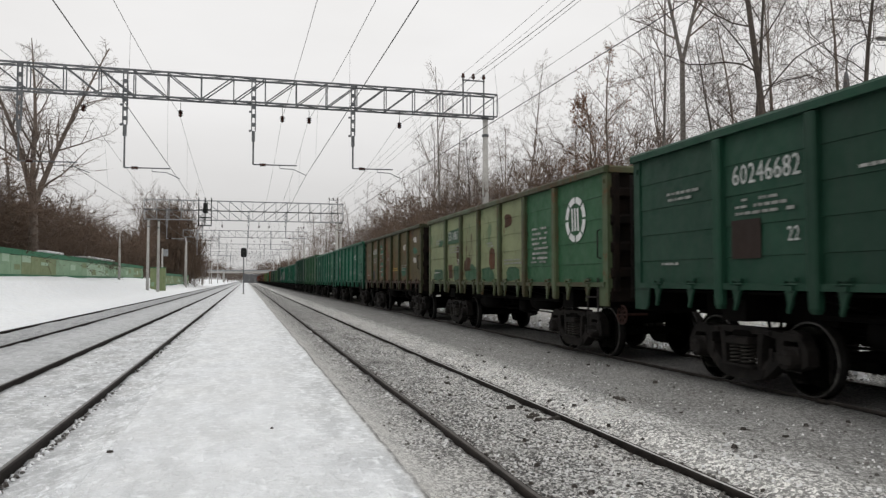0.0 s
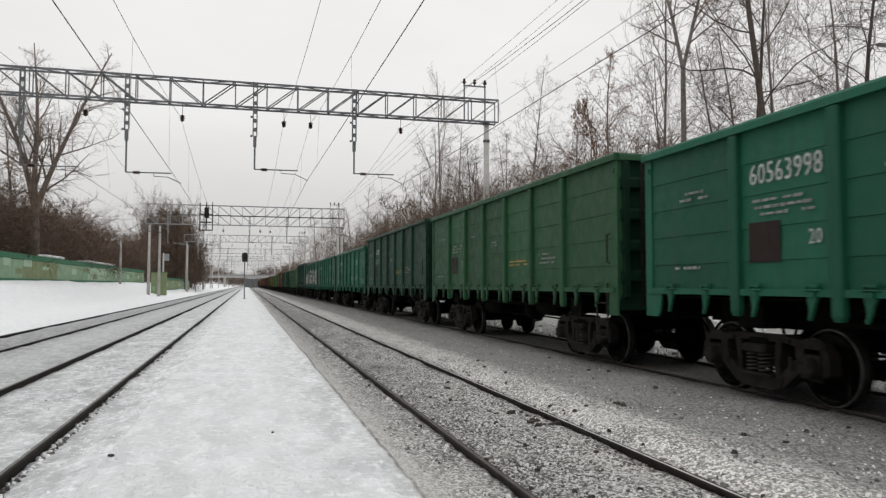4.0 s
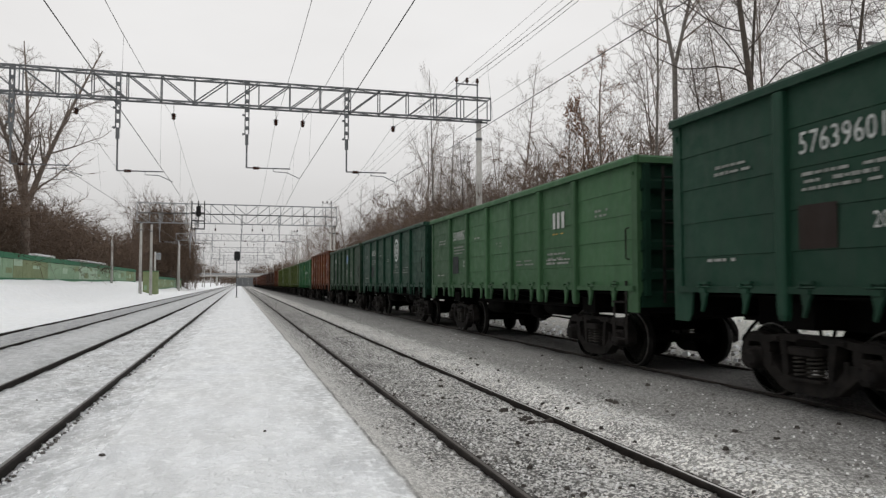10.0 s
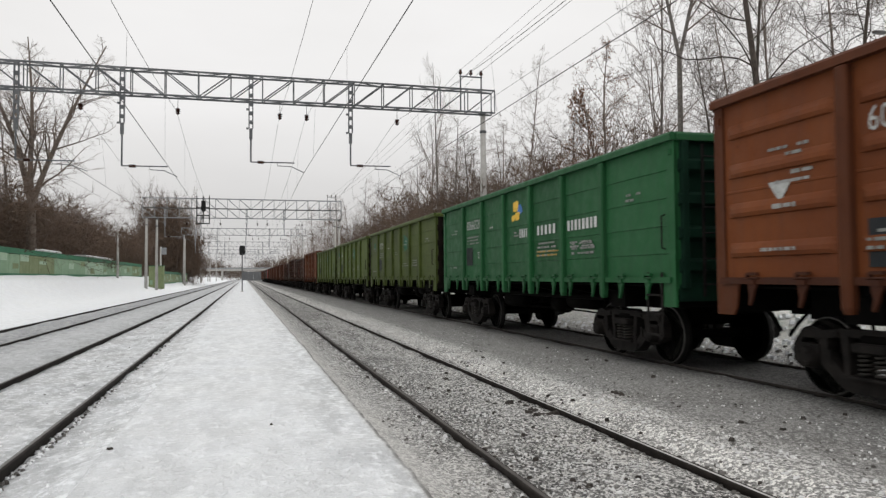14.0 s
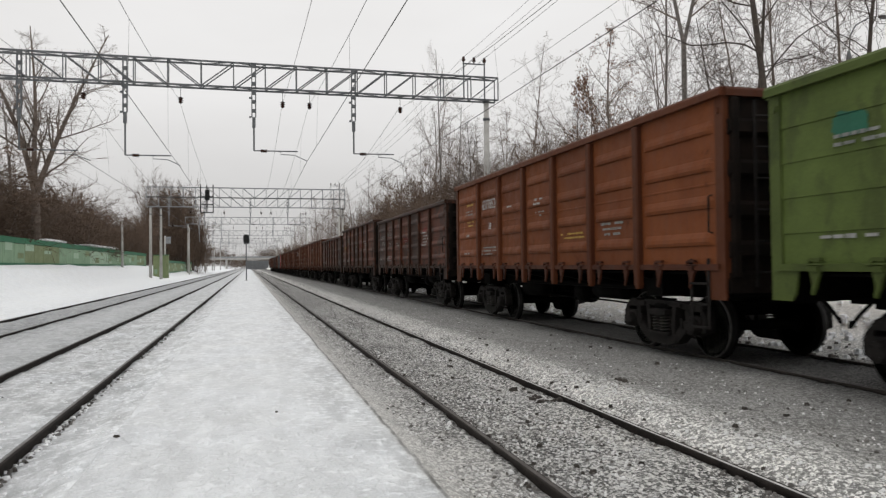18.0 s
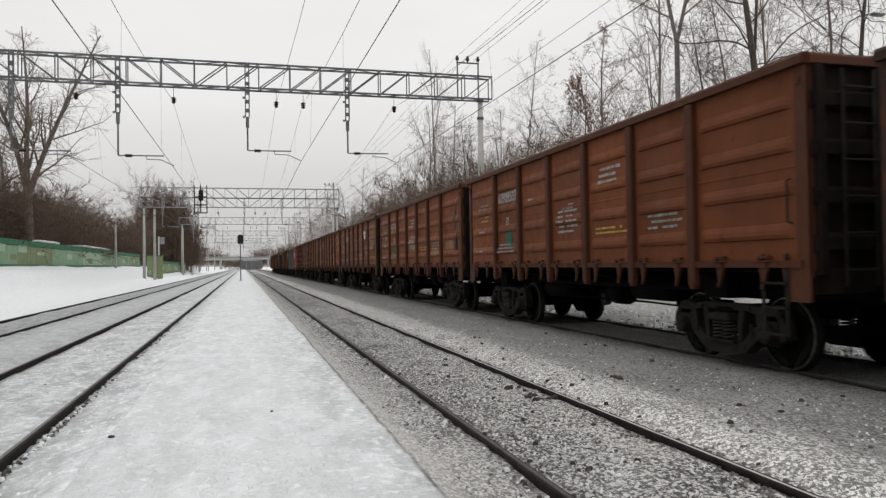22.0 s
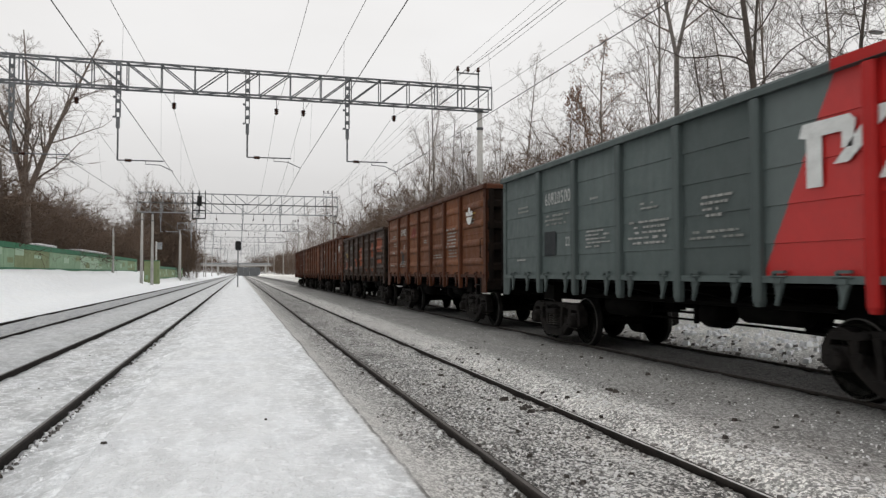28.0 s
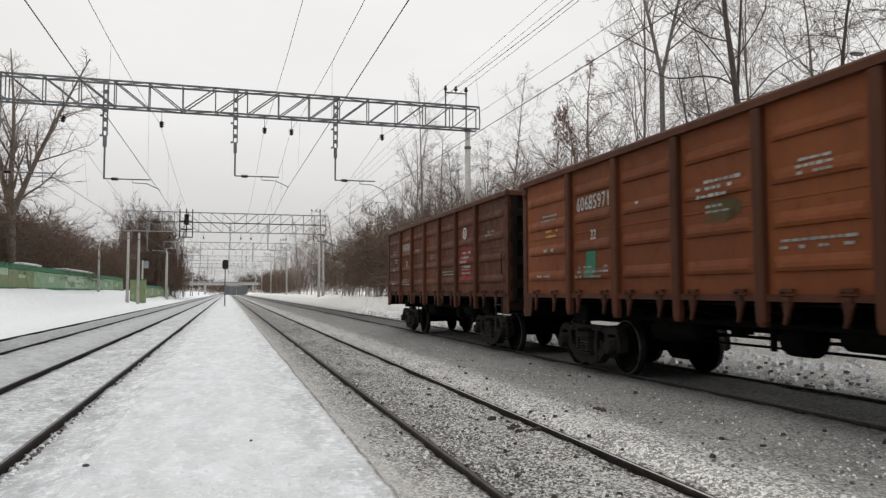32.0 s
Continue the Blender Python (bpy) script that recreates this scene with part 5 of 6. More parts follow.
    if n in (28, 31):
        for panel, z, a, b in ((6, 2.72, 1.25, 0.62), (6, 2.0, 1.1, 0.2), (5, 2.55, 0.5, 0.7), (5, 1.62, 0.4, 0.14), (4, 1.62, 0.4, 0.14), (3, 2.3, 0.8, 0.95), (2, 2.0, 0.5, 0.5), (1, 1.7, 0.9, 0.3), (0, 1.9, 0.5, 0.5)):
            patch(w, k, panel, 0.05, z, a, b, PATCH_ORANGE, panel in (0, 1, 2), panel)
        lines(w, k, 0, -0.2, 2.6, 2, 0.7, 0.22, LETTER_YELLOW, 3)
    if n == 29:
        repaint(sheets[5], GREY_RED)
        repaint(sheets[6], RED)
        repaint(uprights[5], RED)
        tag_on(w, "red_band", Shape().box((-0.092, 0, 0.066), (0.012, 2.5, 0.118)).mesh("red_band", [RED]), -5.05, 1.4 + 1.955 * k, -0.003)
        for y, z, o in ((-3.62, 2.60, [(0.36, 0.22), (0.30, 0.37), (-0.36, 0.37), (-0.44, 0.30), (-0.40, 0.02), (-0.25, 0.02), (-0.26, 0.20), (0.02, 0.20), (0.02, -0.36), (0.25, -0.36), (0.25, 0.20)]),
                        (-4.1, 2.62, [(0.34, -0.16), (0.14, -0.16), (-0.5, 0.36), (-0.2, 0.36)]), (-4.75, 2.60, [(0.42, -0.36), (0.2, -0.36), (-0.3, 0.36), (-0.06, 0.36)]),
                        (-5.35, 2.6, [(0.35, -0.36), (-0.3, -0.36), (-0.38, -0.2), (0.12, -0.2), (-0.05, 0.22), (-0.32, 0.22), (-0.36, 0.36), (0.05, 0.36)])):
            tag_on(w, "emblem", patch_mesh(o, LETTER_BRIGHT), y, 1.4 + (z - 1.4) * k, 0.028)
        lines(w, k, 2, 0, 2.15, 5, 0.9, 0.35, LETTER, 3)
        lines(w, k, 3, 0, 2.2, 5, 1.2, 0.42, LETTER, 4)
        lines(w, k, 4, 0, 2.4, 4, 0.6, 0.34, LETTER, 5)
    if n == 33:
        lines(w, k, 3, 0, 2.75, 3, 0.8, 0.3, LETTER, 2)
        patch(w, k, 3, -0.1, 2.35, 0.8, 0.3, BROWN_GREEN, True, 2)
        patch(w, k, 1, 0.1, 1.85, 0.35, 0.5, PATCH_TEAL, False)
        lines(w, k, 4, 0, 2.75, 3, 0.5, 0.24, LETTER, 5)
    if n == 34:
        patch(w, k, 5, 0, 2.1, 0.9, 0.9, PATCH_RED, False)
        lines(w, k, 5, 0, 2.4, 4, 0.75, 0.5, LETTER, 4)
        emblem(w, k, 5, 0.1, 2.8, 0.16)


# colour, stamped sheets, number, board, words on the look, height of the body, slack at the coupler
WAGONS = [
    (GREEN_DARK, False, "60246682", PATCH_BROWN, "dark green", 3.50, 0.00),
    (GREEN_PALE, False, "55118871", None, "faded pale green and rusty", 3.50, 0.00),
    (BROWN_GREEN, False, "63597304", None, "weathered brown and olive", 3.52, 0.00),
    (TEAL_CLEAN, False, "60639198", PATCH_BROWN, "clean teal green", 3.58, 0.00),
    (TEAL_CLEAN, False, "60563998", PATCH_BROWN, "clean teal green", 3.56, 0.00),
    (GREEN_MID, False, "", PATCH_BROWN, "dull green", 3.78, 0.00),
    (GREEN_DARK, False, "57640765", PATCH_BROWN, "dark green", 3.86, 0.00),
    (TEAL_CLEAN, False, "60419066", PATCH_BROWN, "clean teal green", 3.58, 0.00),
    (TEAL_CLEAN, False, "60418381", PATCH_BROWN, "clean teal green", 3.60, 0.00),
    (GREEN_TEAL, False, "60416681", None, "teal green, sprayed with graffiti", 3.62, 0.00),
    (GREEN_DARK, False, "57639601", PATCH_BROWN, "dark green", 3.88, 0.00),
    (GREEN_FADED, False, "50498452", PATCH_SOOT, "dull mid-green", 3.54, 0.10),
    (GREEN_DARK, False, "60810561", PATCH_SOOT, "dark green", 3.60, 0.15),
    (GREEN_BLUE, False, "59789339", PATCH_SOOT, "deep green", 3.60, 0.15),
    (ORANGE, True, "60069002", PATCH_SOOT, "orange oxide", 3.83, 0.15),
    (GREEN_BRIGHT, False, "60666520", PATCH_SOOT, "bright green", 3.60, 0.20),
    (GREEN_OLIVE, False, "55072110", PATCH_SOOT, "stained olive green", 3.60, 0.30),
    (GREEN_LIGHT, False, "55072110", PATCH_SOOT, "stained light green", 3.60, 0.42),
    (GREEN_LIGHT, False, "55072524", PATCH_SOOT, "stained light green", 3.57, 0.45),
    (ORANGE, True, "63778524", None, "orange oxide", 3.83, 0.42),
    (BROWN_DARK, True, "61175273", None, "sooty dark brown", 3.56, 0.42),
    (BROWN_DARK, True, "61185213", None, "sooty dark brown", 3.80, 0.45),
    (BROWN_DARK, True, "61164906", None, "sooty dark brown", 3.52, 0.30),
    (ORANGE_BROWN, True, "60909507", None, "orange-brown", 3.80, 0.10),
    (ORANGE_BROWN, True, "61437055", None, "orange-brown", 3.82, 0.00),
    (TAN, True, "61479646", PATCH_SOOT, "tan oxide", 3.82, 0.30),
    (ORANGE_BROWN, True, "62767955", PATCH_SOOT, "orange-brown", 3.82, 0.30),
    (ORANGE_BROWN, True, "60752390", None, "orange-brown", 3.82, 0.25),
    (BROWN, True, "62254442", None, "patched orange-brown", 3.82, 0.10),
    (GREY_BLUE, False, "60820500", PATCH_SOOT, "blue-grey and red", 3.76, 0.05),
    (TAN, True, "60996238", None, "tan oxide", 3.82, 0.45),
    (SOOTY, True, "60496027", None, "sooty brown, orange-patched", 3.52, 0.40),
    (BROWN, True, "60942448", PATCH_SOOT, "brown oxide", 3.82, 0.30),
    (ORANGE_BROWN, True, "60685971", None, "orange-brown", 3.82, 0.27),
    (BROWN, True, "60442490", None, "brown oxide last", 3.82, 0.25),
]
TRAIN = []
SHORT = (2, 20, 21, 22, 23)         # bodies of the older, shorter build


def place(n):
    """Where a wagon's middle lies off the even pitch: its coupler slack, and the longer bodies' overhang."""
    return WAGONS[n][6] - (0.0 if n in SHORT else 0.135) - {12: 0.08, 25: 0.12, 26: 0.20}.get(n, 0.0)


def build_train():
    first = {False: build_wagon(False), True: build_wagon(True)}
    for n, (colour, stamped, number, board, words, tall, slack) in enumerate(WAGONS):
        longer = 1.0 if n in SHORT else 1.021
        w = copy_thing(first[stamped], pose(TRACKS["train"][0], START + n * PITCH + place(n), TRACKS["train"][1]))
        tagged(w, f"{words} open goods wagon riding on rails", "goods wagon", "wagons of the goods train")
        k = (tall - 1.40) / 2.08
        w["stamped"] = int(stamped)
        dress(w, colour, tall, longer)
        mark_wagon(w, n, number, stamped, board, k)
        special(w, n, k)
        if n in (1, 10):
            part("brake_wheel", MESH["wheel"], w, (-1.2, -HALF - 0.1, 0.85))
        TRAIN.append(w)
    for w in first.values():
        for o in list(w.children_recursive) + [w]:
            bpy.data.objects.remove(o)


# the middle of the first wagon at the clip's start, and the train's way: s = v t + a t^2
START, SPEED, GAIN = 10.76 - HALF, 13.97, 0.0085
build_train()


# ---- overhead line: gantries over the tracks ----
GANTRY_Y = (35.5, 97.0, 155.5, 213.0, 271.0, 330.0)
MAST_R, MAST_L = 11.85, -11.75


def mast_mesh(height, r0=0.2, r1=0.13, collar=True):
    s = Shape()
    s.lathe([(-0.6, r0), (height * 0.5, (r0 + r1) / 2), (height, r1)], 14, 0, "z")
    if collar:
        for z in (height - 0.05, height - 0.95):
            s.lathe([(z - 0.07, r1 + 0.005), (z - 0.06, r1 + 0.05), (z + 0.06, r1 + 0.05), (z + 0.07, r1 + 0.005)], 14, 1, "z")
    return s.mesh("mast", [CONCRETE, STEEL_GREY], True)


def beam(g, x0, x1, z0, z1, steel, fine):
    """A box girder of angle steel: four chords, posts and diagonals on both faces, lacing above and below."""
    d = 0.28
    for y in (-d, d):
        for z in (z0, z1):
            part("chord", Shape().bar((x0, y, z), (x1, y, z), 0.075, 0.075).mesh("chord", [steel]), g)
    bays = max(4, round((x1 - x0) / 1.45))
    step = (x1 - x0) / bays
    loose = Shape()
    for i in range(bays + 1):
        x = x0 + i * step
        for y in (-d, d):
            s = Shape().bar((x, y, z0), (x, y, z1), 0.045, 0.045)
            if i < bays:
                a, b = ((x, z1), (x + step, z0)) if i < bays * 0.5 else ((x, z0), (x + step, z1))
                s.bar((a[0], y, a[1]), (b[0], y, b[1]), 0.045, 0.05)
            if fine:
                part("brace", s.mesh("brace", [steel]), g)
            else:
                loose.add(s.v, s.f)
        if i < bays:
            q = -1 if i % 2 else 1
            for z in (z0, z1):
                loose.bar((x, -d * q, z), (x + step, d * q, z), 0.04, 0.035)
                loose.bar((x, -d, z), (x, d, z), 0.035, 0.035)
    tagged(part("lacing", loose.mesh("lacing", [steel]), g), kind="stuff")


def hanger_mesh(z_top, z_end, z_tube, steel):
    """A drop post of two channels with batten plates, and a tube below it."""
    s = Shape()
    for x in (-0.085, 0.085):
        s.box((x, 0, (z_top + z_end) / 2), (0.05, 0.12, z_top - z_end))
    z = z_top - 0.15
    while z > z_end:
        s.box((0, 0, z), (0.13, 0.125, 0.16))
        z -= 0.42
    s.box((0, 0, (z_end + z_end - 0.5) / 2), (0.15, 0.13, 0.5))
    s.tube([(0, 0, z_end - 0.4), (0, 0, z_tube)], 0.04, 8)
    for z in (z_end + 0.9, z_end):
        s.box((-0.16, 0, z), (0.10, 0.14, 0.07))
    return s.mesh("drop_post", [steel])


def arm_mesh(length, steel):
    s = Shape()
    s.tube([(0, 0, 0), (length * 0.82, 0, 0.02)], 0.03, 7)
    s.lathe([(x, 0.05 + 0.04 * (k % 2)) for k, x in enumerate((0.30, 0.34, 0.38, 0.42, 0.46, 0.50, 0.54, 0.58))], 10, 1)
    s.tube([(length * 0.5, 0, 0.0), (length * 0.5, 0, -0.14), (length * 0.76, 0, -0.16), (length, 0, -0.42)], 0.02, 6)
    return s.mesh("registration_arm", [steel, INSULATOR])


def string_insulator(drop):
    s = Shape()
    s.tube([(0, 0, 0), (0, 0, -drop + 0.32)], 0.012, 5)
    s.lathe([(-drop + 0.32, 0.03), (-drop + 0.26, 0.13), (-drop + 0.22, 0.05), (-drop + 0.17, 0.13), (-drop + 0.13, 0.05), (-drop + 0.08, 0.11), (-drop, 0.02)], 10, 1, "z")
    return s.mesh("string_insulator", [WIRE, INSULATOR])


def build_gantry(i, y):
    # gantries beyond the first are paler: distance haze put into the steel's colour
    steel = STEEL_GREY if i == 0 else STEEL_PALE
    double = i == 1
    g = thing("overhead_line_gantry", (0, y, 0), "grey steel lattice gantry on concrete masts spanning the tracks", "gantry", "overhead line gantries")
    z0, z1 = (9.95, 11.1) if i == 0 else (9.18, 10.38) if double else (10.3, 11.7)
    beam(g, MAST_L - 0.5 if i else -18.0, MAST_R + 0.55, z0, z1, steel, i == 0)
    if double:
        beam(g, MAST_L - 0.5, MAST_R + 0.55, 10.38, 11.64, steel, False)
    for x in ((MAST_R,) if i == 0 else (MAST_R, MAST_L)):
        h = ground_height(x, y)
        for k in ((0,) if not double else (0.0, 1.0) if x < 0 else (-0.35, 0.35)):
            part("mast", mast_mesh(z0 - h), g, (x + k, k * 2.0, h), label="weathered concrete mast")
    hangers = ((4.95, 7.35), (0.28, 2.97 - 0.25), (-5.3, -2.95), (-9.55, -6.7))
    for k, (x, tip) in enumerate(hangers):
        tube = (6.97, 6.98, 6.62, 6.75)[k]
        part("drop_post", hanger_mesh(z1, 8.55, tube, steel), g, (x, -0.42, 0))
        part("registration_arm", arm_mesh(tip - x, steel), g, (x, -0.42, tube))
    for x in (7.25, 2.85, 1.6, -2.95, -7.0):
        part("string_insulator", string_insulator(0.92), g, (x, -0.42, z0))
    s = Shape()
    for x in (-0.55, 0.55):
        s.bar((x, 0, z0 - 0.1), (x, 0, z1 + 0.55), 0.06, 0.06)
    s.bar((-0.6, 0, z1 + 0.5), (0.6, 0, z1 + 0.5), 0.06, 0.06)
    part("wire_bracket", s.mesh("wire_bracket", [steel]), g, (MAST_R - 0.75, -0.36, 0.12 + (1.1 if double else 0)))
    for x in (-0.55, 0.0, 0.55):
        part("pin_insulator", Shape().lathe([(0, 0.03), (0.1, 0.03), (0.12, 0.09), (0.2, 0.1), (0.24, 0.06), (0.32, 0.07), (0.36, 0.02)], 9, 0, "z").mesh("pin_insulator", [INSULATOR]), g,
             (MAST_R - 0.75 + x, -0.36, z1 + 0.62 + (1.1 if double else 0)))
    return g


def build_wires():
    """Contact wire, catenary with droppers for each track, feeders along the mast tops."""
    spans = [-23.0] + list(GANTRY_Y) + [389.0]
    for x, zig, xm, zc in ((7.55, 0.25, 7.25, 6.52), (2.97, 0.25, 2.85, 6.55), (-3.14, -0.12, -3.05, 6.2), (-6.7, 0.2, -7.1, 6.3)):
        w = thing("catenary", (0, 0, 0), "dark overhead contact wire hung from a sagging catenary", "overhead wire", "overhead wires")
        at = [(x + zig * (1 if i % 2 == 0 else -1), y, zc) for i, y in enumerate(spans)]
        part("contact_wire", Shape().tube(at, 0.011, 5).mesh("contact_wire", [WIRE]), w)
        pts, d = [], Shape()
        for i, (a, b) in enumerate(zip(spans, spans[1:])):
            for k in range(13 if i == len(spans) - 2 else 12):
                u = k / 12
                pts.append((xm, a + (b - a) * u, 9.33 - 1.45 * 4 * u * (1 - u)))
                if k % 2:
                    d.tube([pts[-1], (at[i][0] * (1 - u) + at[i + 1][0] * u, pts[-1][1], zc)], 0.004, 3)
        part("carrier_wire", Shape().tube(pts, 0.008, 4).mesh("carrier_wire", [WIRE]), w)
        tagged(part("dropper", d.mesh("dropper", [WIRE]), w), kind="stuff")
    for x, z, r, sag in ((MAST_R - 1.3, 12.05, 0.007, 0.5), (MAST_R - 0.75, 12.05, 0.007, 0.5), (MAST_R - 0.2, 12.05, 0.009, 0.5), (MAST_R + 0.5, 10.8, 0.009, 0.3), (MAST_L - 0.4, 9.6, 0.01, 0.9), (1.6, 9.33, 0.008, 1.2)):
        pts = []
        for i, (a, b) in enumerate(zip(spans, spans[1:])):
            pts += [(x, a + (b - a) * q / 8, z - sag * 4 * (q / 8) * (1 - q / 8)) for q in range(9 if i == len(spans) - 2 else 8)]
        thing("feeder_wire", (0, 0, 0), "dark feeder wire strung along the gantries", "overhead wire", "overhead wires", data=Shape().tube(pts, r, 4).mesh("feeder_wire", [WIRE]))


for gi, gy in enumerate(GANTRY_Y):
    build_gantry(gi, gy)
build_wires()


# ---- signals and poles ----
def build_signal(at, mast_h):
    g = thing("railway_signal", at, "black light signal on a thin post on the snowy platform", "signal")
    part("post", Shape().tube([(0, 0, -0.3), (0, 0, mast_h)], 0.06, 10).mesh("post", [STEEL_GREY]), g)
    part("foot", Shape().soft_box((0, 0, 0.02), (0.35, 0.35, 0.14), 0.03).mesh("foot", [CONCRETE]), g)
    s = Shape()
    o = [(0.34 * math.cos(a), 0.55 * math.sin(a) + 0.0) for a in (2 * math.pi * k / 16 for k in range(16))]
    s.rings([[(max(-0.3, min(0.3, x)), y, mast_h + 0.2 + max(-0.5, min(0.5, z * 1.2))) for x, z in o] for y in (-0.02, 0.02)])
    part("backboard", s.mesh("backboard", [SIGNAL_BLACK]), g)
    for z in (-0.05, 0.4):
        part("hood", Shape().tube([(0, -0.28, mast_h + z), (0, 0.1, mast_h + z)], [0.13, 0.12], 12).mesh("hood", [SIGNAL_BLACK]), g)


build_signal((-0.22, 80.0, 0.08), 4.2)


def build_gantry_signal(x, y, z):
    g = thing("gantry_signal", (x, y, z), "black light signal in a caged platform hung from the gantry", "signal")
    part("backboard", Shape().soft_box((0.05, 0, 0.30), (0.56, 0.2, 1.35), 0.08).mesh("backboard", [SIGNAL_BLACK]), g)
    for zz in (0.0, 0.4, 0.8):
        part("hood", Shape().tube([(0.05, -0.4, zz), (0.05, 0, zz)], 0.13, 10).mesh("hood", [SIGNAL_BLACK]), g)
    s = Shape()
    for px in (-0.75, 0.0, 0.75):
        for py in (-0.5, 0.5):
            s.bar((px, py, -1.9), (px, py, 1.6), 0.07, 0.07)
    for zz in (-1.9, -0.9, 0.1):
        for py in (-0.5, 0.5):
            s.bar((-0.75, py, zz), (0.75, py, zz), 0.07, 0.07)
    s.box((0, 0, -1.9), (1.6, 1.1, 0.06))
    part("cage", s.mesh("cage", [SIGNAL_BLACK]), g)


build_gantry_signal(-5.0, 95.8, 10.3)


def build_pole(x, y, top, lamp=False, board=False):
    h = ground_height(x, y)
    g = thing("lamp_pole" if lamp else "line_pole", (x, y, h), "slim grey concrete pole standing in snow", "pole", "poles by the fence")
    part("shaft", mast_mesh(top - h, 0.16, 0.1, False), g)
    if lamp:
        part("bracket", Shape().tube([(0, 0, top - h - 0.1), (0.2, 0, top - h + 0.25), (0.9, 0, top - h + 0.4)], 0.03, 6).mesh("bracket", [STEEL_GREY]), g)
        part("lamp_head", Shape().soft_box((1.05, 0, top - h + 0.4), (0.45, 0.2, 0.12), 0.03).mesh("lamp_head", [STEEL_PALE]), g)
    if board:
        part("notice_board", Shape().soft_box((0.4, 0, top - h - 0.6), (0.7, 0.05, 0.95), 0.01).mesh("notice_board", [STEEL_PALE]), g)


build_pole(-14.7, 95.0, 7.4)
build_pole(-11.0, 106.0, 5.9, board=True)
build_pole(-11.15, 150.0, 9.2)
build_pole(-12.4, 230.0, 10.0, lamp=True)
build_pole(-12.0, 262.0, 9.6)


def build_street_lamp(x, y):
    h = ground_height(x, y)
    g = thing("street_lamp", (x, y, h), "grey street lamp with a curved arm among the trees", "street lamp")
    part("shaft", Shape().lathe([(-0.4, 0.13), (6.3, 0.11), (7.2, 0.10), (7.5, 0.04)], 12, 0, "z").mesh("shaft", [STEEL_GREY], True), g)
    part("arm", Shape().tube([(0, 0, 7.4), (0.05, -0.02, 8.0), (0.22, -0.08, 8.35), (0.55, -0.2, 8.55), (0.85, -0.3, 8.62)], 0.024, 7).mesh("arm", [STEEL_GREY]), g)
    part("lamp_head", Shape().soft_box((1.15, -0.4, 8.60), (0.5, 0.2, 0.09), 0.03).mesh("lamp_head", [STEEL_GREY]), g)


build_street_lamp(19.5, 20.0)


# ---- road bridge and wall in the distance ----
def build_bridge():
    b = thing("road_bridge", (0, 430, 0), "pale grey concrete road bridge across the railway", "bridge")
    part("deck", Shape().soft_box((0, 0, 6.0), (70, 8, 0.9), 0.1).mesh("deck", [CONCRETE]), b)
    part("parapet", Shape().soft_box((0, -4.05, 6.9), (70, 0.15, 0.8), 0.04).mesh("parapet", [STEEL_PALE]), b)
    for x in (-22, -12, 0.5, 14, 26):
        part("pier", Shape().soft_box((x, 0, 2.8), (1.0, 6.0, 5.6), 0.1).mesh("pier", [CONCRETE]), b)
    w = thing("retaining_wall", (0, 425.0, 0), "pale grey concrete retaining wall", "wall")
    for k in range(4):
        part("panel", Shape().soft_box((0.5 + 3.0 * k, 0, 2.4), (2.94, 0.3, 5.0), 0.05).mesh("panel", [STEEL_GREY]), w)


build_bridge()


# ---- fence on the left bank ----
def build_fence(x, start, end, top, olive, label):
    rnd = random.Random(4)
    f = thing("fence", (x, 0, 0), label, "fence")
    y, k, left = start, 0, 0
    while y < end:
        h = ground_height(x, y)
        if left == 0:
            k, left = (2 if rnd.random() < olive else 0 if rnd.random() < 0.75 - y / 140 else 1 if rnd.random() < 0.6 else 2), rnd.randint(2, 5)
        left -= 1
        colour = (FENCE_PALE, FENCE_MID, FENCE_OLIVE)[k]
        part("panel", Shape().soft_box((0, 1.24, (top + h) / 2 - 0.1), (0.05, 2.46, top - h + 0.1), 0.01).mesh("panel", [colour]), f, (0, y, 0))
        for _ in range(rnd.randint(0, 2)):
            a, b = rnd.uniform(1.0, 2.3), rnd.uniform(0.2, 0.6)
            part("patch", Shape().box((0.03 + 0.005 * _, 1.24 + rnd.uniform(-0.3, 0.3) * (2.4 - a), rnd.uniform(top - 1.2, top - 0.2)), (0.006, a, b)).mesh("patch", [rnd.choice((FENCE_PALE, FENCE_MID) if colour is FENCE_OLIVE else (FENCE_MID, FENCE_PALE, FENCE_MID, FENCE_OLIVE))]), f, (0, y, 0))
        part("top_board", Shape().soft_box((0.02, 1.24, top + 0.18), (0.1, 2.48, 0.40), 0.015).mesh("top_board", [FENCE_GREEN]), f, (0, y, 0))
        part("kick_board", Shape().soft_box((0.035, 1.24, h + 0.08), (0.04, 2.46, 0.16), 0.01).mesh("kick_board", [FENCE_GREEN]), f, (0, y, 0))
        part("post", Shape().soft_box((-0.06, 0, (top + h) / 2), (0.1, 0.1, top - h + 0.4), 0.01).mesh("post", [FENCE_GREEN]), f, (0, y, 0))
        y += 2.5


def build_shed(y, length, z):
    s = thing("shed", (-17.2, y, 0), "low shed with a snow-covered roof behind the fence", "shed", "sheds")
    part("wall", Shape().soft_box((0, 0, z / 2 + 0.5), (2.0, length, z - 1.0), 0.03).mesh("wall", [FENCE_OLIVE]), s)
    part("roof", Shape().soft_box((0, 0, z + 0.1), (2.4, length + 0.4, 0.24), 0.08).mesh("roof", [SNOW]), s)


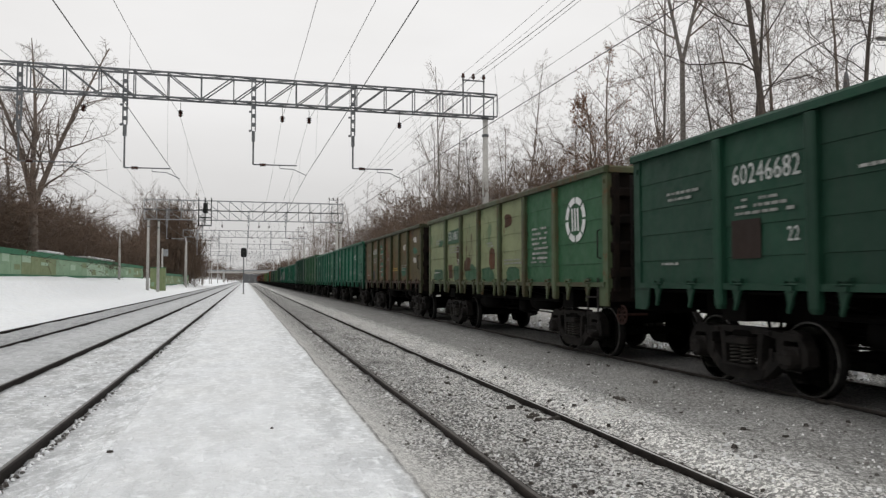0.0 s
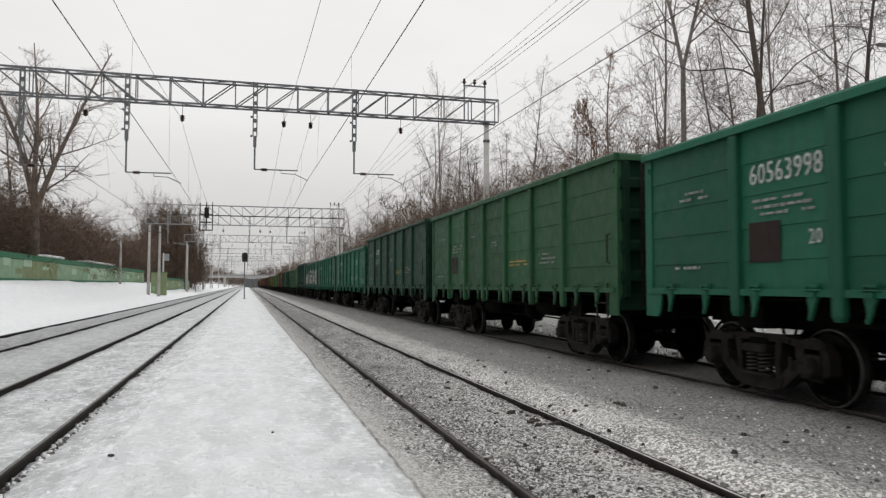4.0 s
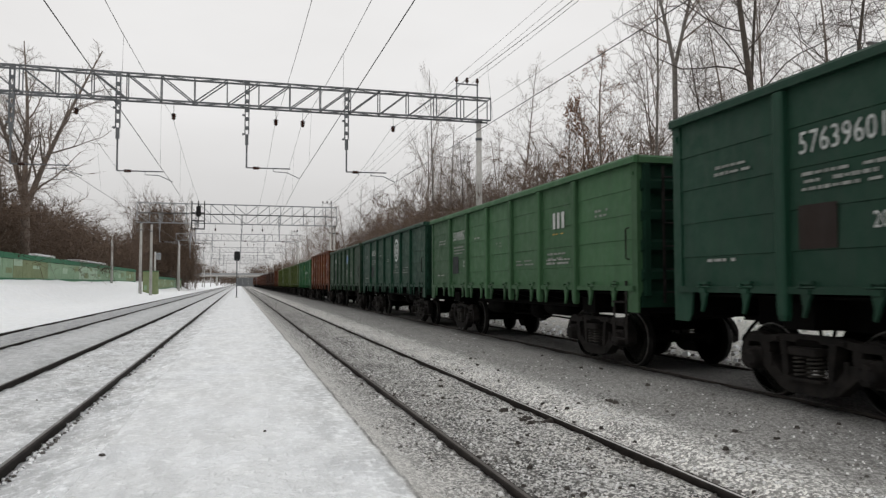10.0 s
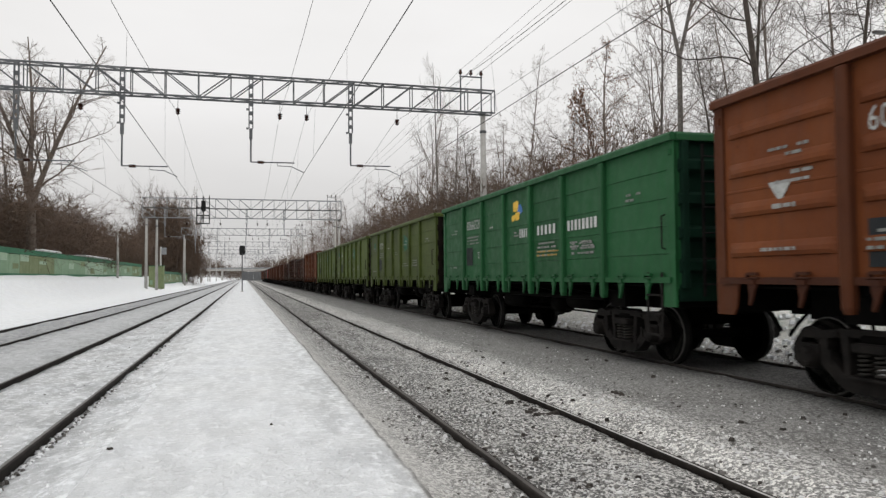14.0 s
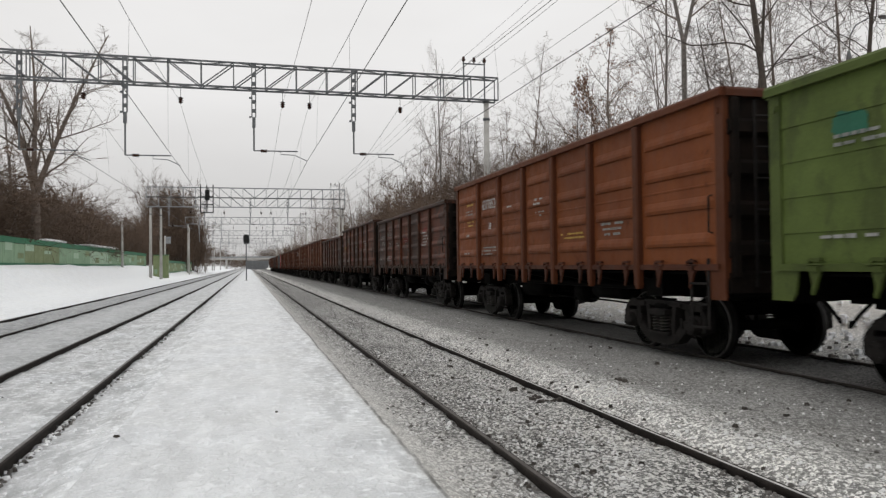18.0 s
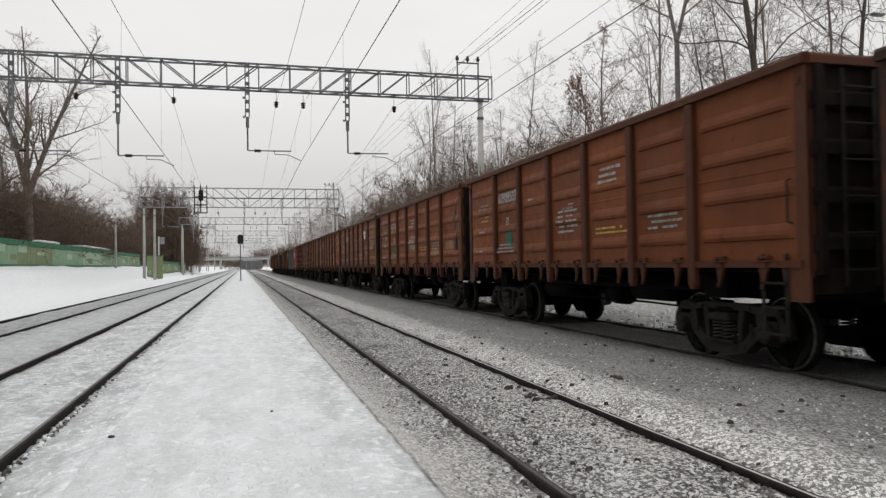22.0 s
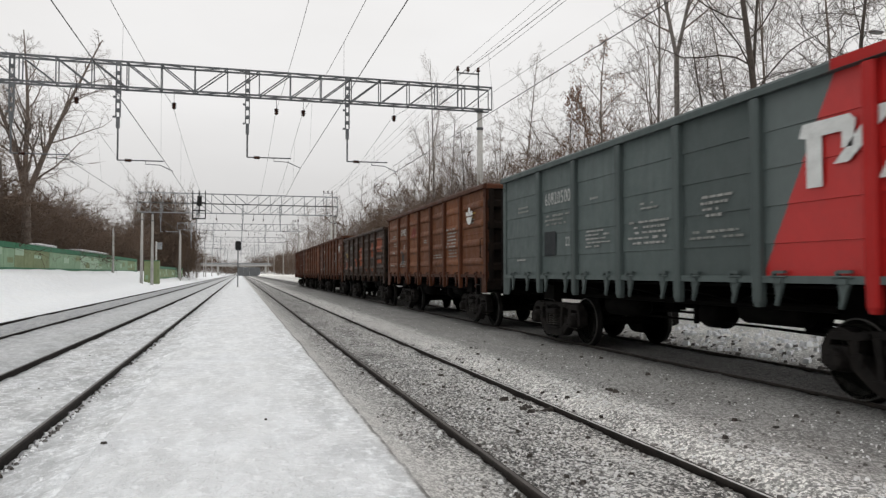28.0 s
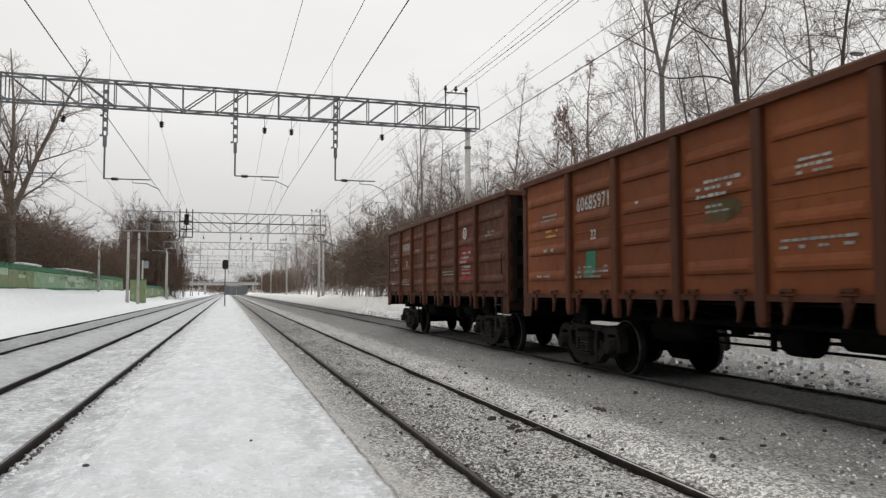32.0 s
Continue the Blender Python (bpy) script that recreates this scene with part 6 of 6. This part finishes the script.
def build_cabinet(x, y):
    c = thing("relay_cabinet", (x, y, ground_height(x, y) - 0.1), "tall olive-green steel equipment hut standing in snow", "hut")
    part("body", Shape().soft_box((0, 0, 1.55), (1.9, 1.4, 3.1), 0.03).mesh("body", [FENCE_OLIVE]), c)
    part("door", Shape().soft_box((0.2, -0.715, 1.3), (0.9, 0.03, 2.0), 0.01).mesh("door", [FENCE_OLIVE]), c)
    part("vent", Shape().soft_box((-0.6, -0.715, 0.9), (0.35, 0.03, 0.6), 0.01).mesh("vent", [FENCE_MID]), c)
    part("roof", Shape().soft_box((0, 0, 3.14), (2.0, 1.5, 0.08), 0.02).mesh("roof", [FENCE_GREEN]), c)


build_cabinet(-11.55, 106.5)
build_shed(70.0, 6.0, 3.85)
build_shed(92.0, 16.0, 3.9)
build_fence(-15.7, -6.0, 122.0, 3.42, 0.0, "green painted panel fence with patched repaint and dark top rail")
build_fence(-12.7, 122.0, 176.0, 2.35, 0.8, "low olive-green panel fence with paler patches")


# ---- bare winter trees ----
def branch(s, rnd, p, d, length, r, level, top, droop, mats, leaf, light=False, crook=1.0, bare=0.28):
    """Grow one limb and its twigs into a Shape."""
    if light and level == 3:
        for _ in range(3):
            e = (d + Vector((rnd.gauss(0, 1), rnd.gauss(0, 1), rnd.gauss(0, 1) + 0.5)) * 0.55).normalized() * length * rnd.uniform(0.7, 1.5)
            a = e.orthogonal().normalized() * 0.022
            s.add([p - a, p + a, p + e], [(0, 1, 2)], 2)
        return
    n = (9 if crook > 1.2 else 7, 8 if crook > 1.2 else 5, 5 if crook > 1.2 and not light else 3, 1 if top < 3 or light else 2)[level]
    pts, radii, dirs = [p], [r], [d]
    for i in range(n):
        d = (d + Vector((rnd.gauss(0, 1), rnd.gauss(0, 1), rnd.gauss(0, 1))) * (0.035, 0.13 * crook, 0.2 * crook, 0.24 * crook)[level] + Vector((0, 0, droop * (0.25 if level < 2 else 1)))).normalized()
        p = p + d * (length / n)
        pts.append(p)
        dirs.append(d)
        radii.append(r * (1 - 0.86 * (i + 1) / n) + 0.0025)
    s.tube(pts, radii, (8, 5, 3 if light else 4, 3)[level], mats[min(level, 2)], caps=False)
    if level == top:
        if leaf and rnd.random() < leaf:
            for _ in range(4):
                q = pts[rnd.randrange(1, len(pts))]
                a = Vector((rnd.gauss(0, 1), rnd.gauss(0, 1), rnd.gauss(0, 1))).normalized() * 0.05
                b = a.orthogonal().normalized() * 0.028
                o = q + Vector((0, 0, -0.05))
                s.add([o - a, o + b, o + a, o - b], [(0, 1, 2, 3)], 2 + 1)
        return
    kids = (rnd.randint(15, 19), rnd.randint(7, 9), rnd.randint(5, 7))[level]
    for k in range(kids):
        u = (bare if level == 0 else 0.15) + (0.98 - bare if level == 0 else 0.82) * (k + rnd.random()) / kids
        i = min(int(u * n), n - 1)
        f = u * n - i
        q = pts[i].lerp(pts[i + 1], f)
        t = dirs[i + 1]
        side = t.orthogonal().normalized()
        side.rotate(Matrix.Rotation(rnd.uniform(0, 2 * math.pi), 3, t))
        spread = (rnd.uniform(0.5, 1.0) if level == 0 else rnd.uniform(0.6, 1.15)) * (1.25 if crook > 1.2 else 1.0)
        nd = (t * math.cos(spread) + side * math.sin(spread)).normalized()
        share = ((0.42 if crook < 1.2 else 0.5) * (1.15 - u), 0.5 * (1.1 - 0.5 * u), 0.45)[level]
        branch(s, rnd, q, nd, length * share * rnd.uniform(0.75, 1.2), max(0.015 if light else 0.0042, radii[i] * (0.42 if crook < 1.2 else 0.25, 0.5, 0.5)[level]), level + 1, top, droop, mats, leaf, light, crook)


def tree_parts(seed, height, r, droop, bark, twig, leaf=0.0, crook=1.0, bare=0.28, fork=0.0):
    """A trunk with its limbs and twigs; with a fork the trunk parts in two at that height."""
    rnd = random.Random(seed)
    s = Shape()
    d = Vector((rnd.gauss(0, 0.05), rnd.gauss(0, 0.05), 1)).normalized()
    if fork:
        q = Vector((0, 0, -0.4)) + d * (fork + 0.4)
        s.tube([Vector((0, 0, -0.4)), Vector((0, 0, -0.4)).lerp(q, 0.5), q + d * 0.2], [r, r * 0.86, r * 0.72], 8, 0, caps=False)
        for k in ((-1, 1) if r < 0.3 else (-1, 0, 1)):
            branch(s, rnd, q, (d + Vector((0.05, 0.24 * k, 0))).normalized(), height - fork, r * 0.6, 0, 3, droop, (0, 1, 2), leaf, False, crook, 0.1)
    else:
        branch(s, rnd, Vector((0, 0, -0.4)), d, height, r, 0, 3, droop, (0, 1, 2), leaf, False, crook, bare)
    trunk, crown = Shape(), Shape()
    lift = {}
    for f, m in zip(s.f, s.m):
        (trunk if m == 0 else crown).f.append(f)
        (trunk if m == 0 else crown).m.append(max(0, m - 1))
    out = []
    for name, q, mats in (("trunk", trunk, [bark]), ("crown", crown, [bark if bark in (BARK_DARK, BARK_OAK) else twig, twig, DEAD_LEAF])):
        used = sorted({i for f in q.f for i in f})
        index = {i: k for k, i in enumerate(used)}
        q.v = [s.v[i] for i in used]
        q.f = [tuple(index[i] for i in f) for f in q.f]
        if name == "trunk":
            q.m = [0] * len(q.f)
        me = bpy.data.meshes.new(name)
        me.from_pydata(q.v, [], q.f)
        for m in mats:
            me.materials.append(m)
        me.polygons.foreach_set("material_index", q.m)
        me.polygons.foreach_set("use_smooth", [True] * len(q.f))
        me.update()
        out.append((name, me))
    return out


def bush_parts(seed, height, stems, bark, leaf=0.0):
    rnd = random.Random(seed)
    s = Shape()
    for _ in range(stems):
        a = rnd.uniform(0, 2 * math.pi)
        d = Vector((math.cos(a) * rnd.uniform(0.05, 0.5), math.sin(a) * rnd.uniform(0.05, 0.5), 1)).normalized()
        branch(s, rnd, Vector((rnd.gauss(0, 1.1), rnd.gauss(0, 1.1), -0.3)), d, height * rnd.uniform(0.6, 1.0), 0.035, 1, 3, 0.03, (0, 1, 2), leaf, True)
    me = bpy.data.meshes.new("thicket")
    me.from_pydata(s.v, [], s.f)
    for m in (bark, TWIG_RED, DEAD_LEAF):
        me.materials.append(m)
    me.polygons.foreach_set("material_index", [max(0, m - 1) for m in s.m])
    me.update()
    return [("thicket", me)]


BIRCH = [tree_parts(10 + k, (15.5, 13.5, 17, 12)[k], (0.15, 0.12, 0.17, 0.11)[k], -0.01, BARK_BIRCH, TWIG) for k in range(4)]
POPLAR = [tree_parts(30 + k, (15, 13.5, 17)[k], (0.14, 0.12, 0.15)[k], 0.02, BARK_OAK, TWIG, 0.0) for k in range(3)]
LEAFY = [tree_parts(50 + k, (11.5, 10)[k], (0.13, 0.12)[k], 0.02, BARK_DARK, TWIG_RED, 0.9) for k in range(2)]
BUSH = [bush_parts(70 + k, (8.5, 7.0, 9.5)[k], (16, 15, 18)[k], BARK_DARK, 0.0) for k in range(3)]
OAK = [tree_parts(90, 17.5, 0.32, 0.012, BARK_DARK, TWIG, 0.0, 1.0, 0.2, 5.0)]
CROOKED = [tree_parts(120 + k, (15.5, 12.0, 10.0)[k], (0.15, 0.11, 0.09)[k], 0.012, BARK_OAK, TWIG_DARK, 0.0, 1.5, 0.34) for k in range(3)]
FORKED = [tree_parts(130, 15.0, 0.15, 0.01, BARK_BIRCH, TWIG, 0.0, 1.0, 0.1, 8.0)]
SAPLING = [tree_parts(140 + k, (14.0, 11.0)[k], (0.10, 0.075)[k], 0.01, BARK_DARK, TWIG, 0.0, 1.3, 0.15) for k in range(2)]
LOOKS = {"crooked": (CROOKED, "gnarled bare tree with dark trunk and winding limbs", "tree", "gnarled_tree"), "forked": (FORKED, "bare tree whose pale trunk forks in two", "tree", "forked_tree"),
         "sapling": (SAPLING, "slender bare tree with fine crooked twigs", "tree", "slender_tree"),
         "oak": (OAK, "broad old bare tree with thick dark trunk", "tree", "old_tree"), "birch": (BIRCH, "tall bare birch with pale trunk and thin hanging twigs", "tree", "birch_tree"), "poplar": (POPLAR, "tall bare dark-barked tree with open winter crown", "tree", "bare_tree"),
         "leafy": (LEAFY, "slender tree with some withered brown leaves still on", "tree", "withered_tree"), "bush": (BUSH, "leafless brown thicket of thin stems", "shrub", "thicket")}
FIRST = {}


def plant(look_, kind, x, y, size, turn, lean=0.0, slim=1.0):
    shapes, label, category, name = LOOKS[look_]
    kind %= len(shapes)
    z = ground_height(x, y) - 0.05
    m = pose(x, y, z, lean, 0, turn)
    if (look_, kind) not in FIRST:
        t = thing(name, (x, y, z), label, category, "trees beside the line")
        t.matrix_basis = m
        for nm, me in shapes[kind]:
            part(nm, me, t)
        FIRST[(look_, kind)] = t
    else:
        t = copy_thing(FIRST[(look_, kind)], m)
    t.scale = (size * slim, size * slim, size)


def build_trees():
    rnd = random.Random(21)
    # right of the line: the single trees that stand out, then the wood behind them
    near = [("leafy", 0, 14.8, 27.6, 0.92, 10, 0, 0.85), ("leafy", 1, 15.6, 28.6, 0.92, 100, 0, 0.9), ("birch", 3, 14.5, 23.6, 1.25, 200, -2, 0.55), ("forked", 0, 14.5, 22.0, 1.0, 56, 0, 0.75),
            ("crooked", 0, 14.4, 17.6, 1.05, 40, 0, 0.85), ("crooked", 1, 14.6, 18.6, 1.1, 160, 4, 0.75), ("crooked", 1, 15.2, 15.6, 0.92, 250, 0, 1.1), ("sapling", 0, 16.5, 20.0, 0.85, 80, 2, 0.8),
            ("crooked", 2, 15.5, 20.6, 0.95, 300, 2, 0.9), ("sapling", 1, 16.0, 25.4, 0.9, 310, 0, 0.9)]
    behind = [("crooked", 2, 16.4, 14.7, 1.15, 200, 0, 1.0), ("sapling", 0, 17.0, 18.2, 0.85, 10, 3, 0.9), ("sapling", 1, 18.6, 22.6, 1.05, 330, 3, 0.9)]
    beyond = [("birch", 2, 14.4, 54.0, 1.02, 20, 2, 0.62), ("sapling", 1, 14.6, 55.5, 1.1, 70, 1, 0.7), ("crooked", 2, 14.2, 46.5, 1.05, 70, 3, 0.8), ("sapling", 1, 14.4, 37.4, 1.16, 30, 5, 0.75),
              ("sapling", 1, 15.6, 31.8, 0.85, 15, 0, 1.0), ("crooked", 2, 15.6, 34.0, 0.88, 100, 2, 0.9), ("sapling", 1, 15.0, 41.0, 0.92, 200, -3, 1.0), ("crooked", 2, 15.2, 43.6, 0.9, 210, 0, 0.9),
              ("sapling", 1, 16.4, 49.0, 0.98, 260, 0, 0.9), ("birch", 3, 15.5, 66.0, 1.0, 150, 0, 0.8), ("birch", 0, 14.5, 90.0, 0.85, 50, 0, 0.7), ("birch", 1, 15.5, 84.0, 0.8, 10, 2, 0.7), ("poplar", 1, 17.0, 72.0, 0.75, 60, 0, 0.8)]
    for spot in near + behind + beyond:
        plant(*spot)
    # the brush under and between them
    y, k = 20.5, 0
    while y < 78:
        plant("bush", k, 15.6 + 0.9 * math.sin(k * 2.4), y, (0.62 if y < 25 else 0.78 if y < 44 else 0.92) + 0.10 * math.sin(k * 1.7), k * 67, rnd.uniform(-4, 4), 0.9)
        if k % 2:
            plant("sapling", k // 2, 17.4 + 0.8 * math.sin(k * 1.9), y + 1.0, 0.72 + 0.12 * math.sin(k), k * 41, rnd.uniform(-4, 4), 1.1)
        y += 2.3 + 0.016 * y
        k += 1
    y = 45.0
    while y < 330:
        far = min(1.0, y / 120)
        for row in range(2):
            x = 14.8 + row * 3.6 + rnd.uniform(-1.4, 1.4)
            look_ = rnd.choice(("birch", "bush", "sapling", "bush")) if row else rnd.choice(("bush", "sapling", "bush", "sapling", "birch"))
            plant(look_, rnd.randrange(6), x, y + rnd.uniform(-2.5, 2.5), rnd.uniform(0.75, 1.0) if row < 1 else rnd.uniform(0.85, 1.1), rnd.uniform(0, 360), rnd.uniform(-3, 3), 0.9)
        y += 4.2 + 5 * far
    # left of the line, behind the fence
    plant("oak", 0, -16.9, 67.0, 1.15, 76, slim=1.2)
    plant("birch", 2, -19.6, 72.0, 0.9, 40, slim=1.2)
    plant("sapling", 0, -20.5, 66.0, 1.1, 130)
    y = 50.0
    while y < 300:
        far = min(1.0, y / 150)
        for row in range(4 if y < 130 else 2 if y < 210 else 1):
            x = -19.2 - row * 2.6 + rnd.uniform(-1.0, 1.0)
            size = (0.72 + 0.26 * math.sin(y * 0.13) ** 2) * rnd.uniform(0.9, 1.15) * (1.0 + 0.1 * row)
            size *= 0.62 if 0.166 < -x / y < 0.187 else 1.0
            plant("bush", rnd.randrange(6), x, y + rnd.uniform(-1.2, 1.2), size, rnd.uniform(0, 360))
        y += 2.9 + 5 * far
    for k in range(15):
        plant(("birch", "bush", "bush")[k % 3], k, -15.5 - rnd.uniform(0, 5), 152 + k * 4.0, rnd.uniform(0.95, 1.1) if k % 3 == 0 else rnd.uniform(1.2, 1.5), rnd.uniform(0, 360), slim=0.7)
    for k in range(10):
        plant("bush", k, -12.9 - 0.55 * k + rnd.uniform(-0.3, 0.3), 158 + rnd.uniform(0, 12), rnd.uniform(1.8, 2.15), rnd.uniform(0, 360), slim=0.48)
        plant("bush", k + 1, -12.6 - 0.3 * k + rnd.uniform(-0.3, 0.3), 182 + rnd.uniform(0, 10), rnd.uniform(1.2, 1.6), rnd.uniform(0, 360), slim=0.6)
    # the far edge of the woods beyond the bridge
    for k in range(26):
        x = -52 + 3.6 * k
        if abs(x - 4) > 5:
            plant("bush", k, x, 470 + rnd.uniform(0, 40), rnd.uniform(1.0, 1.8), rnd.uniform(0, 360))


build_trees()


# ---- loose stones and snow crumbs along the rails ----
def scatter(name, spots, mat, label, seed):
    rnd = random.Random(seed)
    s = Shape()
    for x0, x1, y0, y1, count, r0, r1 in spots:
        for _ in range(count):
            x, y = rnd.uniform(x0, x1), y0 + (y1 - y0) * rnd.random() ** 1.8
            r = rnd.uniform(r0, r1)
            z = ground_height(x, y) + r * 0.15
            a = rnd.uniform(0, 6.28)
            top = [(x + r * math.cos(a + q) * rnd.uniform(0.5, 0.8), y + r * math.sin(a + q) * rnd.uniform(0.5, 0.8), z + r * rnd.uniform(0.35, 0.75)) for q in (0, 1.57, 3.14, 4.71)]
            low = [(x + r * math.cos(a + q) * rnd.uniform(0.8, 1.1), y + r * math.sin(a + q) * rnd.uniform(0.8, 1.1), z - r * 0.3) for q in (0, 1.57, 3.14, 4.71)]
            s.rings([low, top])
    me = bpy.data.meshes.new(name)
    me.from_pydata(s.v, [], s.f)
    me.materials.append(mat)
    me.update()
    tagged(new(name, me), label, "stones", kind="stuff")


scatter("ballast_stones", [(2.3, 3.65, 3.0, 40, 1500, 0.008, 0.020), (1.55, 2.1, 2.5, 35, 500, 0.008, 0.020), (3.95, 6.6, 4.5, 40, 700, 0.008, 0.024), (-3.5, -2.1, 3.5, 25, 60, 0.008, 0.018),
                           (-1.93, -1.86, 3.0, 25, 200, 0.012, 0.03), (3.6, 3.75, 4.0, 30, 150, 0.012, 0.028), (3.84, 4.0, 4.0, 30, 260, 0.012, 0.035), (2.28, 2.42, 3.0, 30, 150, 0.012, 0.026), (8.6, 9.6, 6, 50, 400, 0.02, 0.06)], STONE, "crushed grey ballast stones lying in dirty snow", 3)
scatter("dirt_clods", [(-1.13, -1.11, 6.8, 7.0, 1, 0.03, 0.035), (0.27, 0.3, 7.5, 7.6, 1, 0.015, 0.02), (3.4, 3.72, 8.3, 9.4, 16, 0.025, 0.075), (2.6, 3.6, 5.5, 14, 22, 0.02, 0.045), (4.0, 6.4, 5.5, 16, 26, 0.02, 0.05),
                       (3.85, 4.2, 4.4, 16, 26, 0.015, 0.04), (4.8, 4.95, 8.8, 9.0, 3, 0.04, 0.07), (2.25, 2.36, 3.4, 16, 22, 0.015, 0.035), (-1.92, -1.86, 3.2, 14, 40, 0.012, 0.028), (2.02, 2.1, 3.0, 14, 26, 0.015, 0.035)], CLOD, "dark clods of frozen dirt beside the rails", 6)
scatter("snow_crumbs", [(3.98, 4.7, 4.0, 45, 1300, 0.008, 0.026), (2.35, 3.6, 3.0, 30, 2800, 0.007, 0.020), (1.5, 2.05, 2.5, 30, 700, 0.006, 0.018), (4.8, 6.4, 5, 40, 500, 0.006, 0.018), (2.0, 2.11, 3.0, 25, 120, 0.012, 0.035)], DIRTY_SNOW, "crumbs of dirty snow beside the rails", 5)
scatter("snow_lumps", [(-1.93, -1.2, 3.0, 30, 450, 0.008, 0.02), (-1.95, -1.85, 3.0, 30, 260, 0.015, 0.04), (-3.5, -2.05, 3.5, 30, 450, 0.008, 0.022), (8.9, 10.6, 5, 55, 1500, 0.02, 0.09)], SNOW, "white lumps of snow thrown up beside the rail", 8)


# ---- what moves: the wagons towards the camera, each wheelset turning ----
def motions():
    x, z = TRACKS["train"]
    for n, w in enumerate(TRAIN):
        walk(w, [(t, pose(x, START + n * PITCH + place(n) - SPEED * t - GAIN * t * t, z)) for t in range(0, 33, 2)])
    # all wheelsets turn alike: two keyed ones, by their place in the bogie, hand their turning on to the others
    turned = {}
    steps = [i / 30 for i in range(961)]
    for w in TRAIN:
        for b in w.children:
            if not b.name.startswith("bogie"):
                continue
            for o in b.children:
                if not o.name.startswith("wheelset"):
                    continue
                key = o.location.y > 0
                if key not in turned:
                    p = o.location.copy()
                    walk(o, [(t, pose(*p, math.degrees((SPEED * t + GAIN * t * t) / 0.475), 0, 0)) for t in steps])
                    turned[key] = o.animation_data
                else:
                    o.rotation_mode = "QUATERNION"
                    data = o.animation_data_create()
                    data.action = turned[key].action
                    data.action_slot = turned[key].action_slot


motions()
